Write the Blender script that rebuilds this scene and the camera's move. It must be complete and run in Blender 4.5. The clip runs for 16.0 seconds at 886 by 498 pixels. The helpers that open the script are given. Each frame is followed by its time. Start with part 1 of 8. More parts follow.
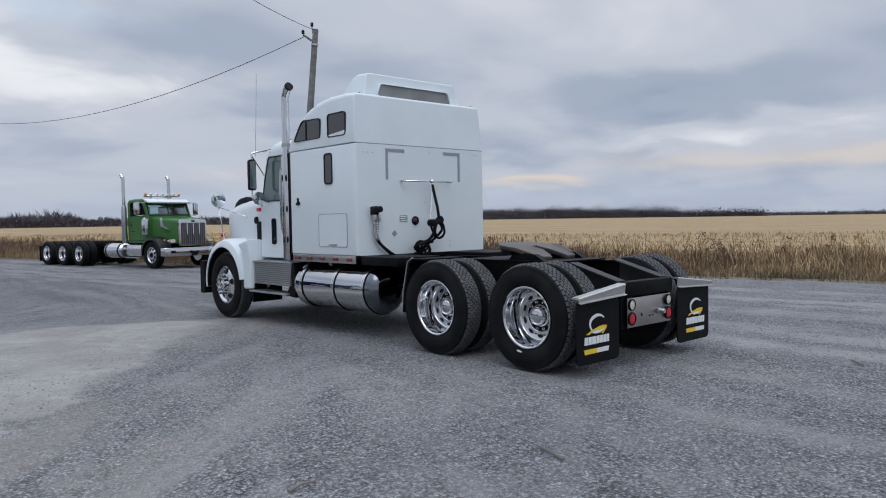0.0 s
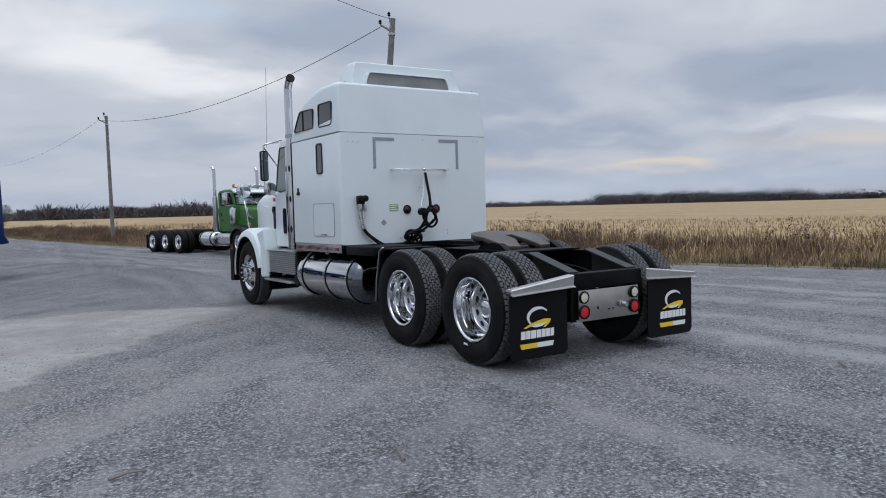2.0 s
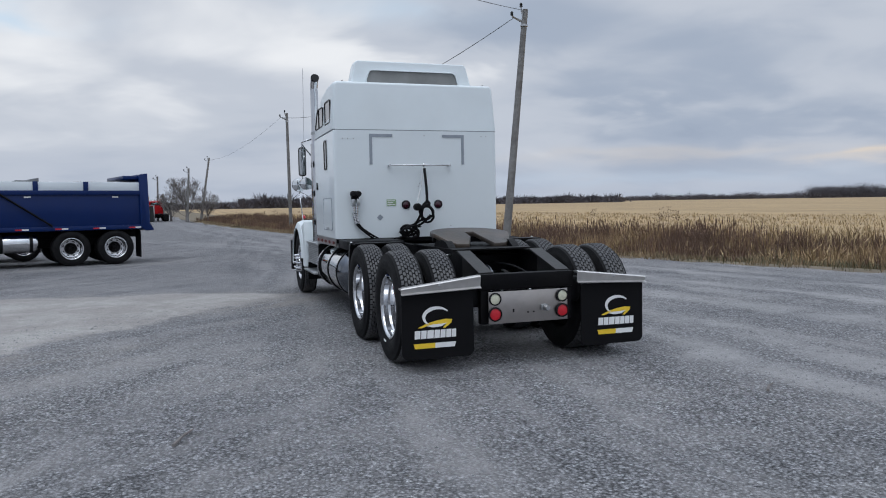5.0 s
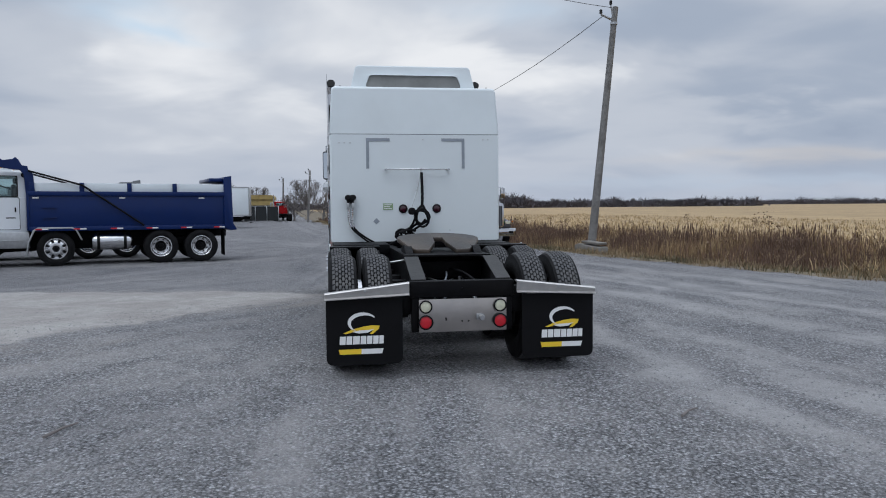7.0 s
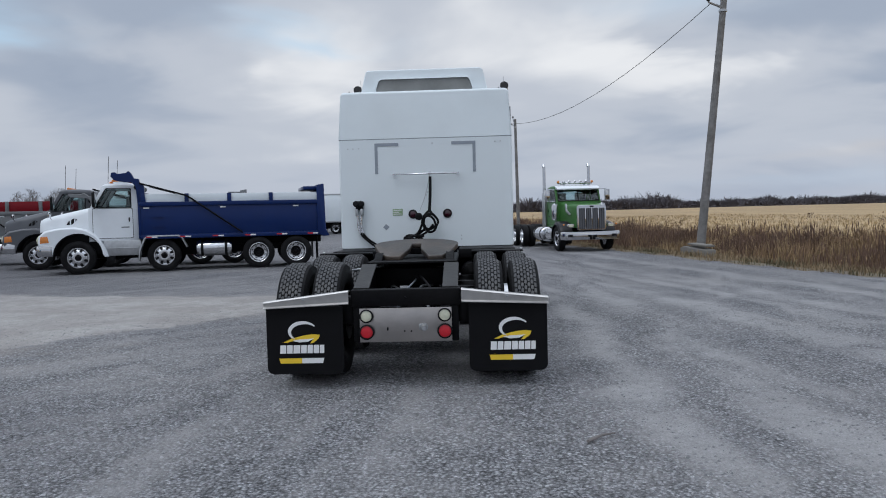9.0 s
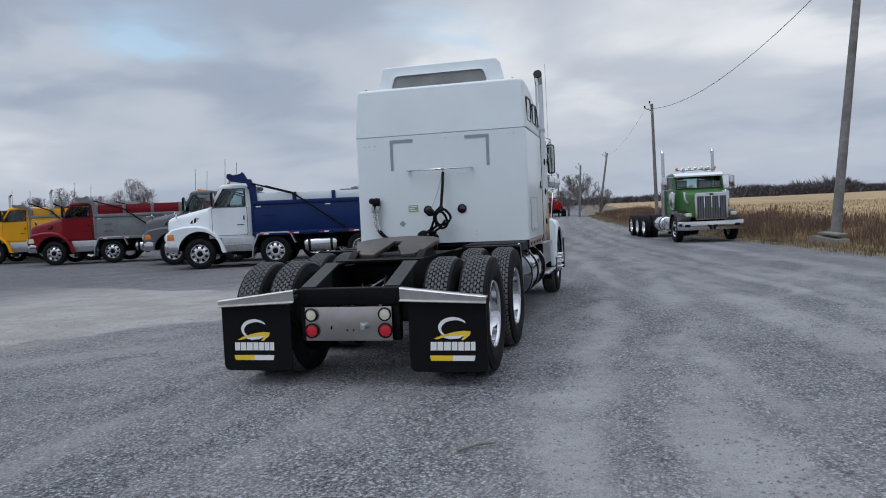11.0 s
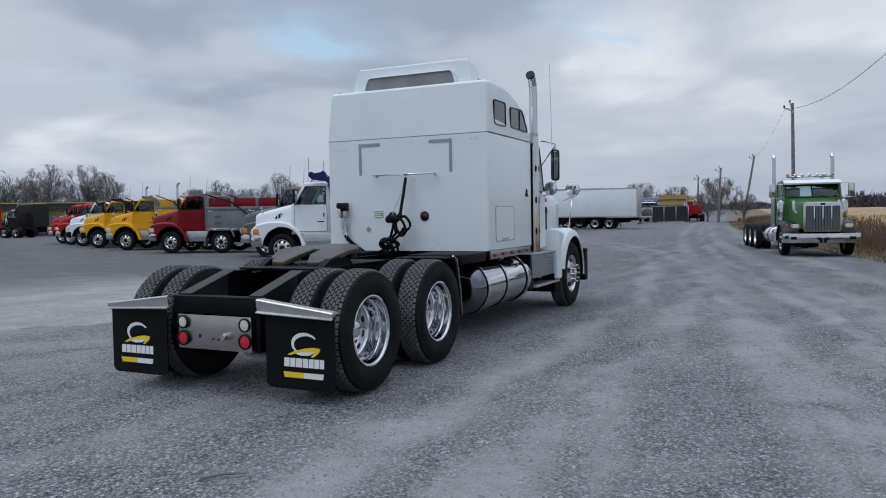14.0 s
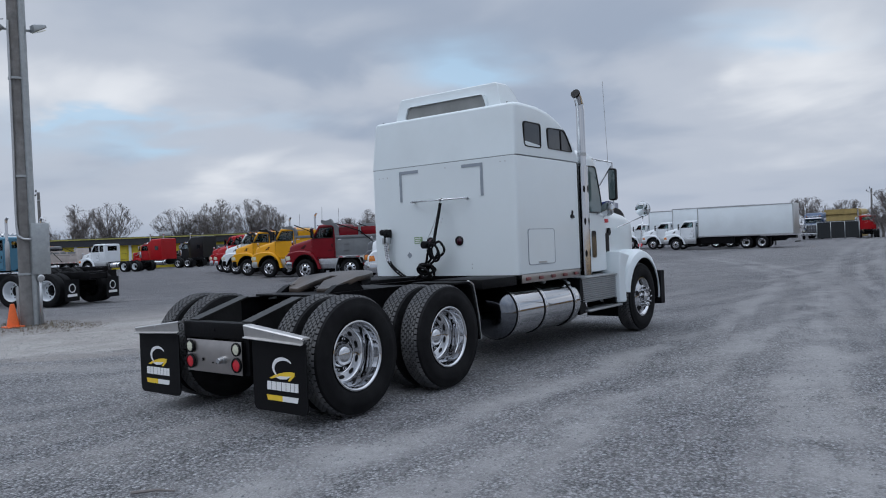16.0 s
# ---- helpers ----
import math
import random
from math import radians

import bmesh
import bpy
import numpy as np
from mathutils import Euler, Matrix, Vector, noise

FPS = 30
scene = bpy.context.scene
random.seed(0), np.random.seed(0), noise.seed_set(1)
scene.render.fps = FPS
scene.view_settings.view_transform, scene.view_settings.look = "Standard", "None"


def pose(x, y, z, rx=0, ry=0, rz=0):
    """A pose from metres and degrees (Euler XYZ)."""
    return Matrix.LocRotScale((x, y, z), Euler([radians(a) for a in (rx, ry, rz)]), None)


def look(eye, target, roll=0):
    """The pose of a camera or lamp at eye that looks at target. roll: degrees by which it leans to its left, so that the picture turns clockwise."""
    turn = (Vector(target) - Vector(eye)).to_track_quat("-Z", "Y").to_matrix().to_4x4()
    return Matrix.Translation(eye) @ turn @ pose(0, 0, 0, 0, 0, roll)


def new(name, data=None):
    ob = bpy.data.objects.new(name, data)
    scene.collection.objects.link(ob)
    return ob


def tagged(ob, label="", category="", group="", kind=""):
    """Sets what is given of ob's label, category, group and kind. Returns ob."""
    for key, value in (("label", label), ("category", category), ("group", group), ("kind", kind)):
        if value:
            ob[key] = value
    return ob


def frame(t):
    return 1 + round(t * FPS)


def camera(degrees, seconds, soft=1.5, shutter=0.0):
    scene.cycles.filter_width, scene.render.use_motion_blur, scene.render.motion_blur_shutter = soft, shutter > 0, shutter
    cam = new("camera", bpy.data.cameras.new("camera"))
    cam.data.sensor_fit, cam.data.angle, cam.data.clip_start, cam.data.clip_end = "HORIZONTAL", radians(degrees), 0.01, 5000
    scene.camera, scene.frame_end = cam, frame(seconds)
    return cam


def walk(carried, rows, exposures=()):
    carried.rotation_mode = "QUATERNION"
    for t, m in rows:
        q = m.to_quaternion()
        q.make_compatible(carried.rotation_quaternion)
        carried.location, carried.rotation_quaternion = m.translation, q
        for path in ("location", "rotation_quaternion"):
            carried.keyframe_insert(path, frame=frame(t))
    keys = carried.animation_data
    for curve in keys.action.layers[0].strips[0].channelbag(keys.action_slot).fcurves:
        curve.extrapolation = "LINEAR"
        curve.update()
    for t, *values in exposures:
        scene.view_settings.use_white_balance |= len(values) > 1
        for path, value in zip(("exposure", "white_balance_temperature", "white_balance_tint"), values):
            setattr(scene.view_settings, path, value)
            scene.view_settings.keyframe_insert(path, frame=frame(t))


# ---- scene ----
cam = camera(61.7, 16.0, 1.05)
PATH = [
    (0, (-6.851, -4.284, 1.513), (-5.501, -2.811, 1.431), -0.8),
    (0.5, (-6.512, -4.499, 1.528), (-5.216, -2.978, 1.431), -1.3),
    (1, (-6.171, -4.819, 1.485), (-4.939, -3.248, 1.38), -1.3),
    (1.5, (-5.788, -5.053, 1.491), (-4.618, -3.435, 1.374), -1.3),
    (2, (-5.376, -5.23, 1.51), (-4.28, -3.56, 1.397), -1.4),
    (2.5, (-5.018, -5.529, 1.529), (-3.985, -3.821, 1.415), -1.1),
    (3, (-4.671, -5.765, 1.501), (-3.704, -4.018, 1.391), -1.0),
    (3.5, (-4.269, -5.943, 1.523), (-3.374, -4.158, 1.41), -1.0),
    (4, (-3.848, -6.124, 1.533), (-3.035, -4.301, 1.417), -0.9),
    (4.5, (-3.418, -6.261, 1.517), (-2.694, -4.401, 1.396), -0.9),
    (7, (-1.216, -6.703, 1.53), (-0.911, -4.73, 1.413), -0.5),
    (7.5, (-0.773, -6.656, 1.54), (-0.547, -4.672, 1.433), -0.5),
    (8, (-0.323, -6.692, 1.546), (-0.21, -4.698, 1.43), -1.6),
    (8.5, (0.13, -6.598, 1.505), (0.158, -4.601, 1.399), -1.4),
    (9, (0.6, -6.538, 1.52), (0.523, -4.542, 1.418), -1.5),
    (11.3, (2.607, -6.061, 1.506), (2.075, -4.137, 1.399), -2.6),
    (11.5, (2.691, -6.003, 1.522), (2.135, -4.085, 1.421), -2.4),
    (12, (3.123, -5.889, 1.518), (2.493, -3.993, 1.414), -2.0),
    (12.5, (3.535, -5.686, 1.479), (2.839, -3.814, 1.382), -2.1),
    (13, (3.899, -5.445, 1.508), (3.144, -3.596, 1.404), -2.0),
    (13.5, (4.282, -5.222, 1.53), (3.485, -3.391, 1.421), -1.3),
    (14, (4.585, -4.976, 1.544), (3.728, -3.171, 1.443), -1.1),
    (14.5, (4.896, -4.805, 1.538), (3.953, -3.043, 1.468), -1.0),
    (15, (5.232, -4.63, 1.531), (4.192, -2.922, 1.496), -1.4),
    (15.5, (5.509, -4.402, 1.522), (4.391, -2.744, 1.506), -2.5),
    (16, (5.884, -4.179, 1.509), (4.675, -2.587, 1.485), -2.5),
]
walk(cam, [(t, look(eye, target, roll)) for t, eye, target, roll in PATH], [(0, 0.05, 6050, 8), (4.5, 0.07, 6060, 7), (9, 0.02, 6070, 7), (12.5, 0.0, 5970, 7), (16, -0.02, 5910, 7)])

# ---------------------------------------------------------------- light
SUN_AZ, SUN_EL = radians(215), radians(38)
world = bpy.data.worlds.new("overcast_sky")
scene.world = world
world.use_nodes = True
wn, wl = world.node_tree.nodes, world.node_tree.links
wn.clear()


def wnode(kind, **sets):
    n = wn.new(kind)
    for k, v in sets.items():
        if k == "op":
            n.operation = v
        elif k == "blend":
            n.blend_type = v
    return n


def wmath(op, a, b=None):
    n = wnode("ShaderNodeMath", op=op)
    for i, v in enumerate((a, b)):
        if v is None:
            continue
        if isinstance(v, (int, float)):
            n.inputs[i].default_value = v
        else:
            wl.new(v, n.inputs[i])
    return n.outputs[0]


def wramp(fac, stops, interp="EASE"):
    n = wn.new("ShaderNodeValToRGB")
    n.color_ramp.interpolation = interp
    el = n.color_ramp.elements
    while len(el) < len(stops):
        el.new(0.5)
    for e, (p, c) in zip(el, stops):
        e.position, e.color = p, (*c, 1)
    wl.new(fac, n.inputs[0])
    return n.outputs[0]


def wmix(fac, a, b, blend="MIX"):
    n = wn.new("ShaderNodeMix")
    n.data_type, n.blend_type = "RGBA", blend
    for sock, v in ((n.inputs[0], fac), (n.inputs[6], a), (n.inputs[7], b)):
        if isinstance(v, (int, float)):
            sock.default_value = v
        elif isinstance(v, tuple):
            sock.default_value = (*v, 1)
        else:
            wl.new(v, sock)
    return n.outputs[2]


tc = wn.new("ShaderNodeTexCoord")
sep = wn.new("ShaderNodeSeparateXYZ")
wl.new(tc.outputs["Generated"], sep.inputs[0])
up = wmath("MAXIMUM", sep.outputs[2], 0.0)
den = wmath("ADD", up, 0.22)
flat = wn.new("ShaderNodeCombineXYZ")
wl.new(wmath("DIVIDE", sep.outputs[0], den), flat.inputs[0])
wl.new(wmath("DIVIDE", sep.outputs[1], den), flat.inputs[1])


def wnoise(scale, detail, rough, shift, stretch=(1, 1, 1)):
    m = wn.new("ShaderNodeMapping")
    m.inputs["Location"].default_value = shift
    m.inputs["Scale"].default_value = stretch
    wl.new(flat.outputs[0], m.inputs[0])
    n = wn.new("ShaderNodeTexNoise")
    n.inputs["Scale"].default_value, n.inputs["Detail"].default_value, n.inputs["Roughness"].default_value = scale, detail, rough
    n.inputs["Distortion"].default_value = 0.4
    wl.new(m.outputs[0], n.inputs["Vector"])
    return n.outputs[0]


sky = wn.new("ShaderNodeTexSky")
sky.sky_type, sky.sun_disc = "NISHITA", False
sky.sun_elevation, sky.sun_rotation = SUN_EL, SUN_AZ
sky.air_density, sky.dust_density = 1.0, 2.0
blue = wmix(1.0, sky.outputs[0], (0.10, 0.10, 0.10), "MULTIPLY")
# bearing (degrees right of +y) and height of each direction, ruffled by noise so that cloud edges fray
ruffle = wnoise(2.2, 4, 0.50, (2.0, 9.0, 0))
ruffle2 = wnoise(2.8, 4, 0.50, (7.0, 4.0, 0))
bearing = wmath("ADD", wmath("MULTIPLY", wmath("ARCTAN2", sep.outputs[0], sep.outputs[1]), 57.2958), wmath("MULTIPLY", wmath("SUBTRACT", ruffle, 0.5), 15.0))
height = wmath("ADD", wmath("MULTIPLY", wmath("ARCSINE", sep.outputs[2]), 57.2958), wmath("MULTIPLY", wmath("SUBTRACT", ruffle2, 0.5), 5.0))


def bank(a0, e0, wa, we, gain):
    """A soft bank of cloud: bearing, height, the widths, how much of it."""
    u = wmath("DIVIDE", wmath("SUBTRACT", bearing, a0), wa)
    v = wmath("DIVIDE", wmath("SUBTRACT", height, e0), we)
    q = wmath("ADD", wmath("MULTIPLY", u, u), wmath("MULTIPLY", v, v))
    return wmath("MULTIPLY", wmath("POWER", 2.71828, wmath("MULTIPLY", q, -1.0)), gain)


def total(*banks):
    out = bank(*banks[0])
    for k in banks[1:]:
        out = wmath("ADD", out, bank(*k))
    return out


big = wnoise(0.8, 2, 0.45, (3.1, 7.7, 0))
fine = wnoise(1.7, 4, 0.46, (11.0, 2.0, 0), (1, 1.2, 1))
grey = wmath("ADD", wmath("ADD", wmath("MULTIPLY", big, 0.50), wmath("MULTIPLY", fine, 0.36)), 0.085)
# banks of brighter cloud, then of darker
grey = wmath("ADD", grey, total((14, 9.3, 7, 2.6, 0.16), (4, 11, 10, 6, 0.12), (-9, 11, 12, 6, 0.12), (-22, 10.4, 4, 1.4, 0.08), (-15, 10.7, 3.0, 1.2, 0.05), (-28.5, 12.3, 5, 2, 0.13), (-39, 12, 5, 1.6, 0.13), (-47, 7, 14, 2.5, 0.09), (-58, 11, 8, 2.2, 0.10), (-65, 12, 9, 4, 0.11), (-52, 10, 14, 4, 0.06), (57, 5.4, 6, 1.0, 0.14), (70, 6.2, 12, 1.3, 0.09), (33, 6.4, 9, 0.8, 0.10), (28, 4.0, 12, 1.6, 0.08), (64, 13.5, 18, 4, 0.07), (-14.5, 10.6, 2, 0.9, 0.03)))
grey = wmath("SUBTRACT", grey, total((24, 12.8, 8, 2.6, 0.13), (38, 10, 11, 3.0, 0.14), (15, 12.0, 3, 1.3, 0.08), (44, 5, 10, 0.9, 0.08), (-28, 9.2, 6, 1.8, 0.05), (-46, 14.5, 7, 2.2, 0.10), (-41, 9, 5, 1.6, 0.05), (-19, 14.5, 5, 1.6, 0.05), (60, 1.6, 16, 0.8, 0.08), (62, 9, 13, 1.6, 0.09), (-63, 8, 6, 1.4, 0.08)))
cloud = wramp(grey, [(0.24, (0.240, 0.285, 0.375)), (0.42, (0.375, 0.410, 0.485)), (0.58, (0.535, 0.545, 0.590)), (0.76, (0.84, 0.81, 0.80))])
gap = wmath("MINIMUM", total((-34, 12.9, 3.4, 0.9, 1.0), (-35, 14.2, 4, 1.2, 0.5), (-60, 9.5, 4.2, 0.45, 1.0), (-58.8, 7.4, 1.5, 0.9, 0.6), (-62.5, 8.0, 5, 1.3, 0.35), (-10.5, 12.7, 3.5, 0.6, 0.5), (-14, 13.8, 4, 0.8, 0.4), (14, 14.6, 5, 1.0, 0.3), (-50, 9.6, 5, 0.7, 0.25)), 0.8)
sheet = wmix(gap, cloud, wmix(0.80, blue, (0.56, 0.73, 0.88)))
height = wmath("ADD", wmath("MULTIPLY", wmath("ARCSINE", sep.outputs[2]), 57.2958), wmath("MULTIPLY", wmath("SUBTRACT", ruffle2, 0.5), 1.8))
warm = wmath("MINIMUM", total((51.5, 2.85, 2.2, 0.34, 0.90), (48, 2.5, 3, 0.28, 0.45), (36, 3.3, 11, 0.45, 0.30), (74, 4.0, 10, 0.6, 0.50), (62, 3.9, 8, 0.5, 0.30), (88, 3.4, 12, 0.9, 0.35)), 0.85)
pale = wmath("MINIMUM", total((32, 1.5, 16, 0.5, 0.55), (60, 1.6, 10, 0.5, 0.35)), 0.6)
sheet = wmix(pale, sheet, (0.52, 0.59, 0.68))
sheet = wmix(warm, sheet, (0.82, 0.66, 0.50))
# pale haze low down, and a brighter dome overhead as under any overcast
haze = wramp(up, [(0.0, (0.70, 0.70, 0.70)), (0.035, (0.35, 0.35, 0.35)), (0.10, (0, 0, 0))])
sheet = wmix(haze, sheet, (0.46, 0.48, 0.55))
dome = wramp(up, [(0.0, (1, 1, 1)), (0.34, (1.0, 1.0, 1.0)), (0.7, (2.0, 2.0, 2.0)), (1.0, (2.4, 2.4, 2.4))], "LINEAR")
sheet = wmix(1.0, sheet, dome, "MULTIPLY")
bg = wn.new("ShaderNodeBackground")
bg.inputs[1].default_value = 1.0
wl.new(sheet, bg.inputs[0])
wl.new(bg.outputs[0], wn.new("ShaderNodeOutputWorld").inputs[0])

sun = new("sun", bpy.data.lights.new("sun", "SUN"))
sun.data.energy, sun.data.angle, sun.data.color = 0.75, radians(40), (1.0, 0.98, 0.96)
sun.matrix_world = look((-14, -14, 40), (0, 4, 0))

# ---------------------------------------------------------------- materials


def material(name, base, rough=0.5, metal=0.0, var=0.12, scale=4.0, bump=0.0, bscale=60.0, coat=0.0, dirt=None, dirt_amount=0.0, spec=0.5):
    m = bpy.data.materials.new(name)
    m.use_nodes = True
    nt = m.node_tree
    b = nt.nodes["Principled BSDF"]
    tcn = nt.nodes.new("ShaderNodeTexCoord")
    n1 = nt.nodes.new("ShaderNodeTexNoise")
    n1.inputs["Scale"].default_value, n1.inputs["Detail"].default_value, n1.inputs["Roughness"].default_value = scale, 6, 0.6
    nt.links.new(tcn.outputs["Object"], n1.inputs["Vector"])
    ramp = nt.nodes.new("ShaderNodeValToRGB")
    ramp.color_ramp.elements[0].position, ramp.color_ramp.elements[1].position = 0.3, 0.72
    lo = [max(0, c * (1 - var)) for c in base]
    hi = [min(1, c * (1 + var)) for c in base]
    ramp.color_ramp.elements[0].color, ramp.color_ramp.elements[1].color = (*lo, 1), (*hi, 1)
    nt.links.new(n1.outputs[0], ramp.inputs[0])
    colour = ramp.outputs[0]
    if dirt:
        n2 = nt.nodes.new("ShaderNodeTexNoise")
        n2.inputs["Scale"].default_value, n2.inputs["Detail"].default_value = scale * 0.37, 8
        nt.links.new(tcn.outputs["Object"], n2.inputs["Vector"])
        r2 = nt.nodes.new("ShaderNodeValToRGB")
        r2.color_ramp.elements[0].position, r2.color_ramp.elements[1].position = 0.42, 0.75
        r2.color_ramp.elements[0].color, r2.color_ramp.elements[1].color = (0, 0, 0, 1), (dirt_amount, dirt_amount, dirt_amount, 1)
        nt.links.new(n2.outputs[0], r2.inputs[0])
        mx = nt.nodes.new("ShaderNodeMix")
        mx.data_type = "RGBA"
        nt.links.new(r2.outputs[0], mx.inputs[0])
        nt.links.new(colour, mx.inputs[6])
        mx.inputs[7].default_value = (*dirt, 1)
        colour = mx.outputs[2]
    nt.links.new(colour, b.inputs["Base Color"])
    rr = nt.nodes.new("ShaderNodeMapRange")
    rr.inputs[3].default_value, rr.inputs[4].default_value = max(0.02, rough * 0.8), min(1, rough * 1.2)
    nt.links.new(n1.outputs[0], rr.inputs[0])
    nt.links.new(rr.outputs[0], b.inputs["Roughness"])
    b.inputs["Metallic"].default_value = metal
    b.inputs["Coat Weight"].default_value = coat
    b.inputs["Coat Roughness"].default_value = 0.08
    b.inputs["Specular IOR Level"].default_value = spec
    if bump:
        n3 = nt.nodes.new("ShaderNodeTexNoise")
        n3.inputs["Scale"].default_value, n3.inputs["Detail"].default_value = bscale, 5
        nt.links.new(tcn.outputs["Object"], n3.inputs["Vector"])
        bp = nt.nodes.new("ShaderNodeBump")
        bp.inputs["Strength"].default_value, bp.inputs["Distance"].default_value = bump, 0.02
        nt.links.new(n3.outputs[0], bp.inputs["Height"])
        nt.links.new(bp.outputs[0], b.inputs["Normal"])
    return m


def paint(name, base, dirt=0.15):
    return material(name, base, 0.30, 0, 0.05, 1.5, 0.03, 9, 0.10, (0.14, 0.13, 0.12), dirt * 0.5, 0.22)


WHITE = material("white_truck_paint", (0.72, 0.775, 0.80), 0.30, 0, 0.03, 0.9, 0.02, 4, 0.4, (0.50, 0.50, 0.48), 0.15)
WHITE_F = material("white_glassfibre", (0.69, 0.745, 0.77), 0.42, 0, 0.04, 1.4, 0.03, 5, 0.15, (0.52, 0.52, 0.50), 0.18)
WHITE2 = paint("white_cab_paint", (0.72, 0.75, 0.78))
GREEN = paint("green_cab_paint", (0.046, 0.140, 0.034))
BLUE = paint("dump_body_blue", (0.003, 0.017, 0.092), 0.04)
RED = paint("cab_red", (0.34, 0.004, 0.008), 0.06)
DARKRED = paint("maroon_red", (0.17, 0.003, 0.009), 0.08)
YELLOW = paint("cab_yellow", (0.68, 0.33, 0.006), 0.10)
GREYP = paint("cab_dark_grey", (0.10, 0.104, 0.115))
BLACKP = paint("black_paint", (0.012, 0.012, 0.014), 0.1)
NAVY = paint("slate_blue_cab", (0.045, 0.075, 0.14))
TEAL = paint("light_blue_cab", (0.08, 0.20, 0.29))
FRAME = material("black_chassis", (0.004, 0.004, 0.005), 0.5, 0, 0.3, 9, 0.15, 40, 0, (0.013, 0.012, 0.011), 0.4, 0.10)
GREASE = material("fifth_wheel_plate", (0.050, 0.043, 0.038), 0.36, 0.35, 0.4, 7, 0.14, 30, 0, (0.17, 0.122, 0.088), 0.55)
RUBBER = material("tyre_rubber", (0.007, 0.007, 0.008), 0.8, 0, 0.25, 12, 0.2, 70, 0, (0.035, 0.035, 0.035), 0.3, 0.15)
TREAD = material("tyre_tread", (0.088, 0.089, 0.093), 0.9, 0, 0.3, 14, 0.2, 60, 0, (0.17, 0.165, 0.16), 0.6, 0.2)
CHROME = material("chrome", (0.60, 0.605, 0.62), 0.05, 1.0, 0.04, 3, 0.0, 8)
ALU = material("polished_aluminium", (0.72, 0.725, 0.74), 0.17, 1.0, 0.07, 5, 0.03, 20)
DULL = material("dull_aluminium", (0.50, 0.51, 0.52), 0.38, 1.0, 0.12, 8, 0.06, 60)
STEEL = material("stainless_plate", (0.46, 0.43, 0.41), 0.30, 1.0, 0.10, 6, 0.05, 30, 0, (0.30, 0.28, 0.26), 0.4)
GREYBODY = material("grey_dump_body", (0.17, 0.18, 0.19), 0.5, 0, 0.15, 3, 0.08, 20, 0, (0.10, 0.09, 0.08), 0.4)
FLAP = material("black_flap_rubber", (0.004, 0.004, 0.005), 0.6, 0, 0.25, 7, 0.05, 30, 0, None, 0, 0.15)
PLASTIC = material("black_plastic", (0.005, 0.005, 0.006), 0.45, 0, 0.2, 10, 0, 60, 0, None, 0, 0.2)
TAPE = material("grey_tape", (0.27, 0.30, 0.34), 0.55, 0, 0.08, 12)
DECALW = material("white_decal", (0.78, 0.78, 0.78), 0.5, 0, 0.03, 9)
DECALY = material("yellow_decal", (0.80, 0.55, 0.03), 0.5, 0, 0.03, 9)
DECALG = material("green_decal", (0.25, 0.36, 0.20), 0.5, 0, 0.1, 40)
REDLENS = material("red_lens", (0.50, 0.008, 0.020), 0.35, 0, 0.15, 30, 0.1, 120, 0.2)
MARKER = material("marker_lamp_lens", (0.15, 0.03, 0.028), 0.3, 0, 0.2, 30, 0, 60, 0.2)
DARKLENS = material("dark_red_lens", (0.035, 0.004, 0.012), 0.18, 0, 0.15, 30, 0, 120, 0.6)
AMBER = material("amber_lens", (0.62, 0.20, 0.03), 0.22, 0, 0.1, 30, 0, 60, 0.6)
CLEARLENS = material("clear_lens", (0.60, 0.60, 0.46), 0.15, 0, 0.15, 30, 0.1, 90, 0.8)
GLASS = material("dark_window_glass", (0.012, 0.014, 0.016), 0.05, 0, 0.1, 2, 0, 1, 0.5)
# opaque pane: the teal base stands for sky light seen through it
GLASSC = material("cab_window_glass", (0.085, 0.125, 0.125), 0.05, 0, 0.1, 2, 0, 1, 0.5)
MIRROR = material("mirror_glass", (0.75, 0.77, 0.78), 0.04, 1.0, 0.02, 2)
WOODPOLE = material("weathered_pole_wood", (0.20, 0.195, 0.19), 0.85, 0, 0.3, 5, 0.5, 25, 0, (0.07, 0.06, 0.05), 0.5)
CONCRETE = material("concrete", (0.165, 0.155, 0.14), 0.9, 0, 0.2, 6, 0.4, 40, 0, (0.16, 0.15, 0.13), 0.6)
BARK = material("bare_branches", (0.175, 0.157, 0.150), 0.9, 0, 0.3, 3, 0, 30)
def clear_glass():
    """Thin tinted glazing: see-through, with a sharp reflection at grazing angles."""
    m = bpy.data.materials.new("clear_cab_glass")
    m.use_nodes = True
    nt = m.node_tree
    tr, gl, fz, mx = (nt.nodes.new(k) for k in ("ShaderNodeBsdfTransparent", "ShaderNodeBsdfGlossy", "ShaderNodeFresnel", "ShaderNodeMixShader"))
    tr.inputs[0].default_value = (0.80, 0.87, 0.87, 1)
    gl.inputs["Roughness"].default_value = 0.03
    fz.inputs[0].default_value = 1.5
    nt.links.new(fz.outputs[0], mx.inputs[0])
    nt.links.new(tr.outputs[0], mx.inputs[1])
    nt.links.new(gl.outputs[0], mx.inputs[2])
    nt.links.new(mx.outputs[0], nt.nodes["Material Output"].inputs[0])
    return m


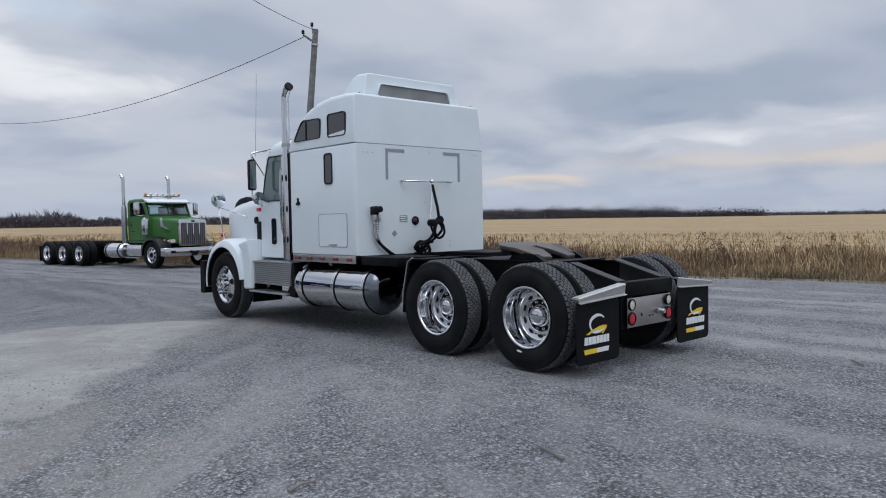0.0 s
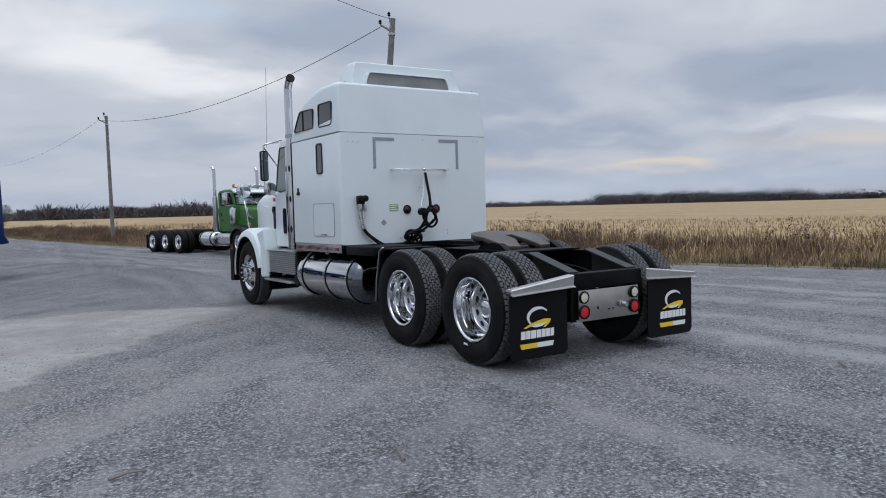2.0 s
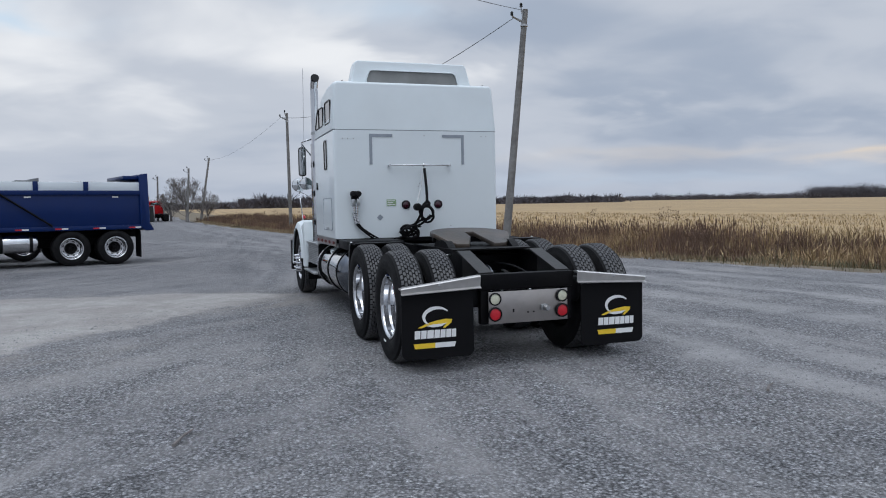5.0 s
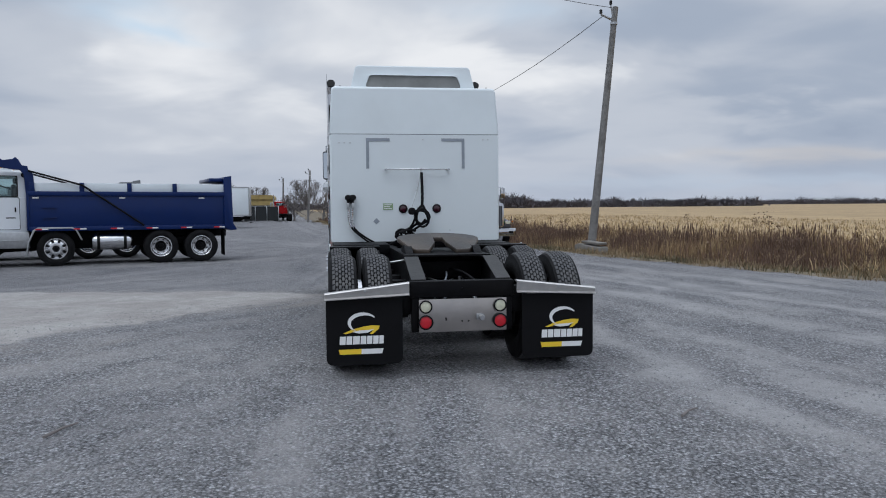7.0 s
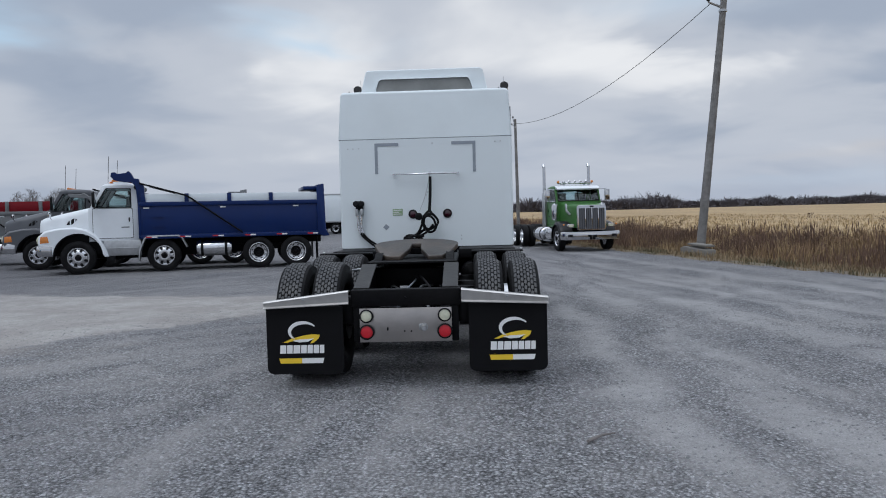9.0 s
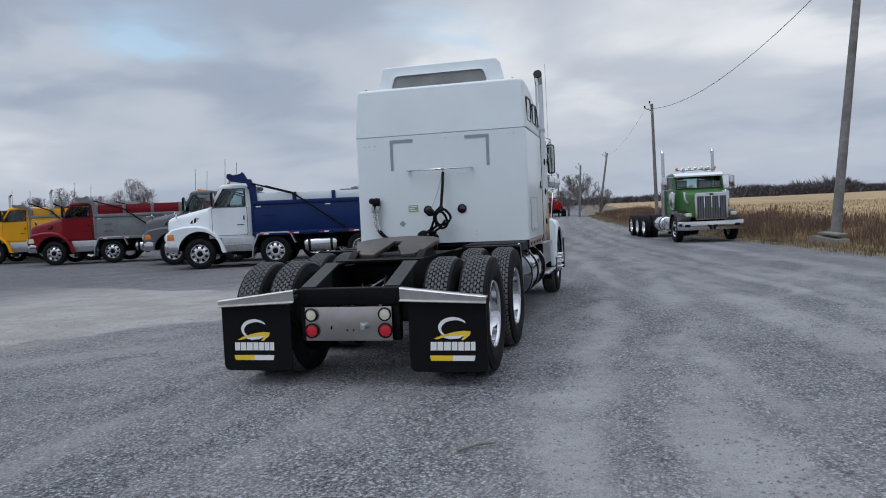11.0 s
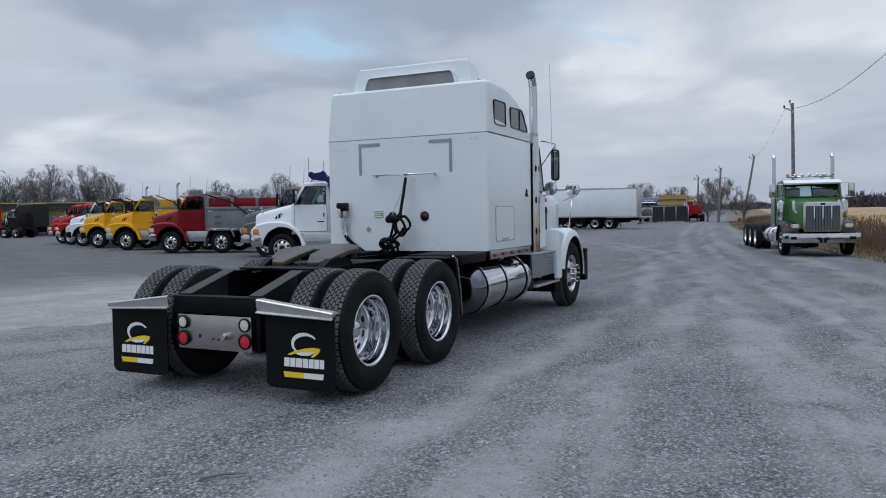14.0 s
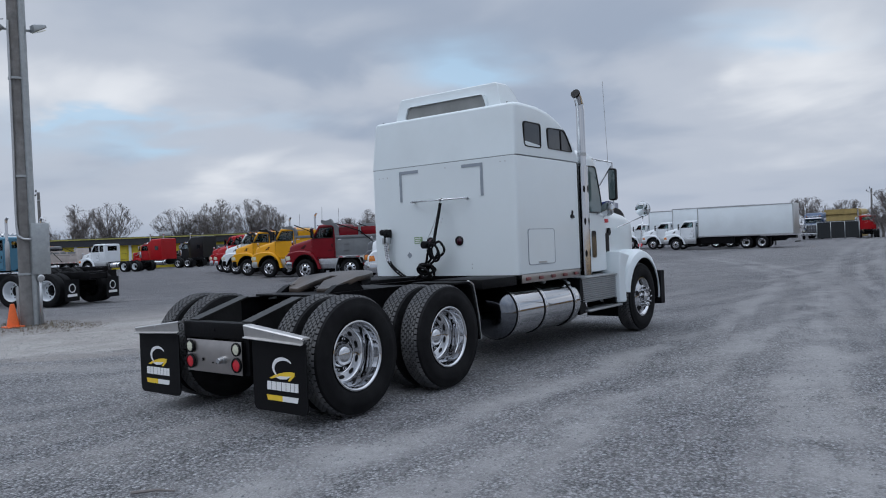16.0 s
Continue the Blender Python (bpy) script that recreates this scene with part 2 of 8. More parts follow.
CLEAR = clear_glass()
WIRE = material("cable_black", (0.02, 0.02, 0.022), 0.6)
BOXWHITE = material("box_body_white", (0.70, 0.75, 0.78), 0.45, 0, 0.04, 1, 0.03, 10, 0, (0.45, 0.45, 0.43), 0.2)
YWALL = material("yellow_wall_panels", (0.62, 0.50, 0.03), 0.6, 0, 0.1, 1.5, 0.1, 10)
ROOF = material("dark_roof", (0.035, 0.036, 0.04), 0.7, 0, 0.2, 2, 0.1, 12)
ORANGE = material("cone_orange", (0.75, 0.13, 0.02), 0.55, 0, 0.1, 20)
GALV = material("galvanised_box", (0.36, 0.38, 0.39), 0.45, 0.6, 0.12, 10, 0.04, 40)

# ---------------------------------------------------------------- mesh helpers


def face(bm, pts):
    return bm.faces.new([bm.verts.new(p) for p in pts])


def box(bm, x0, x1, y0, y1, z0, z1, bev=0.0):
    v = [bm.verts.new((x, y, z)) for x in (x0, x1) for y in (y0, y1) for z in (z0, z1)]
    fs = [bm.faces.new([v[i] for i in q]) for q in ((0, 1, 3, 2), (4, 6, 7, 5), (0, 4, 5, 1), (2, 3, 7, 6), (0, 2, 6, 4), (1, 5, 7, 3))]
    if bev:
        es = list({e for f in fs for e in f.edges})
        bmesh.ops.bevel(bm, geom=es, offset=bev, segments=2, affect="EDGES", profile=0.5)
    return bm


def cube(x0, x1, y0, y1, z0, z1, bev=0.0):
    return box(bmesh.new(), x0, x1, y0, y1, z0, z1, bev)


def prism(bm, outline, axis, a, b, bev=0.0):
    """An outline of pairs, drawn out along an axis from a to b. Pairs are (y,z) for x, (x,z) for y, (x,y) for z."""
    def at(p, t):
        return {"x": (t, p[0], p[1]), "y": (p[0], t, p[1]), "z": (p[0], p[1], t)}[axis]
    lo = [bm.verts.new(at(p, a)) for p in outline]
    hi = [bm.verts.new(at(p, b)) for p in outline]
    n = len(outline)
    fs = [bm.faces.new(lo[::-1]), bm.faces.new(hi)]
    fs += [bm.faces.new((lo[i], lo[(i + 1) % n], hi[(i + 1) % n], hi[i])) for i in range(n)]
    bmesh.ops.recalc_face_normals(bm, faces=fs)
    if bev:
        bmesh.ops.bevel(bm, geom=list({e for f in fs for e in f.edges}), offset=bev, segments=2, affect="EDGES", profile=0.5)
    return bm


def lathe(bm, profile, n=32, axis="x", centre=(0, 0, 0), closed=False):
    """Rings (radius, along) turned about an axis."""
    rings = []
    for r, a in profile:
        ring = []
        for i in range(n):
            t = 2 * math.pi * i / n
            u, w = r * math.cos(t), r * math.sin(t)
            p = {"x": (a, u, w), "y": (u, a, w), "z": (u, w, a)}[axis]
            ring.append(bm.verts.new((p[0] + centre[0], p[1] + centre[1], p[2] + centre[2])))
        rings.append(ring)
    fs = []
    for k in range(len(rings) - (0 if closed else 1)):
        p, q = rings[k], rings[(k + 1) % len(rings)]
        fs += [bm.faces.new((p[i], p[(i + 1) % n], q[(i + 1) % n], q[i])) for i in range(n)]
    if not closed:
        fs += [bm.faces.new(rings[0][::-1]), bm.faces.new(rings[-1])]
    bmesh.ops.recalc_face_normals(bm, faces=fs)
    for f in fs:
        f.smooth = len(f.verts) == 4
    return bm


def loft(bm, rings, caps=True, smooth=True):
    vs = [[bm.verts.new(p) for p in r] for r in rings]
    n, fs = len(rings[0]), []
    for p, q in zip(vs, vs[1:]):
        fs += [bm.faces.new((p[i], p[(i + 1) % n], q[(i + 1) % n], q[i])) for i in range(n)]
    if caps:
        fs += [bm.faces.new(vs[0][::-1]), bm.faces.new(vs[-1])]
    bmesh.ops.recalc_face_normals(bm, faces=fs)
    if smooth:
        for f in fs:
            f.smooth = len(f.verts) == 4
    return bm


def rrect(x0, x1, z0, z1, r, n=4, low=None):
    """A rounded outline; low is the radius of the lower corners."""
    low = r if low is None else low
    pts = []
    for cx, cz, a, rr in ((x1, z1, 0, r), (x0, z1, 90, r), (x0, z0, 180, low), (x1, z0, 270, low)):
        rr = max(rr, 0.002)
        sx, sz = (1 if cx == x1 else -1), (1 if cz == z1 else -1)
        for i in range(n + 1):
            t = radians(a + 90 * i / n)
            pts.append((cx - sx * rr + rr * math.cos(t), cz - sz * rr + rr * math.sin(t)))
    return pts


def tube(bm, pts, r, n=8, taper=None):
    pts = [Vector(p) for p in pts]
    rings = []
    ref = Vector((0.13, 0.21, 0.97)).normalized()
    for i, p in enumerate(pts):
        d = (pts[min(i + 1, len(pts) - 1)] - pts[max(i - 1, 0)]).normalized()
        s = d.cross(ref if abs(d.dot(ref)) < 0.95 else Vector((1, 0, 0))).normalized()
        w = d.cross(s)
        rad = r if taper is None else r + (taper - r) * i / (len(pts) - 1)
        rings.append([p + rad * (math.cos(2 * math.pi * k / n) * s + math.sin(2 * math.pi * k / n) * w) for k in range(n)])
    return loft(bm, rings)


def smooth_path(pts, k=6):
    out = []
    P = [Vector(p) for p in pts]
    for i in range(len(P) - 1):
        a, b, c, d = P[max(i - 1, 0)], P[i], P[i + 1], P[min(i + 2, len(P) - 1)]
        for j in range(k):
            t = j / k
            out.append(0.5 * ((2 * b) + (c - a) * t + (2 * a - 5 * b + 4 * c - d) * t * t + (3 * b - 3 * c + d - a) * t ** 3))
    return out + [P[-1]]


def rod(bm, a, b, r, n=8):
    return tube(bm, [a, b], r, n)


def mesh_of(bm, mat, smooth_angle=40):
    me = bpy.data.meshes.new("mesh")
    bm.normal_update()
    bm.to_mesh(me)
    bm.free()
    me.materials.append(mat)
    me.set_sharp_from_angle(angle=radians(smooth_angle))
    for p in me.polygons:
        if len(p.vertices) > 6:
            p.use_smooth = False
    return me


def part(name, bm, mat, parent=None, label="", at=None):
    me = bm if isinstance(bm, bpy.types.Mesh) else mesh_of(bm, mat)
    ob = new(name, me)
    ob.parent = parent
    if at is not None:
        ob.matrix_local = at if isinstance(at, Matrix) else Matrix.Translation(at)
    if label:
        tagged(ob, label)
    return ob


def thing(name, m, label, category, group=""):
    ob = new(name)
    ob.empty_display_size = 0.3
    ob.matrix_world = m
    return tagged(ob, label, category, group)


def ease(a, b, t):
    t = min(1, max(0, (t - a) / (b - a)))
    return t * t * (3 - 2 * t)


def soft_limit(v, most):
    """v, levelling off towards most."""
    return most * math.tanh(max(0.0, v) / most)


def gz(x, y):
    """Height of the ground: the yard falls gently towards its far end."""
    return -0.05 - 0.0115 * soft_limit(y - 3.5, 35) + 0.003 * soft_limit(-x - 1.5, 30)


def grounded(x, y, heading):
    """Pose on the ground: heading in degrees, 0 = +y, positive to the left."""
    h = radians(heading)
    f = (-math.sin(h), math.cos(h))
    slope = (gz(x + 3 * f[0], y + 3 * f[1]) - gz(x - 3 * f[0], y - 3 * f[1])) / 6
    return Matrix.Translation((x, y, gz(x, y))) @ pose(0, 0, 0, 0, 0, heading) @ pose(0, 0, 0, math.degrees(math.atan(slope)), 0, 0)


# ---------------------------------------------------------------- ground and field


def edge_x(y):
    """The line where the gravel ends and the verge begins."""
    pts = ((-60, 17.0), (0, 11.6), (8, 9.7), (14, 8.3), (22, 6.9), (32, 5.0), (45, 2.6), (60, 0.8), (80, -1.5), (110, -4.0), (200, -9.0))
    for (a, p), (b, q) in zip(pts, pts[1:]):
        if y <= b:
            return p + (q - p) * (y - a) / (b - a)
    return pts[-1][1] - (y - 200) * 0.05


def grid_mesh(xs, ys, height):
    nx = len(xs)
    verts = [(x, y, height(x, y)) for y in ys for x in xs]
    faces = [(j * nx + i, j * nx + i + 1, (j + 1) * nx + i + 1, (j + 1) * nx + i) for j in range(len(ys) - 1) for i in range(nx - 1)]
    me = bpy.data.meshes.new("sheet")
    me.from_pydata(verts, [], faces)
    for p in me.polygons:
        p.use_smooth = True
    return me


def gravel_material():
    """Crushed gravel: dusty rolled surface, clumps of coarse stone, wheel tracks and one pale bare area."""
    m = bpy.data.materials.new("crushed_gravel")
    m.use_nodes = True
    nt, L = m.node_tree, m.node_tree.links
    b = nt.nodes["Principled BSDF"]
    tcn = nt.nodes.new("ShaderNodeTexCoord")
    P = tcn.outputs["Object"]

    def noise_(scale, detail, dist=0.0, rough=0.6, along=None, ratio=8.0):
        """Noise; along is the bearing (degrees from +x) in which it is drawn out."""
        n = nt.nodes.new("ShaderNodeTexNoise")
        n.inputs["Scale"].default_value, n.inputs["Detail"].default_value, n.inputs["Distortion"].default_value, n.inputs["Roughness"].default_value = scale, detail, dist, rough
        if along is None:
            L.new(P, n.inputs["Vector"])
            return n.outputs[0]
        mp = nt.nodes.new("ShaderNodeMapping")
        mp.vector_type = "TEXTURE"
        mp.inputs["Rotation"].default_value = (0, 0, radians(along))
        mp.inputs["Scale"].default_value = (ratio, 1, 1)
        L.new(P, mp.inputs[0])
        L.new(mp.outputs[0], n.inputs["Vector"])
        return n.outputs[0]

    def ramp(fac, stops):
        n = nt.nodes.new("ShaderNodeValToRGB")
        while len(n.color_ramp.elements) < len(stops):
            n.color_ramp.elements.new(0.5)
        for e, (p, c) in zip(n.color_ramp.elements, stops):
            e.position, e.color = p, (*(c if isinstance(c, tuple) else (c, c, c)), 1)
        L.new(fac, n.inputs[0])
        return n.outputs[0]

    def mix(fac, a, c, blend="MIX"):
        n = nt.nodes.new("ShaderNodeMix")
        n.data_type, n.blend_type = "RGBA", blend
        for q, v in ((n.inputs[0], fac), (n.inputs[6], a), (n.inputs[7], c)):
            if isinstance(v, float):
                q.default_value = v
            elif isinstance(v, tuple):
                q.default_value = (*v, 1)
            else:
                L.new(v, q)
        return n.outputs[2]

    def calc(op, a, c=0.0, clamp=False):
        n = nt.nodes.new("ShaderNodeMath")
        n.operation, n.use_clamp = op, clamp
        for q, v in zip(n.inputs, (a, c)):
            if isinstance(v, (int, float)):
                q.default_value = v
            else:
                L.new(v, q)
        return n.outputs[0]

    def step(v, lo, hi, a=0.0, c=1.0):
        n = nt.nodes.new("ShaderNodeMapRange")
        n.interpolation_type = "SMOOTHSTEP"
        for k, q in enumerate((lo, hi, a, c)):
            n.inputs[k + 1].default_value = q
        L.new(v, n.inputs[0])
        return n.outputs[0]

    def linear(ax, ay, c):
        return calc("ADD", calc("ADD", calc("MULTIPLY", X, ax), calc("MULTIPLY", Y, ay)), c)

    place = nt.nodes.new("ShaderNodeSeparateXYZ")
    L.new(P, place.inputs[0])
    X, Y = place.outputs[0], place.outputs[1]
    wob = calc("SUBTRACT", noise_(0.45, 4), 0.5)
    fray = calc("SUBTRACT", noise_(1.7, 7, 0.4, 0.68), 0.5)

    # where trucks have turned: tracks lie at different bearings on the two sides of the yard
    left = step(calc("ADD", X, calc("MULTIPLY", wob, 3.0)), -1.4, -2.8)
    right = step(calc("ADD", X, calc("MULTIPLY", wob, 3.0)), 0.6, 2.2)
    s_left = calc("MAXIMUM", noise_(2.0, 4, 0.4, 0.55, 40, 20.0), calc("MULTIPLY", noise_(2.4, 4, 0.4, 0.55, 62, 20.0), 0.95))
    s_mid = noise_(1.5, 4, 0.5, 0.55, 84, 12.0)
    s_right = calc("MAXIMUM", noise_(2.0, 4, 0.4, 0.55, 101, 22.0), calc("MULTIPLY", noise_(1.5, 4, 0.5, 0.55, 74, 16.0), 0.92))
    streak = mix(right, mix(left, s_mid, s_left), s_right)
    # ruts that run along the truck and then bear left across the yard
    past = calc("MAXIMUM", calc("SUBTRACT", Y, 5.0), 0.0)
    sway = calc("MULTIPLY", wob, 1.3)
    bend1 = calc("ADD", calc("ADD", X, calc("MULTIPLY", calc("MULTIPLY", past, past), 0.0080)), sway)
    bend2 = calc("ADD", calc("SUBTRACT", calc("ADD", X, calc("MULTIPLY", Y, 0.19)), calc("MULTIPLY", calc("MULTIPLY", Y, Y), 0.00075)), sway)
    ruts = None
    for line, off, wide in ((bend1, 3.1, 0.50), (bend1, 2.05, 0.40), (bend2, 5.1, 0.60), (bend2, 7.0, 0.5), (bend2, 6.2, 0.25), (bend2, 8.6, 0.45)):
        r = step(calc("ABSOLUTE", calc("SUBTRACT", line, off)), 0.06, wide, 1.0, 0.0)
        ruts = r if ruts is None else calc("MAXIMUM", ruts, r)
    ruts = calc("MULTIPLY", ruts, step(noise_(0.8, 5), 0.34, 0.62, 0.25, 1.0))

    # dusty rolled surface against clumps of coarse stone
    cover = calc("ADD", calc("ADD", calc("MULTIPLY", streak, 1.15), calc("MULTIPLY", fray, 0.62)), calc("MULTIPLY", wob, 0.35))
    cover = calc("ADD", cover, calc("MULTIPLY", ruts, 0.24))
    dust = step(cover, 0.38, 0.92)
    base_s = mix(step(noise_(0.22, 5, 0.5), 0.40, 0.62), (0.214, 0.210, 0.214), (0.252, 0.245, 0.243))
    base_c = mix(step(noise_(0.5, 5, 0.5), 0.40, 0.62), (0.272, 0.275, 0.290), (0.320, 0.321, 0.332))
    base_s = mix(ruts, base_s, (0.264, 0.261, 0.263))
    # the pale bare area, its lower edge browned with fines
    low = calc("ADD", linear(-0.771, 0.637, -5.283), calc("MULTIPLY", fray, 1.5))
    top = calc("ADD", linear(-0.25, -0.97, 7.1), calc("MULTIPLY", wob, 2.0))
    inside = calc("MINIMUM", low, top)
    bare = calc("MULTIPLY", step(inside, 0.0, 0.40), step(X, -16.0, -10.0))
    fines = calc("MULTIPLY", calc("MULTIPLY", step(low, -1.7, -0.2), step(top, -0.4, 0.4)), step(X, -16.0, -10.0))
    fines = calc("MULTIPLY", fines, step(noise_(1.1, 5, 0.5, 0.6, 40, 5.0), 0.36, 0.60))
    base_s = mix(fines, base_s, (0.252, 0.232, 0.216))
    base_s = mix(bare, base_s, mix(step(noise_(0.9, 6, 0.4), 0.36, 0.66), (0.275, 0.258, 0.244), (0.345, 0.333, 0.318)))
    dust = calc("MAXIMUM", dust, calc("MAXIMUM", calc("MULTIPLY", bare, 0.93), calc("MULTIPLY", fines, 0.75)))

    # stones: each cell its own grey, the shade between them multiplied into the colour
    vor = nt.nodes.new("ShaderNodeTexVoronoi")
    vor.inputs["Scale"].default_value = 40
    L.new(P, vor.inputs["Vector"])
    stones = ramp(vor.outputs["Color"], [(0.0, 0.36), (0.5, 1.0), (0.86, 1.40), (1.0, 2.0)])
    gap_shade = ramp(vor.outputs["Distance"], [(0.30, 1.12), (0.72, 0.30)])
    lumps = ramp(noise_(17, 3, 0.3, 0.7), [(0.32, 0.62), (0.66, 1.34)])
    vor2 = nt.nodes.new("ShaderNodeTexVoronoi")
    vor2.inputs["Scale"].default_value = 95
    L.new(P, vor2.inputs["Vector"])
    grit = ramp(vor2.outputs["Color"], [(0.0, 0.45), (0.6, 1.05), (1.0, 1.65)])
    mott = ramp(noise_(5.5, 8, 0, 0.75), [(0.30, 0.80), (0.70, 1.20)])
    coarse = mix(0.85, mix(0.9, mix(0.9, mix(0.9, base_c, lumps, "MULTIPLY"), stones, "MULTIPLY"), gap_shade, "MULTIPLY"), grit, "MULTIPLY")
    fine = mix(0.35, mix(0.85, base_s, mott, "MULTIPLY"), grit, "MULTIPLY")
    # single dark stones pressed into the dust
    vor3 = nt.nodes.new("ShaderNodeTexVoronoi")
    vor3.inputs["Scale"].default_value = 13
    L.new(P, vor3.inputs["Vector"])
    pick = nt.nodes.new("ShaderNodeSeparateColor")
    L.new(vor3.outputs["Color"], pick.inputs[0])
    lone = calc("MULTIPLY", step(pick.outputs[0], 0.988, 0.992), step(vor3.outputs["Distance"], 0.24, 0.14))
    fine = mix(lone, fine, (0.125, 0.127, 0.132))
    # the far left of the yard is old dark asphalt; past the truck the surface colour is multiplied darker
    paved = step(calc("ADD", X, calc("MULTIPLY", fray, 1.5)), -8.5, -12.5)
    surface = mix(step(calc("ADD", Y, calc("MULTIPLY", wob, 6.0)), 6.0, 13.0), mix(dust, coarse, fine), (0.84, 0.84, 0.85), "MULTIPLY")
    surface = mix(paved, surface, (0.76, 0.76, 0.775), "MULTIPLY")
    L.new(surface, b.inputs["Base Color"])
    b.inputs["Roughness"].default_value = 0.88
    b.inputs["Specular IOR Level"].default_value = 0.30
    relief = calc("MULTIPLY", vor.outputs["Distance"], calc("MULTIPLY_ADD", dust, -0.75))
    relief.node.inputs[1].links[0].from_node.inputs[2].default_value = 0.85
    high = calc("SUBTRACT", calc("MULTIPLY", noise_(9, 6), 0.8), relief)
    bp = nt.nodes.new("ShaderNodeBump")
    bp.inputs["Strength"].default_value, bp.inputs["Distance"].default_value = 1.0, 0.05
    L.new(high, bp.inputs["Height"])
    L.new(bp.outputs[0], b.inputs["Normal"])
    return m


GRAVEL = gravel_material()


def spread(lo, hi, step, far):
    out = [lo + i * step for i in range(int((hi - lo) / step) + 1)]
    pre, post, s = [], [], step
    a, c = out[0], out[-1]
    while a > -far or c < far:
        s *= 1.5
        a, c = a - s, c + s
        pre.append(a)
        post.append(c)
    return pre[::-1] + out + post


def bumpy(x, y):
    h = gz(x, y)
    h -= 0.7 * ease(0.1, 0.9, x - edge_x(y))
    if -40 < x < 20 and -20 < y < 70:
        h += 0.018 * noise.noise((x * 0.6, y * 0.25, 0.3)) + 0.008 * noise.noise((x * 1.7, y * 1.3, 5.1))
    return h


ground = new("ground", grid_mesh(spread(-30, 14, 0.5, 2500), spread(-12, 50, 0.5, 2500), bumpy))
ground.data.materials.append(GRAVEL)
tagged(ground, "grey crushed gravel yard with pale wheel tracks", "ground", kind="structure")


def field_material():
    m = material("corn_stubble_field", (0.365, 0.266, 0.142), 0.95, 0, 0.22, 0.35, 0.5, 6, 0, (0.26, 0.20, 0.12), 0.45)
    nt = m.node_tree
    b = nt.nodes["Principled BSDF"]
    old = b.inputs["Base Color"].links[0].from_socket
    tcn = nt.nodes.new("ShaderNodeTexCoord")
    mp = nt.nodes.new("ShaderNodeMapping")
    mp.inputs["Rotation"].default_value = (0, 0, radians(12))
    mp.inputs["Scale"].default_value = (1.3, 0.03, 1)
    nt.links.new(tcn.outputs["Object"], mp.inputs[0])
    n = nt.nodes.new("ShaderNodeTexNoise")
    n.inputs["Scale"].default_value, n.inputs["Detail"].default_value = 0.5, 7
    nt.links.new(mp.outputs[0], n.inputs["Vector"])
    r = nt.nodes.new("ShaderNodeValToRGB")
    r.color_ramp.elements[0].position, r.color_ramp.elements[1].position = 0.35, 0.65
    r.color_ramp.elements[0].color, r.color_ramp.elements[1].color = (0.70, 0.66, 0.6, 1), (1.15, 1.12, 1.05, 1)
    nt.links.new(n.outputs[0], r.inputs[0])
    mx = nt.nodes.new("ShaderNodeMix")
    mx.data_type, mx.blend_type = "RGBA", "MULTIPLY"
    mx.inputs[0].default_value = 1.0
    nt.links.new(old, mx.inputs[6])
    nt.links.new(r.outputs[0], mx.inputs[7])
    nt.links.new(mx.outputs[2], b.inputs["Base Color"])
    return m


FIELD = field_material()
VERGE = material("verge_soil", (0.135, 0.108, 0.072), 0.95, 0, 0.4, 1.5, 0.6, 12, 0, (0.12, 0.105, 0.055), 0.5)


def ribbon(ys, offsets, height):
    verts = [(edge_x(y) + o, y, height(edge_x(y) + o, y, o)) for y in ys for o in offsets]
    n = len(offsets)
    faces = [(j * n + i, j * n + i + 1, (j + 1) * n + i + 1, (j + 1) * n + i) for j in range(len(ys) - 1) for i in range(n - 1)]
    me = bpy.data.meshes.new("ribbon")
    me.from_pydata(verts, [], faces)
    for p in me.polygons:
        p.use_smooth = True
    return me


FAR_YS = [-700, -300, -120, -60] + [-40 + 2 * i for i in range(60)] + [90, 110, 140, 180, 230, 300, 420, 600, 900, 1400]


def verge_z(x, y, o):
    # the gravel rounds off and falls into a shallow ditch, then rises to the field
    ditch = -0.35 * ease(0.3, 2.5, o) + 0.45 * ease(3.5, 7.0, o)
    return gz(x, y) + 0.012 + ditch + 0.05 * noise.noise((x * 0.8, y * 0.8, 2.0)) * ease(0, 1, o) - 0.06 * (1 - ease(-0.4, 0.3, o))


verge = new("verge", ribbon(FAR_YS, [-0.5, 0, 0.4, 0.9, 1.6, 2.4, 3.4, 4.6, 6, 7.5], verge_z))
verge.data.materials.append(VERGE)
tagged(verge, "brown soil verge and shallow ditch beside the gravel", "verge", kind="structure")
field = new("field", ribbon(FAR_YS, [6.4, 7.6, 9, 12, 16, 22, 30, 45, 70, 110, 180, 300, 500, 900, 1500], lambda x, y, o: verge_z(x, y, min(o, 7.5)) + 0.03 - 0.14 * (1 - ease(6.4, 7.6, o)) + (-gz(x, y) - 0.2) * ease(30, 300, o)))
field.data.materials.append(FIELD)
tagged(field, "harvested golden corn stubble field", "field", kind="structure")


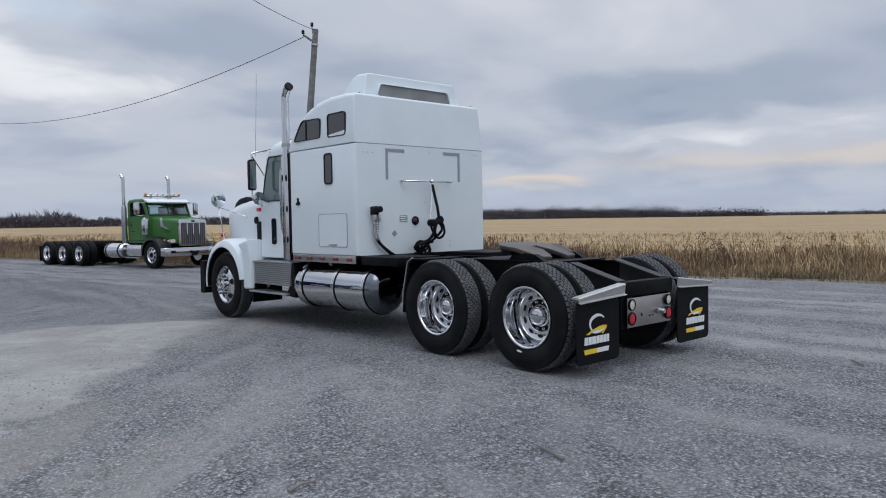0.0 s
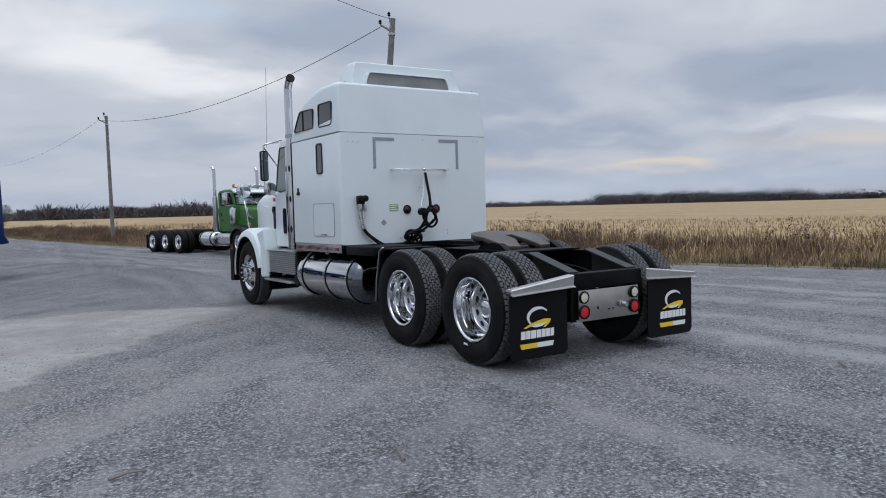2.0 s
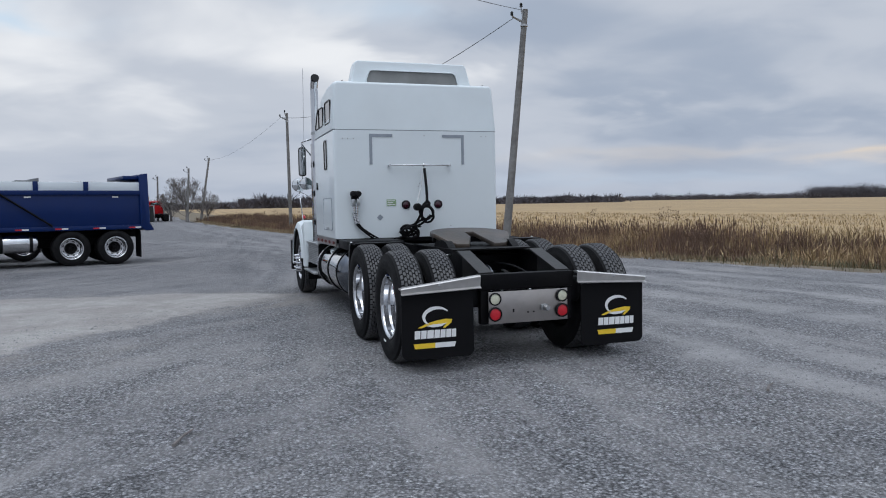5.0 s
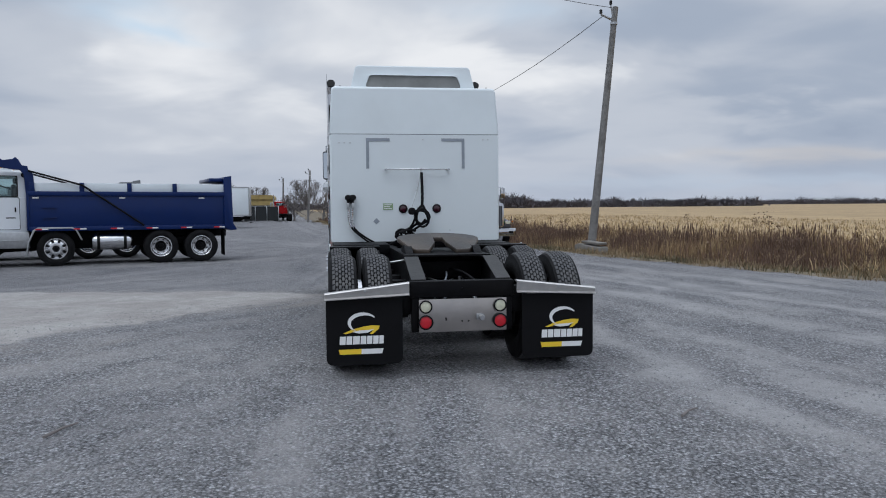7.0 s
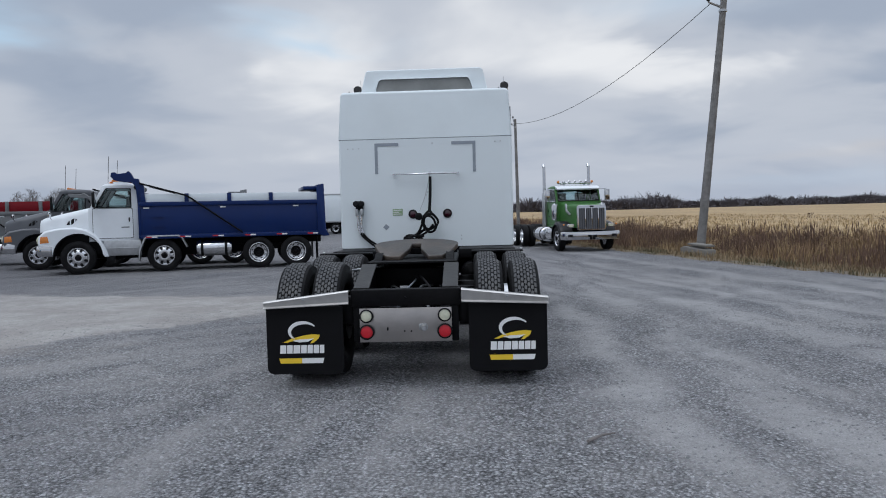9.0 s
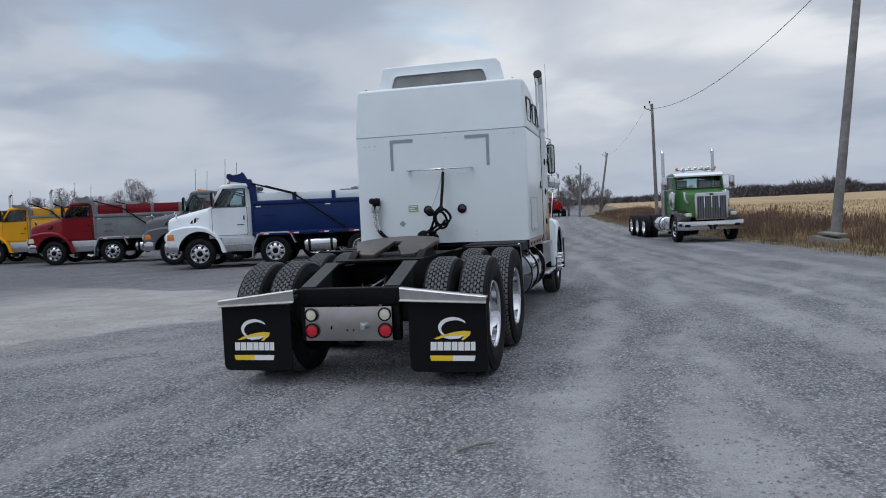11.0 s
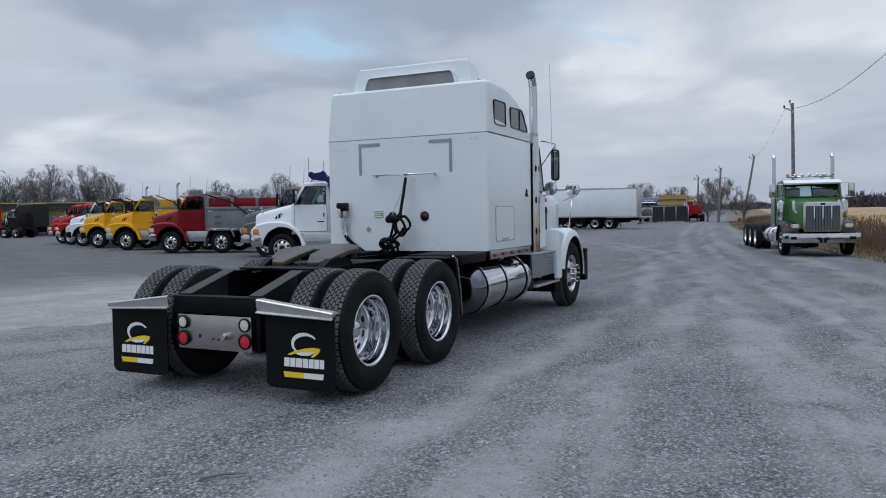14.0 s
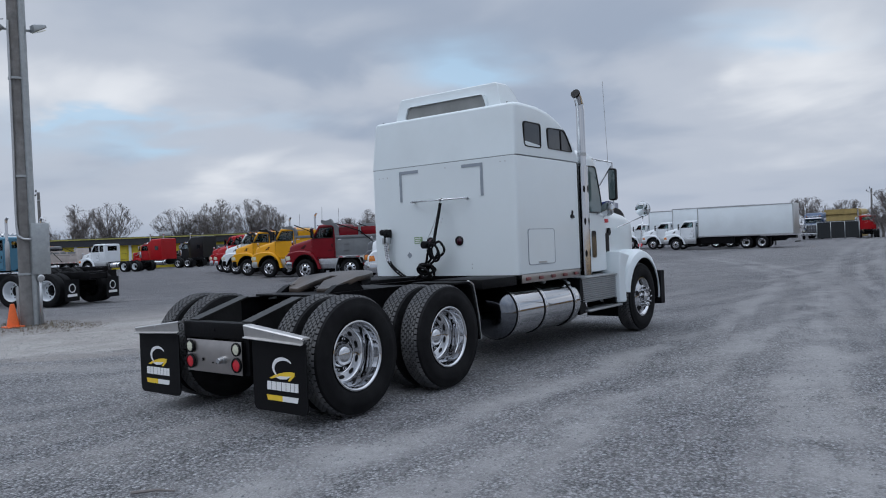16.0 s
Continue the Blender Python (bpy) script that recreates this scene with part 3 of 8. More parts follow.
def blades(name, mats, label, count, place, tall, seed, width=0.02, per=5, lean=0.35, heads=False, patchy=0.0):
    """Dry stalks and leaves as thin bent strips, in one mesh."""
    rng = random.Random(seed)
    verts, faces, idx = [], [], []
    for _ in range(count):
        x, y, z, k = place(rng)
        for _ in range(per):
            h = tall * k * rng.uniform(0.30, 1.1)
            a, l = rng.uniform(0, 6.283), rng.uniform(0.02, lean) * h
            bx, by = x + rng.gauss(0, 0.10), y + rng.gauss(0, 0.10)
            sx, sy = math.cos(a) * width * 0.5, math.sin(a) * width * 0.5
            dx, dy = math.cos(a + 1.3) * l, math.sin(a + 1.3) * l
            n = len(verts)
            verts += [(bx - sx, by - sy, z), (bx + sx, by + sy, z), (bx + dx * 0.4 + sx, by + dy * 0.4 + sy, z + h * 0.6),
                      (bx + dx * 0.4 - sx, by + dy * 0.4 - sy, z + h * 0.6), (bx + dx, by + dy, z + h)]
            faces += [(n, n + 1, n + 2, n + 3), (n + 3, n + 2, n + 4)]
            m = rng.randrange(len(mats))
            if patchy:
                v = 0.40 - 0.14 * ease(12, 22, y) + 1.0 * noise.noise((x * patchy, y * patchy, 4.0)) + rng.gauss(0, 0.22)
                m = min(len(mats) - 1, max(0, int(v * len(mats))))
            idx += [m, m]
            if heads and m == 0 and y > 12 and rng.random() < 0.24:
                # a dark seed head
                n, w = len(verts), width * 1.2
                cx, cy, cz = bx + dx * 0.9, by + dy * 0.9, z + h * 0.95
                verts += [(cx, cy, cz - 0.10), (cx + w, cy, cz), (cx, cy + w, cz), (cx - w, cy, cz), (cx, cy - w, cz), (cx, cy, cz + 0.16)]
                for q in ((0, 2, 1), (0, 3, 2), (0, 4, 3), (0, 1, 4), (5, 1, 2), (5, 2, 3), (5, 3, 4), (5, 4, 1)):
                    faces.append(tuple(n + i for i in q))
                    idx.append(0)
    me = bpy.data.meshes.new(name)
    me.from_pydata(verts, [], faces)
    for m in mats:
        me.materials.append(m)
    me.polygons.foreach_set("material_index", idx)
    ob = new(name, me)
    return tagged(ob, label, "vegetation", kind="stuff")


WEEDS = [material("weed_brown", (0.125, 0.076, 0.052), 0.9, 0, 0.35, 0.6), material("weed_russet", (0.190, 0.116, 0.070), 0.9, 0, 0.35, 0.5),
         material("weed_ochre", (0.255, 0.170, 0.088), 0.9, 0, 0.35, 0.5), material("weed_tan", (0.365, 0.265, 0.145), 0.9, 0, 0.35, 0.7)]
GRASS = [material("grass_dry", (0.225, 0.165, 0.095), 0.9, 0, 0.3, 0.8), material("grass_green", (0.100, 0.088, 0.046), 0.9, 0, 0.3, 0.8)]
STUBBLE = [material("stubble_straw", (0.46, 0.345, 0.185), 0.9, 0, 0.25, 1.0), material("stubble_dull", (0.27, 0.195, 0.105), 0.9, 0, 0.25, 1.0)]


def weed_spot(rng):
    while True:
        y = -14 + 124 * rng.random() ** 1.3
        o = rng.gauss(4.4, 1.5)
        x = edge_x(y) + o
        if 1.0 < o < 8.0 and noise.noise((x * 0.25, y * 0.25, 1.0)) > -0.62 + 0.40 * rng.random() + 0.20 * (1 - ease(8, 18, y)):
            k = (0.78 + 0.40 * noise.noise((x * 0.3, y * 0.2, 9.0)) + 0.40 * noise.noise((x * 0.9, y * 0.9, 2.0))) * (0.72 + 0.33 * ease(8, 18, y))
            return x, y, verge_z(x, y, o) - 0.03, k * (0.55 if o < 2.2 else 1)


def grass_spot(rng):
    y = -14 + 110 * rng.random() ** 1.4
    o = rng.uniform(-0.15, 4.0)
    x = edge_x(y) + o + 0.25 * noise.noise((y * 0.6, 3.0, 1.0))
    return x, y, verge_z(x, y, o) - 0.02, 0.6 + 0.9 * o / 3


def stubble_spot(rng):
    y = -25 + 150 * rng.random() ** 1.2
    o = 7.5 + 42 * rng.random() ** 1.7
    x = edge_x(y) + o
    x = round(x / 0.76) * 0.76 + rng.gauss(0, 0.05) if rng.random() < 0.7 else x
    o = max(7.3, x - edge_x(y))
    return x, y, verge_z(x, y, 7.5) - 0.02, 0.7 + 0.5 * rng.random()


blades("weeds", WEEDS, "tall dry brown weeds along the ditch", 11500, weed_spot, 0.92, 3, 0.017, 12, 0.42, True, 0.30)
blades("grass", GRASS, "low yellowed grass at the gravel edge", 9000, grass_spot, 0.27, 4, 0.016, 6, 0.9, False, 0.5)
blades("corn_stubble", STUBBLE, "broken golden corn stalks in the field", 15000, stubble_spot, 0.33, 5, 0.035, 3, 1.2)


def leaf_spot(rng):
    y = -14 + 110 * rng.random() ** 1.3
    o = rng.uniform(2.8, 8.5)
    x = edge_x(y) + o
    return x, y, verge_z(x, y, min(o, 7.5)) - 0.02, 0.6 + 0.5 * noise.noise((x * 0.4, y * 0.4, 6.0)) + 0.3 * rng.random()


blades("dry_corn_leaves", [STUBBLE[0], WEEDS[3], WEEDS[2]], "pale curled corn leaves at the field's edge", 9000, leaf_spot, 0.72, 6, 0.030, 4, 0.9)


def plumes(count, seed):
    """Tall weeds with a bushy brown head, each a stem and many short leaves."""
    rng = random.Random(seed)
    verts, faces, idx = [], [], []
    while count:
        y = -12 + 95 * rng.random() ** 1.3
        o = rng.uniform(2.4, 6.5)
        x = edge_x(y) + o
        if noise.noise((x * 0.35, y * 0.35, 12.0)) < 0.05:
            continue
        count -= 1
        z, h, r = verge_z(x, y, o), rng.uniform(0.65, 1.25) * (0.72 + 0.28 * ease(6, 16, y)), rng.uniform(0.08, 0.26)
        m = rng.choice((0, 0, 1))
        lx, ly = rng.gauss(0, 0.08), rng.gauss(0, 0.08)
        n = len(verts)
        verts += [(x - 0.006, y, z), (x + 0.006, y, z), (x + lx + 0.004, y + ly, z + h), (x + lx - 0.004, y + ly, z + h)]
        faces.append((n, n + 1, n + 2, n + 3))
        idx.append(0)
        for _ in range(80):
            u = rng.random()
            cx, cy, cz = x + lx + rng.gauss(0, r * 0.55), y + ly + rng.gauss(0, r * 0.55), z + h + rng.gauss(0, r * 0.6)
            if u < 0.3:
                w = rng.uniform(0.2, 0.9)
                cx, cy, cz = x + lx * w + rng.gauss(0, r * 0.4), y + ly * w + rng.gauss(0, r * 0.4), z + h * w
            s = rng.uniform(0.018, 0.045)
            n = len(verts)
            verts += [(cx + rng.uniform(-s, s), cy + rng.uniform(-s, s), cz + rng.uniform(-s, s)) for _ in range(3)]
            faces.append((n, n + 1, n + 2))
            idx.append(m)
    me = bpy.data.meshes.new("seeding_weeds")
    me.from_pydata(verts, [], faces)
    for k in WEEDS:
        me.materials.append(k)
    me.polygons.foreach_set("material_index", idx)
    tagged(new("seeding_weeds", me), "bushy brown seed heads standing above the weeds", "vegetation", kind="stuff")


plumes(190, 21)

# ---------------------------------------------------------------- far woods and bare trees


def far_woods():
    rng = random.Random(21)
    verts, faces = [], []

    def clump(x, y, z, s, hgt):
        for _ in range(int(80 + hgt * 10)):
            u, v, w = rng.gauss(0, 0.33), rng.gauss(0, 0.33), rng.random() ** 1.25
            r = s * (0.45 + 0.75 * math.sin(math.pi * min(1, 0.12 + w * 0.78)))
            px, py, pz = x + u * r * 2, y + v * r * 2, z + w * hgt
            n, q = len(verts), rng.uniform(0.45, 1.05) * (1 - 0.68 * w)
            if w > 0.4:
                # twigs that rise out of the crown
                k = rng.uniform(0.10, 0.30)
                verts.extend([(px - k - u * r * 0.7, py - v * r, pz - 0.30 * hgt), (px + k - u * r * 0.7, py + k - v * r, pz - 0.30 * hgt), (px, py, pz + 0.2)])
                faces.append((n, n + 1, n + 2))
                continue
            for _ in range(3):
                verts.append((px + rng.uniform(-q, q), py + rng.uniform(-q, q), pz + rng.uniform(-q, q * 1.2)))
            faces.append((n, n + 1, n + 2))
        for _ in range(36):
            # dense lower growth
            q, w = rng.uniform(0.5, 1.2), rng.random() ** 1.5 * 0.62
            px, py, pz, n = x + rng.gauss(0, s * 0.7), y + rng.gauss(0, s * 0.7), z + w * hgt, len(verts)
            for _ in range(3):
                verts.append((px + rng.uniform(-q, q), py + rng.uniform(-q, q), pz + rng.uniform(-q, q)))
            faces.append((n, n + 1, n + 2))
    # (bearing from the yard in degrees right of +y, distance, height, trees to the degree)
    for a0, a1, dist, hgt, dens in ((-10, 4, 430, 4.3, 13), (3, 16, 420, 7.8, 15), (14, 32, 430, 5.8, 14), (-10, 32, 470, 4.6, 14), (26, 47, 780, 7.4, 15), (45, 66, 700, 12.6, 20), (46, 60, 720, 13.6, 14), (64, 110, 900, 7.2, 13), (64, 80, 860, 6.0, 13)):
        k = int((a1 - a0) * dens)
        for i in range(k):
            a = radians(a0 + (a1 - a0) * (i + rng.random()) / k)
            d = dist * rng.uniform(0.97, 1.05)
            h = hgt * (rng.uniform(0.62, 1.05) if rng.random() < 0.94 else rng.uniform(1.1, 1.4)) * (0.9 + 0.25 * noise.noise((math.degrees(a) * 0.6, dist, 0)))
            clump(d * math.sin(a), d * math.cos(a), -0.8, h * 0.62, h)
    me = bpy.data.meshes.new("woods")
    me.from_pydata(verts, [], faces)
    me.materials.append(material("far_woods", (0.100, 0.090, 0.100), 1, 0, 0.2, 0.05))
    return tagged(new("far_woods", me), "line of bare grey-brown woods at the horizon", "trees", kind="stuff")


far_woods()


def bare_tree_mesh(seed, height, wide=0.40, stems=1):
    """Trunk, a fan of rising limbs that fill a dome, side branches and fine twigs."""
    rng = random.Random(seed)
    trunk, crown = ([], []), ([], [])

    def branch(out, pts, r0, r1, sides):
        verts, faces = out
        first, n = len(verts), len(pts)
        t0 = rng.uniform(0, 6.28)
        for i, p in enumerate(pts):
            rad = r0 + (r1 - r0) * i / (n - 1)
            for k in range(sides):
                t = t0 + 6.2832 * k / sides
                verts.append((p.x + rad * math.cos(t), p.y + rad * math.sin(t), p.z))
        for i in range(n - 1):
            q = first + i * sides
            if sides == 2:
                # twigs too fine to show their roundness
                faces.append((q, q + 1, q + 3, q + 2))
            else:
                for k in range(sides):
                    faces.append((q + k, q + (k + 1) % sides, q + sides + (k + 1) % sides, q + sides + k))

    def run(p, d, length, steps, rise, wander):
        pts = [p.copy()]
        for _ in range(steps):
            d = (d + Vector((rng.gauss(0, wander), rng.gauss(0, wander), rise + rng.gauss(0, wander * 0.5)))).normalized()
            p = p + d * length / steps
            pts.append(p.copy())
        return pts

    def off(pts, lo):
        f = rng.uniform(lo, 0.98) * (len(pts) - 1)
        i = min(int(f), len(pts) - 2)
        return pts[i].lerp(pts[i + 1], f - i), (pts[i + 1] - pts[i]).normalized()

    def aside(d, spread_):
        return (d + Vector((rng.gauss(0, 1), rng.gauss(0, 1), rng.gauss(0.15, 0.5))).normalized() * spread_).normalized()
    for _ in range(stems):
        base = Vector((rng.gauss(0, 0.35), rng.gauss(0, 0.35), -0.1)) if stems > 1 else Vector((0, 0, -0.1))
        stem = run(base, Vector((rng.gauss(0, 0.06), rng.gauss(0, 0.06), 1)), height * 0.34, 4, 0.05, 0.05)
        branch(trunk, stem, height * 0.017, height * 0.010, 7)
        for k in range(int(17 / stems) + 2):
            p, _d = off(stem, 0.35)
            az, el = rng.uniform(0, 6.28), radians(rng.uniform(22, 82))
            d = Vector((math.cos(az) * math.cos(el), math.sin(az) * math.cos(el), math.sin(el)))
            # reach of the dome in this direction
            reach = 1 / math.sqrt((math.cos(el) / (wide * height)) ** 2 + (math.sin(el) / (height * 0.74)) ** 2) * rng.uniform(0.90, 1.0)
            limb = run(p, d, reach, 5, 0.02, 0.05)
            branch(crown, limb, height * 0.0075, 0.02, 4)
            for _ in range(12):
                p2, d2 = off(limb, 0.22)
                side = run(p2, aside(d2, 0.75), height * rng.uniform(0.10, 0.19), 3, 0.04, 0.10)
                branch(crown, side, 0.034, 0.018, 3)
                for _ in range(5):
                    p3, d3 = off(side, 0.15)
                    sub_ = run(p3, aside(d3, 0.7), height * rng.uniform(0.06, 0.12), 2, 0.05, 0.10)
                    branch(crown, sub_, 0.021, 0.014, 2)
                    for _ in range(4):
                        p4, d4 = off(sub_, 0.1)
                        branch(crown, run(p4, aside(d4, 0.6), height * rng.uniform(0.03, 0.07), 1, 0.04, 0.1), 0.017, 0.010, 2)
    # twigs that stray past the rounded crown are held back to it
    verts = crown[0]
    for i, (x, y, z) in enumerate(verts):
        up = z - height * 0.30
        if up < 0:
            continue
        bulge = 1 + 0.10 * noise.noise((x * 0.35, y * 0.35, z * 0.35 + seed))
        q = math.sqrt((x * x + y * y) / (wide * height * bulge) ** 2 + (up / (height * 0.66 * bulge)) ** 2)
        if q > 0.9:
            k = (0.9 + 0.1 * math.tanh((q - 0.9) * 4)) / q
            verts[i] = (x * k, y * k, height * 0.30 + up * k)
    made = []
    for verts, faces in (trunk, crown):
        me = bpy.data.meshes.new("tree")
        me.from_pydata(verts, [], faces)
        me.materials.append(BARK)
        made.append(me)
    return made


TREES = [bare_tree_mesh(41, 10.0, 0.52), bare_tree_mesh(52, 9.5, 0.60), bare_tree_mesh(63, 11.0, 0.48), bare_tree_mesh(77, 8.5, 0.66, 3)]


def bare_tree(x, y, kind, scale, turn):
    t = thing("bare_tree", Matrix.Translation((x, y, gz(x, y) - 0.05)) @ pose(0, 0, 0, 0, 0, turn) @ Matrix.Scale(scale, 4), "leafless grey-brown deciduous tree with spreading twigs", "tree", "bare trees")
    part("trunk", TREES[kind][0], None, t)
    part("crown", TREES[kind][1], None, t)


rt = random.Random(8)
for bx, by, s in ((-3.9, 93, 0.66), (-6.0, 99, 0.5), (-1.2, 95, 0.42), (-12.5, 118, 0.62), (-18.5, 122, 0.72), (-16, 124, 0.5)):
    bare_tree(bx, by, rt.randrange(4), s, rt.uniform(0, 360))
# two rows of taller crowns behind the garage with gaps of sky between them
for a0, a1, count, lo, hi in ((-64.6, -59.6, 2, 1.02, 1.10), (-57.8, -48.8, 5, 0.90, 1.05), (-44.8, -37.0, 4, 0.76, 0.86), (-36, -27, 5, 0.5, 0.7), (-75, -67, 3, 0.8, 0.95)):
    for i in range(count):
        a = radians(a0 + (a1 - a0) * (i + rt.uniform(0.2, 0.8)) / count)
        d = rt.uniform(122, 142)
        bare_tree(5 + d * math.sin(a), -4.5 + d * math.cos(a), rt.randrange(3), rt.uniform(lo, hi), rt.uniform(0, 360))
for i in range(8):
    a = radians(rt.uniform(-66, -50))
    bare_tree(5 + 150 * math.sin(a), -4.5 + 150 * math.cos(a), rt.randrange(4), rt.uniform(0.35, 0.5), rt.uniform(0, 360))

# farm buildings among the far woods
for bear, dist, wid, hi_ in ((25.2, 640, 14, 6), (24.2, 650, 9, 5), (34.0, 900, 26, 5), (36.0, 900, 16, 7), (41.0, 950, 22, 5)):
    fb = thing("farm_building", Matrix.Translation((dist * math.sin(radians(bear)), dist * math.cos(radians(bear)), -0.6)) @ pose(0, 0, 0, 0, 0, -bear), "small pale farm building at the horizon", "building", "farm buildings")
    part("wall", cube(-wid / 2, wid / 2, -4, 4, 0, hi_ * 0.6), BOXWHITE, fb)
    part("roof", prism(bmesh.new(), [(-4.5, hi_ * 0.6), (4.5, hi_ * 0.6), (0, hi_)], "x", -wid / 2 - 0.4, wid / 2 + 0.4), GALV, fb)
    part("door", cube(-1.5, 1.5, -4.06, -4.0, 0, hi_ * 0.45), GREYBODY, fb)
for bear, dist, hi_ in ((17.3, 640, 7.5), (17.65, 640, 7), (23.3, 640, 7)):
    si = thing("silo", Matrix.Translation((dist * math.sin(radians(bear)), dist * math.cos(radians(bear)), -0.6)), "grey cylindrical farm silo at the horizon", "silo", "silos")
    part("wall", lathe(bmesh.new(), [(1.7, 0), (1.7, hi_ * 0.85)], 16, "z"), GREYBODY, si)
    part("dome", lathe(bmesh.new(), [(1.8, hi_ * 0.85), (1.4, hi_ * 0.94), (0.3, hi_)], 16, "z"), GREYBODY, si)

# ---------------------------------------------------------------- utility poles and wires


def utility_pole(name, base, top, r=0.14, label="weathered wooden utility pole with insulators", arm=True, side=-1):
    b, t = Vector(base), Vector(top)
    ob = thing(name, Matrix.Translation(b), label, "utility pole", "utility poles")
    d = t - b
    part("shaft", tube(bmesh.new(), [d * k / 5 for k in range(-1, 6)][0:1] + [d * k / 5 for k in range(0, 6)], r * 1.15, 12, r * 0.72), WOODPOLE, ob)
    if arm:
        u = d.normalized()
        at = d - u * 0.55
        br = bmesh.new()
        rod(br, at, at + Vector((side * 0.55, 0, 0.25)), 0.045, 6)
        rod(br, at - u * 0.1, at + Vector((side * 0.18, -0.10, 0.6)), 0.03, 6)
        part("bracket", br, DULL, ob, "weathered steel bracket")
        ins = lathe(bmesh.new(), [(0.02, 0), (0.07, 0.03), (0.05, 0.09), (0.07, 0.12), (0.03, 0.18)], 10, "z", at + Vector((side * 0.55, 0, 0.26)))
        part("insulator", ins, PLASTIC, ob, "dark pin insulator")
        ins = lathe(bmesh.new(), [(0.02, 0), (0.07, 0.03), (0.05, 0.09), (0.07, 0.12), (0.03, 0.18)], 10, "z", at + Vector((side * 0.18, -0.10, 0.6)))
        part("insulator", ins, PLASTIC, ob, "dark pin insulator")
        clamp = lathe(bmesh.new(), [(r * 0.95, -0.04), (r * 0.95, 0.04)], 12, "z", at - u * 0.1)
        part("band", clamp, DULL, ob)
    return t


PA0, PA1 = (9.27, 22.0, -0.5), (10.26, 21.97, 9.37)
PB0, PB1 = (4.55, 55.2, -0.8), (4.40, 54.7, 8.87)
PC0, PC1 = (-2.05, 108, -0.9), (-0.55, 108, 8.55)
PD0, PD1 = (-3.75, 89, -0.9), (-3.35, 89, 6.1)
PE0, PE1 = (-7.7, 103.8, -1.0), (-7.54, 103.8, 5.7)
pole_tops = [utility_pole("utility_pole", PA0, PA1, 0.16, "leaning weathered wooden utility pole with insulator bracket"),
             utility_pole("utility_pole", PB0, PB1), utility_pole("utility_pole", PC0, PC1, 0.17, "leaning weathered wooden utility pole at the yard end"),
             utility_pole("utility_pole", PD0, PD1), utility_pole("utility_pole", PE0, PE1),
             utility_pole("utility_pole", (-58.3, 24.9, gz(-58.3, 24.9) - 0.1), (-58.35, 24.9, 6.95), 0.15, "weathered wooden utility pole near the garage")]


def overhead_wire(a, b, sag, r=0.012):
    pts = []
    a, b = Vector(a), Vector(b)
    for i in range(17):
        t = i / 16
        p = a.lerp(b, t)
        p.z -= sag * 4 * t * (1 - t)
        pts.append(p)
    ob = new("overhead_wire", mesh_of(tube(bmesh.new(), pts, r, 5), WIRE))
    tagged(ob, "thin black overhead wire sagging between poles", "wire", "overhead wires")


tA, tB, tC = Vector(PA1), Vector(PB1), Vector(PC1)
overhead_wire(tA + Vector((-0.5, 0, -0.35)), tB + Vector((-0.5, 0, -0.35)), 1.25, 0.014)
overhead_wire(tB + Vector((-0.5, 0, -0.35)), tC + Vector((-0.5, 0, -0.35)), 0.9, 0.008)
overhead_wire(tA + Vector((-0.2, -0.1, -0.05)), (-11.75, 3.45, 9.2), 0.9, 0.011)

# concrete culvert headwall beside the leaning pole
hw = thing("culvert_headwall", Matrix.Translation((8.85, 20.7, gz(8.7, 20.6) - 0.22)) @ pose(0, 0, 0, 0, 0, -70), "weathered concrete culvert block at the ditch", "concrete block")
part("slab", prism(bmesh.new(), [(-0.70, 0), (0.75, 0), (0.70, 0.36), (0.1, 0.40), (-0.5, 0.46), (-0.70, 0.40)], "y", -0.30, 0.2, 0.03), CONCRETE, hw)
part("cap", prism(bmesh.new(), [(-0.4, 0.5), (0.6, 0.44), (0.6, 0.52), (-0.4, 0.57)], "y", -0.2, 0.22, 0.015), CONCRETE, hw)

# ---------------------------------------------------------------- wheels


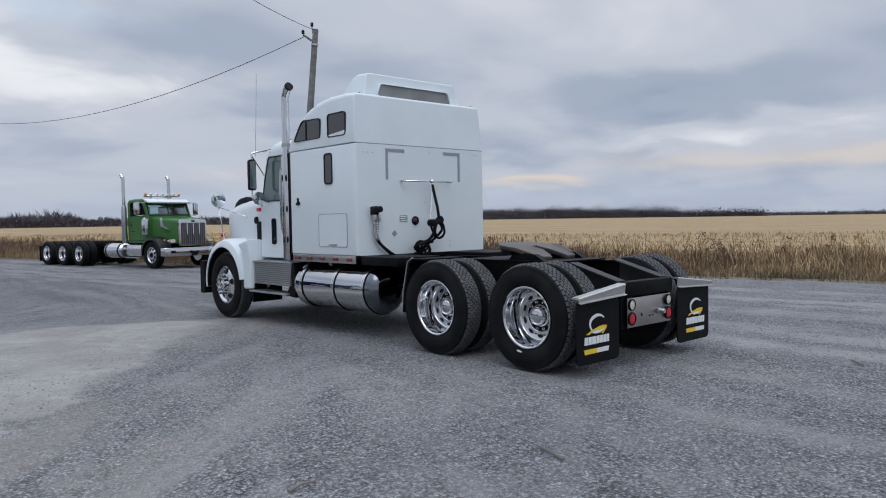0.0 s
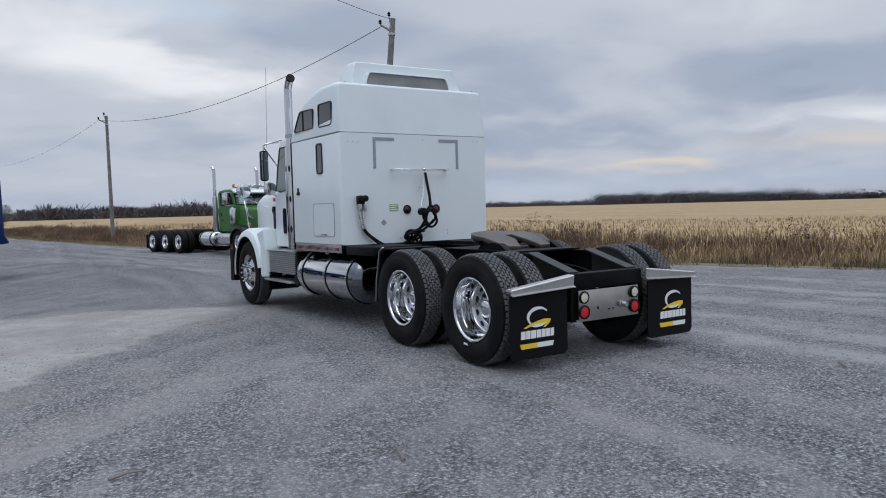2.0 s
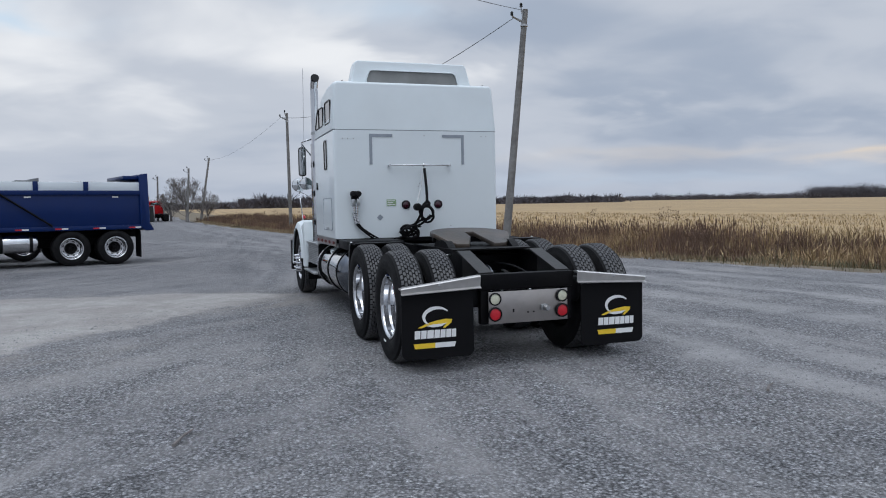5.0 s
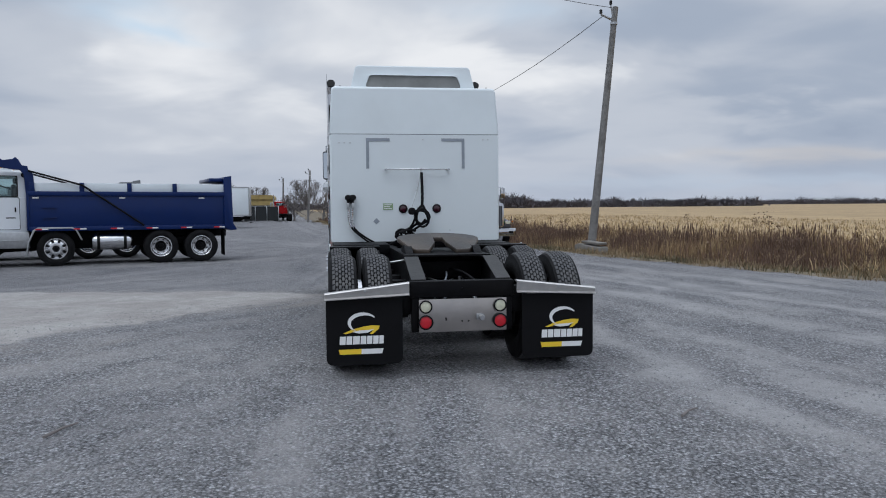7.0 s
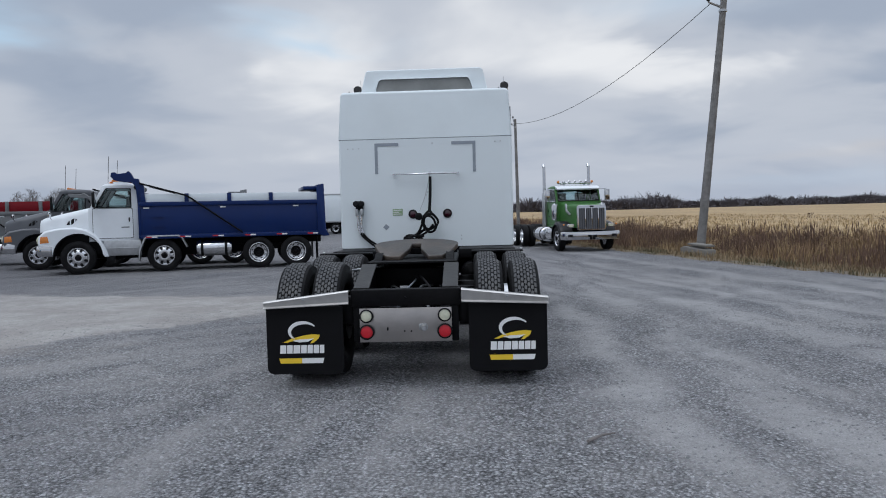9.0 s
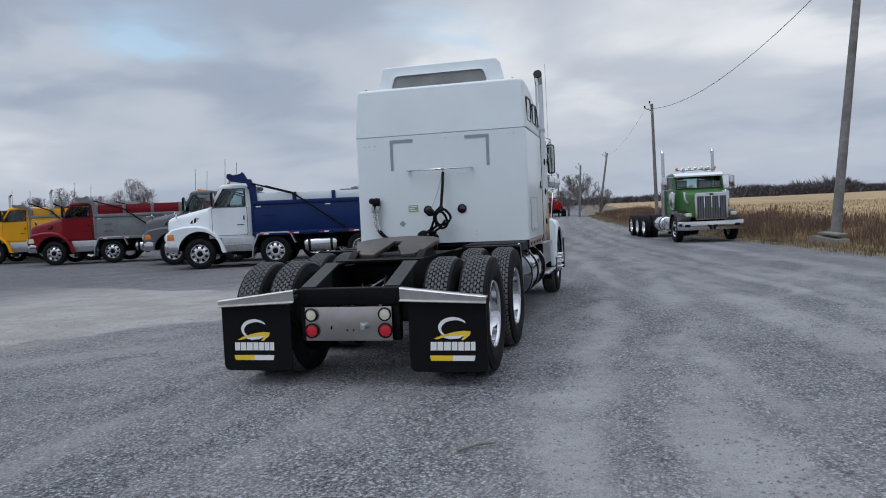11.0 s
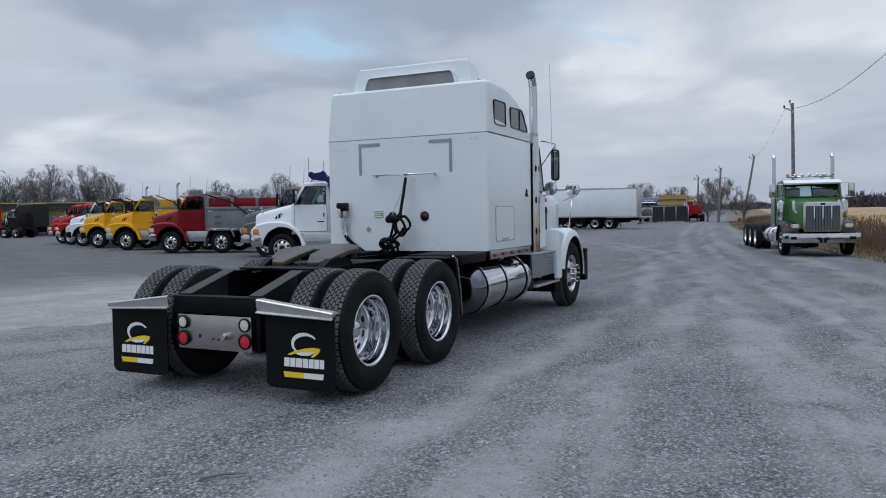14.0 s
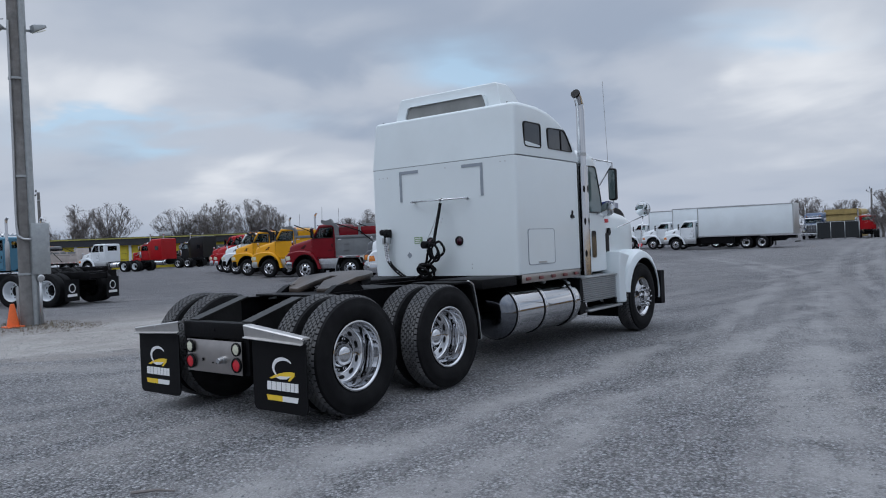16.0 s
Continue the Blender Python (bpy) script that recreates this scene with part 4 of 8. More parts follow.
def tyre_mesh(r=0.53, w=0.275, blocks=58, n=60):
    """A truck tyre about x with honeycomb lugs in seven rows."""
    bm = bmesh.new()
    h, t = w / 2, r - 0.018
    half = [(r * 0.575, h * 0.60), (r * 0.60, h * 0.80), (r * 0.615, h * 0.88), (r * 0.63, h * 0.90), (r * 0.645, h * 0.94), (r * 0.70, h * 0.995), (r * 0.77, h * 1.015), (r * 0.84, h * 0.99), (r * 0.845, h * 0.975), (r * 0.90, h * 0.945), (r * 0.945, h * 0.89), (t * 0.985, h * 0.80), (t * 0.998, h * 0.70), (t, h * 0.60)]
    prof = [(a, -c) for a, c in half] + half[::-1]
    lathe(bm, prof, n, "x", closed=True)
    step = 2 * math.pi / max(1, blocks)
    wd = 1.50 * h / 7

    def block(cx, a, shape, drop):
        base, top = [], []
        for u, k in shape:
            x, ang = cx + u * wd, a + k * step
            ro = r - drop - (0.013 if abs(x) > h * 0.68 else 0)
            base.append(bm.verts.new((x, (t - 0.004) * math.cos(ang), (t - 0.004) * math.sin(ang))))
            top.append(bm.verts.new((cx + u * wd * 0.93, ro * math.cos(a + k * step * 0.92), ro * math.sin(a + k * step * 0.92))))
        n_ = len(shape)
        for f in [bm.faces.new(top)] + [bm.faces.new((base[q], base[(q + 1) % n_], top[(q + 1) % n_], top[q])) for q in range(n_)]:
            f.material_index = 1
    hexa = ((-0.44, -0.24), (0.0, -0.48), (0.44, -0.24), (0.44, 0.24), (0.0, 0.48), (-0.44, 0.24))
    lug = ((-0.40, -0.40), (0.42, -0.40), (0.42, 0.40), (-0.40, 0.40))
    for j in range(7):
        for i in range(blocks):
            a = step * (i + 0.5 * (j % 2))
            block((j - 3) * wd, a, hexa if 0 < j < 6 else lug, 0.004 if j in (0, 6) else 0)
    bmesh.ops.recalc_face_normals(bm, faces=bm.faces)
    me = mesh_of(bm, RUBBER, 35)
    me.materials.append(TREAD)
    return me


def hole_ring(deep, r, a):
    """One oval opening in the wheel disc at the angle a."""
    rc, x = r * (0.695 if deep else 0.735), (-0.1115 if deep else 0.104)
    out = []
    for k in range(14):
        t = 2 * math.pi * k / 14
        u, v = (0.036 if deep else 0.042) * math.cos(t), (0.0185 if deep else 0.040) * math.sin(t)
        slope = v * 0.08 if deep else -v * 0.55
        out.append((x + 0.006 + slope, (rc + v) * math.cos(a) - u * math.sin(a), (rc + v) * math.sin(a) + u * math.cos(a)))
    return out


def rim_mesh(mat, deep=True, r=0.305, holes=0):
    """A disc wheel about x, outer face towards +x: deep dish for drive axles, bulged for steer axles."""
    bm = bmesh.new()
    if deep:
        prof = [(r, -0.190), (r, 0.085), (r * 1.05, 0.098), (r * 1.055, 0.108), (r * 1.045, 0.116), (r * 1.01, 0.119), (r * 0.98, 0.115), (r * 0.955, 0.104), (r * 0.945, 0.09), (r * 0.938, 0.045), (r * 0.928, 0.036), (r * 0.915, 0.030), (r * 0.905, 0.020), (r * 0.897, -0.055), (r * 0.884, -0.076), (r * 0.86, -0.092), (r * 0.83, -0.101), (r * 0.80, -0.105), (r * 0.60, -0.110), (r * 0.565, -0.110), (r * 0.545, -0.114), (r * 0.535, -0.122), (r * 0.53, -0.136), (r * 0.50, -0.140), (0.02, -0.140)]
    else:
        prof = [(r, -0.10), (r * 1.0, 0.085), (r * 1.03, 0.10), (r * 1.03, 0.115), (r * 0.96, 0.115), (r * 0.90, 0.09), (r * 0.84, 0.075), (r * 0.72, 0.10), (r * 0.55, 0.125), (r * 0.42, 0.125), (0.02, 0.12)]
    lathe(bm, prof, 56, "x")
    # faces of the hub recess are coloured black to stand for its shade
    if deep:
        for f in bm.faces:
            c = f.calc_center_median()
            if c.x < -0.10 and math.hypot(c.y, c.z) < 0.166:
                f.material_index = 1
    before = len(bm.faces)
    for i in range(holes):
        ring = hole_ring(deep, r, 2 * math.pi * (i + 0.5) / holes)
        loft(bm, [[(p[0] - 0.02, p[1], p[2]) for p in ring], ring], True, False)
    bm.faces.ensure_lookup_table()
    for f in bm.faces[before:]:
        f.material_index = 1
    me = mesh_of(bm, mat, 32)
    me.materials.append(PLASTIC)
    return me


def hole_mesh(deep):
    ring = hole_ring(deep, 0.305, math.pi / 10)
    return mesh_of(loft(bmesh.new(), [[(p[0] - 0.02, p[1], p[2]) for p in ring], ring], True, False), PLASTIC)


def nut_mesh(long=False):
    bm = bmesh.new()
    if long:
        lathe(bm, [(0.019, 0), (0.021, 0.012), (0.018, 0.018), (0.0185, 0.075), (0.014, 0.092), (0.004, 0.098)], 8, "x")
    else:
        lathe(bm, [(0.017, 0), (0.017, 0.026), (0.012, 0.030), (0.011, 0.044)], 6, "x")
    return mesh_of(bm, CHROME)


TYRE = tyre_mesh(0.55)
TYRE_FAR = tyre_mesh(0.53, 0.275, 0, 36)
RIM_DEEP, RIM_FLAT = rim_mesh(CHROME, True), rim_mesh(CHROME, False)
RIM_DEEP_F, RIM_FLAT_F = rim_mesh(ALU, True, holes=8), rim_mesh(ALU, False, holes=8)
RIM_DEEP_W = rim_mesh(WHITE2, True, holes=8)
HOLE_DEEP, HOLE_FLAT = hole_mesh(True), hole_mesh(False)
NUT, NUT_LONG = nut_mesh(), nut_mesh(True)
CAP_DEEP = mesh_of(lathe(bmesh.new(), [(0.120, -0.14), (0.120, -0.112), (0.115, -0.102), (0.108, -0.098), (0.104, -0.094), (0.103, -0.080), (0.101, -0.067), (0.094, -0.049), (0.079, -0.034), (0.057, -0.023), (0.029, -0.017), (0.006, -0.015)], 40, "x"), CHROME)
CAP_FLAT = mesh_of(lathe(bmesh.new(), [(0.105, 0.12), (0.10, 0.135), (0.072, 0.14), (0.07, 0.175), (0.05, 0.19), (0.01, 0.193)], 24, "x"), CHROME)
CAP_DEEP_F = mesh_of(lathe(bmesh.new(), [(0.10, -0.135), (0.09, -0.10), (0.085, -0.05), (0.05, -0.02), (0.01, -0.015)], 20, "x"), FRAME)
CAP_FLAT_F = mesh_of(lathe(bmesh.new(), [(0.10, 0.12), (0.095, 0.13), (0.07, 0.135), (0.065, 0.165), (0.01, 0.175)], 20, "x"), FRAME)
DRUM = mesh_of(lathe(bmesh.new(), [(0.21, -0.14), (0.21, 0.0), (0.06, 0.02)], 20, "x"), FRAME)


def wheel(parent, x, y, side, deep=True, near=False, rim=None, z=0.53, scale=1.0):
    """A wheel whose outer face looks to side (+1 or -1)."""
    m = Matrix.Translation((x, y, z * scale)) @ pose(0, 0, 0, 0, 0, 0 if side > 0 else 180) @ Matrix.Scale(scale, 4)
    w = part("wheel", rim or ((RIM_DEEP if near else RIM_DEEP_F) if deep else (RIM_FLAT if near else RIM_FLAT_F)), None, parent, "", m)
    part("tyre", TYRE if near else TYRE_FAR, None, w)
    part("hub_cap", (CAP_DEEP if deep else CAP_FLAT) if near else (CAP_DEEP_F if deep else CAP_FLAT_F), None, w, "chrome hub cap" if near else "dark hub cap")
    if near:
        for i in range(10):
            a = 2 * math.pi * i / 10
            if deep or i % 2 == 0:
                part("vent_hole", HOLE_DEEP if deep else HOLE_FLAT, None, w, "", Matrix.Rotation(a, 4, "X"))
            rr = 0.143 if deep else 0.142
            part("lug_nut", NUT if deep else NUT_LONG, None, w, "", (-0.140 if deep else 0.12, rr * math.cos(a), rr * math.sin(a)))
    return w


def inner_wheel(parent, x, y, side, near=False, scale=1.0, z=0.53):
    m = Matrix.Translation((x, y, z * scale)) @ pose(0, 0, 0, 0, 0, 0 if side > 0 else 180) @ Matrix.Scale(scale, 4)
    w = part("wheel", DRUM, None, parent, "", m)
    part("tyre", TYRE if near else TYRE_FAR, None, w)


def mirrored(bm):
    for v in bm.verts:
        v.co.x *= -1
    bmesh.ops.reverse_faces(bm, faces=bm.faces)
    return bm


def both(name, make, mat, parent, label=""):
    """The same part on the right and, mirrored, on the left."""
    a = part(name, make(), mat, parent, label)
    b = part(name, mirrored(make()), mat, parent, label)
    return a, b


def arch_fender(x0, x1, yc, zc, ri, ro, a0, a1, n=14, lip=0.0, crown=0.05):
    """A wheel arch: a band from angle a0 to a1 about (yc, zc), with a rounded outer edge."""
    bm = bmesh.new()
    rings = []
    for i in range(n + 1):
        a = radians(a0 + (a1 - a0) * i / n)
        c, s = math.cos(a), math.sin(a)
        prof = [(x0, ri), (x0, ro), (x1 - crown, ro), (x1 - crown * 0.3, ro - crown * 0.3), (x1, ro - crown), (x1, ri - lip), (x1 - 0.02, ri - lip), (x1 - 0.02, ri)]
        rings.append([(x, yc + r * c, zc + r * s) for x, r in prof])
    return loft(bm, rings)


def pane(pts, thick, axis="x"):
    """A flat pane with rounded corners, cut from an outline of pairs."""
    def round_corner(P, r=0.045, k=3):
        out, n = [], len(P)
        for i in range(n):
            p, a, b = Vector(P[i]), Vector(P[i - 1]), Vector(P[(i + 1) % n])
            u, v = (a - p).normalized(), (b - p).normalized()
            rr = min(r, (a - p).length * 0.4, (b - p).length * 0.4)
            s, e = p + u * rr, p + v * rr
            for j in range(k + 1):
                t = j / k
                out.append(tuple((1 - t) ** 2 * s + 2 * t * (1 - t) * p + t * t * e))
        return out
    return round_corner(pts)


def window(parent, outline, axis, at, out, frame_w=0.022, glass=None, label="", name="window"):
    """A framed pane in the plane axis = at, standing proud by out. The frame is a part, the pane its sub-part."""
    P = pane(outline, 0)
    c = Vector((sum(p[0] for p in P) / len(P), sum(p[1] for p in P) / len(P)))
    def grow(k):
        return [tuple(Vector(p) + (Vector(p) - c).normalized() * k) for p in P]
    bm = bmesh.new()
    o, i = grow(frame_w), P
    def pt(p, t):
        return {"x": (t, p[0], p[1]), "y": (p[0], t, p[1]), "z": (p[0], p[1], t)}[axis]
    back, front = at - out * 0.6, at + out
    ro = [[pt(p, back) for p in o], [pt(p, front) for p in o], [pt(p, front) for p in i], [pt(p, at) for p in i]]
    loft(bm, ro, False, False)
    fr = part(name, bm, PLASTIC, parent, label)
    g = bmesh.new()
    prism(g, i, axis, at - out * 0.3, at + out * 0.35)
    part("pane", g, glass or GLASS, fr)
    return fr

# ---------------------------------------------------------------- the white sleeper tractor


def section(y, x, z0, z1, r, low=0.02, n=4):
    return [(px, y, pz) for px, pz in rrect(-x, x, z0, z1, r, n, low)]


def main_tractor():
    T = thing("sleeper_tractor", pose(0, 0, -0.004, -0.33, 0, 0), "white conventional tractor with tall sleeper and bare rear chassis on gravel", "truck")

    # frame rails with a flange, cross members, end beam
    def rail():
        bm = bmesh.new()
        box(bm, 0.40, 0.43, 0.62, 8.0, 0.76, 1.03)
        box(bm, 0.34, 0.43, 0.62, 8.0, 1.03, 1.045)
        box(bm, 0.34, 0.43, 0.62, 8.0, 0.745, 0.76)
        return bm
    both("frame_rail", rail, FRAME, T)

    def tail_rail():
        bm = bmesh.new()
        prism(bm, [(0.06, 0.62), (0.06, 0.868), (0.62, 1.045), (0.62, 0.745)], "x", 0.40, 0.43)
        prism(bm, [(0.06, 0.868), (0.06, 0.885), (0.66, 1.06), (0.66, 1.043)], "x", 0.33, 0.47)
        return bm
    both("tail_rail", tail_rail, material("worn_rail_edge", (0.016, 0.016, 0.016), 0.5, 0.2, 0.4, 9, 0.1, 30, 0, (0.07, 0.066, 0.062), 0.28), T, "worn sloping end of the frame rail")
    part("end_beam", cube(-0.49, 0.49, 0.0, 0.12, 0.72, 0.872, 0.012), FRAME, T)
    for y, w in ((1.2, 0.12), (2.35, 0.08), (4.4, 0.08), (6.2, 0.1)):
        part("cross_member", cube(-0.40, 0.40, y - w, y + w, 0.80, 0.98, 0.01), FRAME, T)
    both("plate_bracket", lambda: cube(0.40, 0.47, 0.02, 0.10, 0.40, 0.72, 0.006), FRAME, T)
    # axles with differential, springs, torque arms
    for y in (0.655, 2.03):
        ax = bmesh.new()
        rod(ax, (-0.72, y, 0.53), (0.72, y, 0.53), 0.075, 12)
        bmesh.ops.create_uvsphere(ax, u_segments=16, v_segments=10, radius=0.23, matrix=Matrix.Translation((0.05, y, 0.55)) @ Matrix.Diagonal((0.9, 1, 1, 1)))
        part("drive_axle", ax, FRAME, T)
    both("suspension_beam", lambda: prism(bmesh.new(), [(0.35, 0.50), (0.7, 0.44), (1.2, 0.60), (1.7, 0.44), (2.05, 0.50), (2.0, 0.58), (1.2, 0.72), (0.4, 0.58)], "x", 0.47, 0.57), FRAME, T)
    for y in (0.18, 0.95, 1.55, 2.3):
        both("air_bag", lambda y=y: lathe(bmesh.new(), [(0.10, 0.56), (0.13, 0.62), (0.12, 0.68), (0.13, 0.74), (0.10, 0.80)], 14, "z", (0.52, y, 0)), FLAP, T)
    shaft = bmesh.new()
    rod(shaft, (0, 2.1, 0.62), (0, 5.6, 0.78), 0.06, 12)
    part("drive_shaft", shaft, FRAME, T)
    both("air_tank", lambda: lathe(bmesh.new(), [(0.03, 2.42), (0.13, 2.46), (0.14, 2.5), (0.14, 2.92), (0.13, 2.97), (0.03, 3.0)], 16, "y", (0.60, 0, 0.80)), FRAME, T)
    part("engine", prism(bmesh.new(), [(-0.42, 0.55), (0.42, 0.55), (0.46, 0.9), (0.4, 1.45), (-0.4, 1.45), (-0.46, 0.9)], "y", 5.9, 7.6, 0.04), FRAME, T)

    # wheels
    for y in (0.655, 2.03):
        for s in (1, -1):
            wheel(T, s * 1.085, y, s, True, True, z=0.508)
            inner_wheel(T, s * 0.755, y, s, True, z=0.508)
    for s in (1, -1):
        wheel(T, s * 1.045, 7.33, s, False, True, z=0.502)
    part("front_axle", rod(bmesh.new(), (-1.0, 7.35, 0.5), (1.0, 7.35, 0.5), 0.06), FRAME, T)
    part("tyre_sticker", prism(bmesh.new(), [(0.70, 0.150), (0.76, 0.160), (0.757, 0.175), (0.697, 0.165)], "x", -1.226, -1.219), DECALW, T, "small white sticker on the tyre wall")

    # tail plate with lamps
    plate = part("tail_plate", cube(-0.41, 0.41, -0.022, -0.012, 0.405, 0.708, 0.004), STEEL, T, "scuffed stainless tail plate")
    part("plate_stiffener", cube(-0.40, 0.40, -0.011, 0.03, 0.42, 0.70), FRAME, T)
    for s in (1, -1):
        for z, r, m in ((0.640, 0.05, CLEARLENS), (0.497, 0.056, REDLENS)):
            rim = lathe(bmesh.new(), [(r * 1.22, -0.024), (r * 1.22, -0.040), (r * 1.0, -0.044), (r * 1.0, -0.024)], 22, "y", (s * 0.348, 0, z))
            lamp = part("lamp_rim", rim, PLASTIC, plate)
            part("lens", lathe(bmesh.new(), [(r * 1.0, -0.028), (r * 0.96, -0.036), (r * 0.5, -0.041), (0.004, -0.042)], 22, "y", (s * 0.348, 0, z)), m, plate)
    part("trailer_socket", lathe(bmesh.new(), [(0.035, -0.022), (0.035, -0.05), (0.028, -0.05), (0.028, -0.085), (0.022, -0.10), (0.004, -0.10)], 14, "y", (0.165, 0, 0.535)), DULL, plate, "metal socket with flap")
    part("socket_flap", cube(0.12, 0.155, -0.05, -0.024, 0.51, 0.565, 0.005), DULL, plate)
    for hx, hz in ((-0.16, 0.53), (-0.16, 0.515), (-0.01, 0.50), (0.05, 0.50), (0.0, 0.80)):
        y0 = -0.026 if hz < 0.7 else -0.004
        part("bolt", lathe(bmesh.new(), [(0.008, y0 + 0.006), (0.008, y0 - 0.004), (0.002, y0 - 0.006)], 8, "y", (hx, 0, hz)), FRAME, plate)

    # mudflap hangers and flaps with their emblem
    def hanger():
        bm = bmesh.new()
        # a folded strip: its face leans back, its lower lip turns down
        out = []
        for k in range(13):
            q = k / 12
            x, top, mid = 0.50 + 0.76 * q, 0.872 - 0.087 * q, 0.772 - 0.030 * q
            out.append([(x, 0.03, top), (x, -0.050, top + 0.001), (x, -0.062, top - 0.009), (x, -0.050, mid), (x, -0.078, mid - 0.012), (x, -0.076, mid - 0.017), (x, -0.048, mid - 0.006), (x, -0.056, top - 0.022), (x, 0.03, top - 0.012)])
        loft(bm, out, True, False)
        return bm
    HANGER = material("brushed_hanger", (0.60, 0.585, 0.57), 0.40, 1.0, 0.08, 14, 0.05, 60)
    for s in (1, -1):
        part("flap_hanger", mesh_of(hanger() if s > 0 else mirrored(hanger()), HANGER, 12), None, T, "polished tapered mudflap hanger")
    both("hanger_bolt", lambda: lathe(bmesh.new(), [(0.012, -0.05), (0.012, -0.062), (0.003, -0.064)], 8, "y", (0.9, 0, 0.80)), DULL, T)
    for s in (1, -1):
        xo = 0.905 * s
        sheet = [(x + xo, z) for x, z in rrect(-0.345, 0.345, 0.13, 0.735, 0.02, 4, 0.06)]
        bm = bmesh.new()
        prism(bm, sheet, "y", -0.018, -0.006)
        fl = part("mudflap", bm, FLAP, T, "black rubber mudflap with white and yellow emblem")
        e = -0.0215
        # swoosh emblem: an open ring above a yellow sweep, three bars below it
        def crescent(cx, cz, rx, rz, a0, a1, w0, n=18):
            bm = bmesh.new()
            o, i = [], []
            for j in range(n + 1):
                t = j / n
                a = radians(a0 + (a1 - a0) * t)
                w = w0 * (0.25 + 0.75 * math.sin(math.pi * min(1, t * 1.15 + 0.02)))
                o.append((cx + rx * math.cos(a), cz + rz * math.sin(a)))
                i.append((cx + (rx - w) * math.cos(a), cz + (rz - w) * math.sin(a)))
            vo = [[bm.verts.new((p[0], y, p[1])) for p in ring] for ring in (o, i) for y in (e, -0.0185)]
            for j in range(n):
                bm.faces.new((vo[0][j], vo[0][j + 1], vo[2][j + 1], vo[2][j]))
                bm.faces.new((vo[0][j], vo[1][j], vo[1][j + 1], vo[0][j + 1]))
                bm.faces.new((vo[2][j], vo[2][j + 1], vo[3][j + 1], vo[3][j]))
            bmesh.ops.recalc_face_normals(bm, faces=bm.faces)
            return bm
        ex = xo + 0.005 + 0.035 * s
        part("emblem_ring", crescent(ex + 0.010, 0.515, 0.132, 0.092, 30, 282, 0.034), DECALW, fl, "white open ring")
        part("emblem_sweep", prism(bmesh.new(), [(ex - 0.165, 0.418), (ex - 0.09, 0.452), (ex + 0.02, 0.478), (ex + 0.10, 0.488), (ex + 0.165, 0.482), (ex + 0.155, 0.450), (ex + 0.10, 0.408), (ex + 0.075, 0.408), (ex + 0.105, 0.445), (ex + 0.02, 0.432), (ex - 0.08, 0.430), (ex - 0.13, 0.415)], "y", e, -0.0185), DECALY, fl, "yellow sweep")
        part("emblem_stroke", prism(bmesh.new(), [(ex - 0.085, 0.432), (ex - 0.02, 0.416), (ex + 0.06, 0.422), (ex + 0.115, 0.452), (ex + 0.06, 0.446), (ex - 0.02, 0.444)], "y", e - 0.001, -0.0185), DECALW, fl, "white stroke")
        # a row of seven bold upright blocks
        x0 = ex - 0.198
        for wdt in (0.058, 0.055, 0.066, 0.055, 0.052, 0.053, 0.043):
            out = [(x0, 0.318), (x0 + wdt * 0.92, 0.318), (x0 + wdt * 0.98, 0.392), (x0 + wdt * 0.08, 0.392)]
            part("emblem_block", prism(bmesh.new(), out, "y", e, -0.0185), DECALW, fl, "white block of the emblem")
            x0 += wdt + 0.003
        part("emblem_bar", prism(bmesh.new(), [(ex - 0.195, 0.228), (ex - 0.003, 0.228), (ex - 0.001, 0.274), (ex - 0.208, 0.274)], "y", e, -0.0185), DECALY, fl, "yellow bar")
        part("emblem_bar", prism(bmesh.new(), [(ex - 0.003, 0.228), (ex + 0.185, 0.228), (ex + 0.198, 0.274), (ex - 0.001, 0.274)], "y", e, -0.0185), DECALW, fl, "white bar")

    # air lines and wiring between the rails
    rl = random.Random(6)
    for k in range(9):
        xa, xb = rl.uniform(-0.32, 0.32), rl.uniform(-0.32, 0.32)
        ya = rl.uniform(0.15, 0.5)
        pts = [(xa, ya, rl.uniform(0.62, 0.80)), ((xa + xb) / 2 + rl.uniform(-0.1, 0.1), ya + 0.4, rl.uniform(0.66, 0.90)), (xb, ya + 0.9, rl.uniform(0.70, 0.92)), (xb * 0.8, ya + 1.7, 0.88)]
        part("air_line", tube(bmesh.new(), smooth_path(pts, 5), rl.uniform(0.007, 0.014), 6), (DULL, FLAP, TAPE)[k % 3], T)
    # fifth wheel
    def fw_outline():
        pts = []
        for k in range(25):
            a = radians(-8 + 196 * k / 24)
            pts.append((0.455 * math.cos(a), 0.42 * math.sin(a) + 0.42))
        pts += [(-0.445, 0.34), (-0.37, 0.12), (-0.29, 0.03), (-0.15, 0.02), (-0.06, 0.22), (-0.05, 0.44), (0.05, 0.44), (0.06, 0.22), (0.15, 0.02), (0.29, 0.03), (0.37, 0.12), (0.445, 0.34)]
        return pts
    bm = prism(bmesh.new(), fw_outline(), "z", -0.03, 0.02, 0.006)
    for v in bm.verts:
        y = v.co.y
        v.co.z += 0.0 if y > 0.30 else -0.28 * (0.30 - y)
    fwp = part("fifth_wheel_plate", bm, GREASE, T, "greasy rust-streaked coupling plate", pose(0, 1.13, 1.155, 5.5))
    skirt = bmesh.new()
    prism(skirt, [(0.44 * math.cos(radians(a)), 0.40 * math.sin(radians(a)) + 0.40) for a in range(0, 181, 15)], "z", -0.08, -0.03)
    part("skirt", skirt, FRAME, fwp)
    both("fifth_wheel_bracket", lambda: prism(bmesh.new(), [(1.05, 1.045), (1.62, 1.045), (1.50, 1.16), (1.20, 1.13)], "x", 0.33, 0.41), FRAME, T)
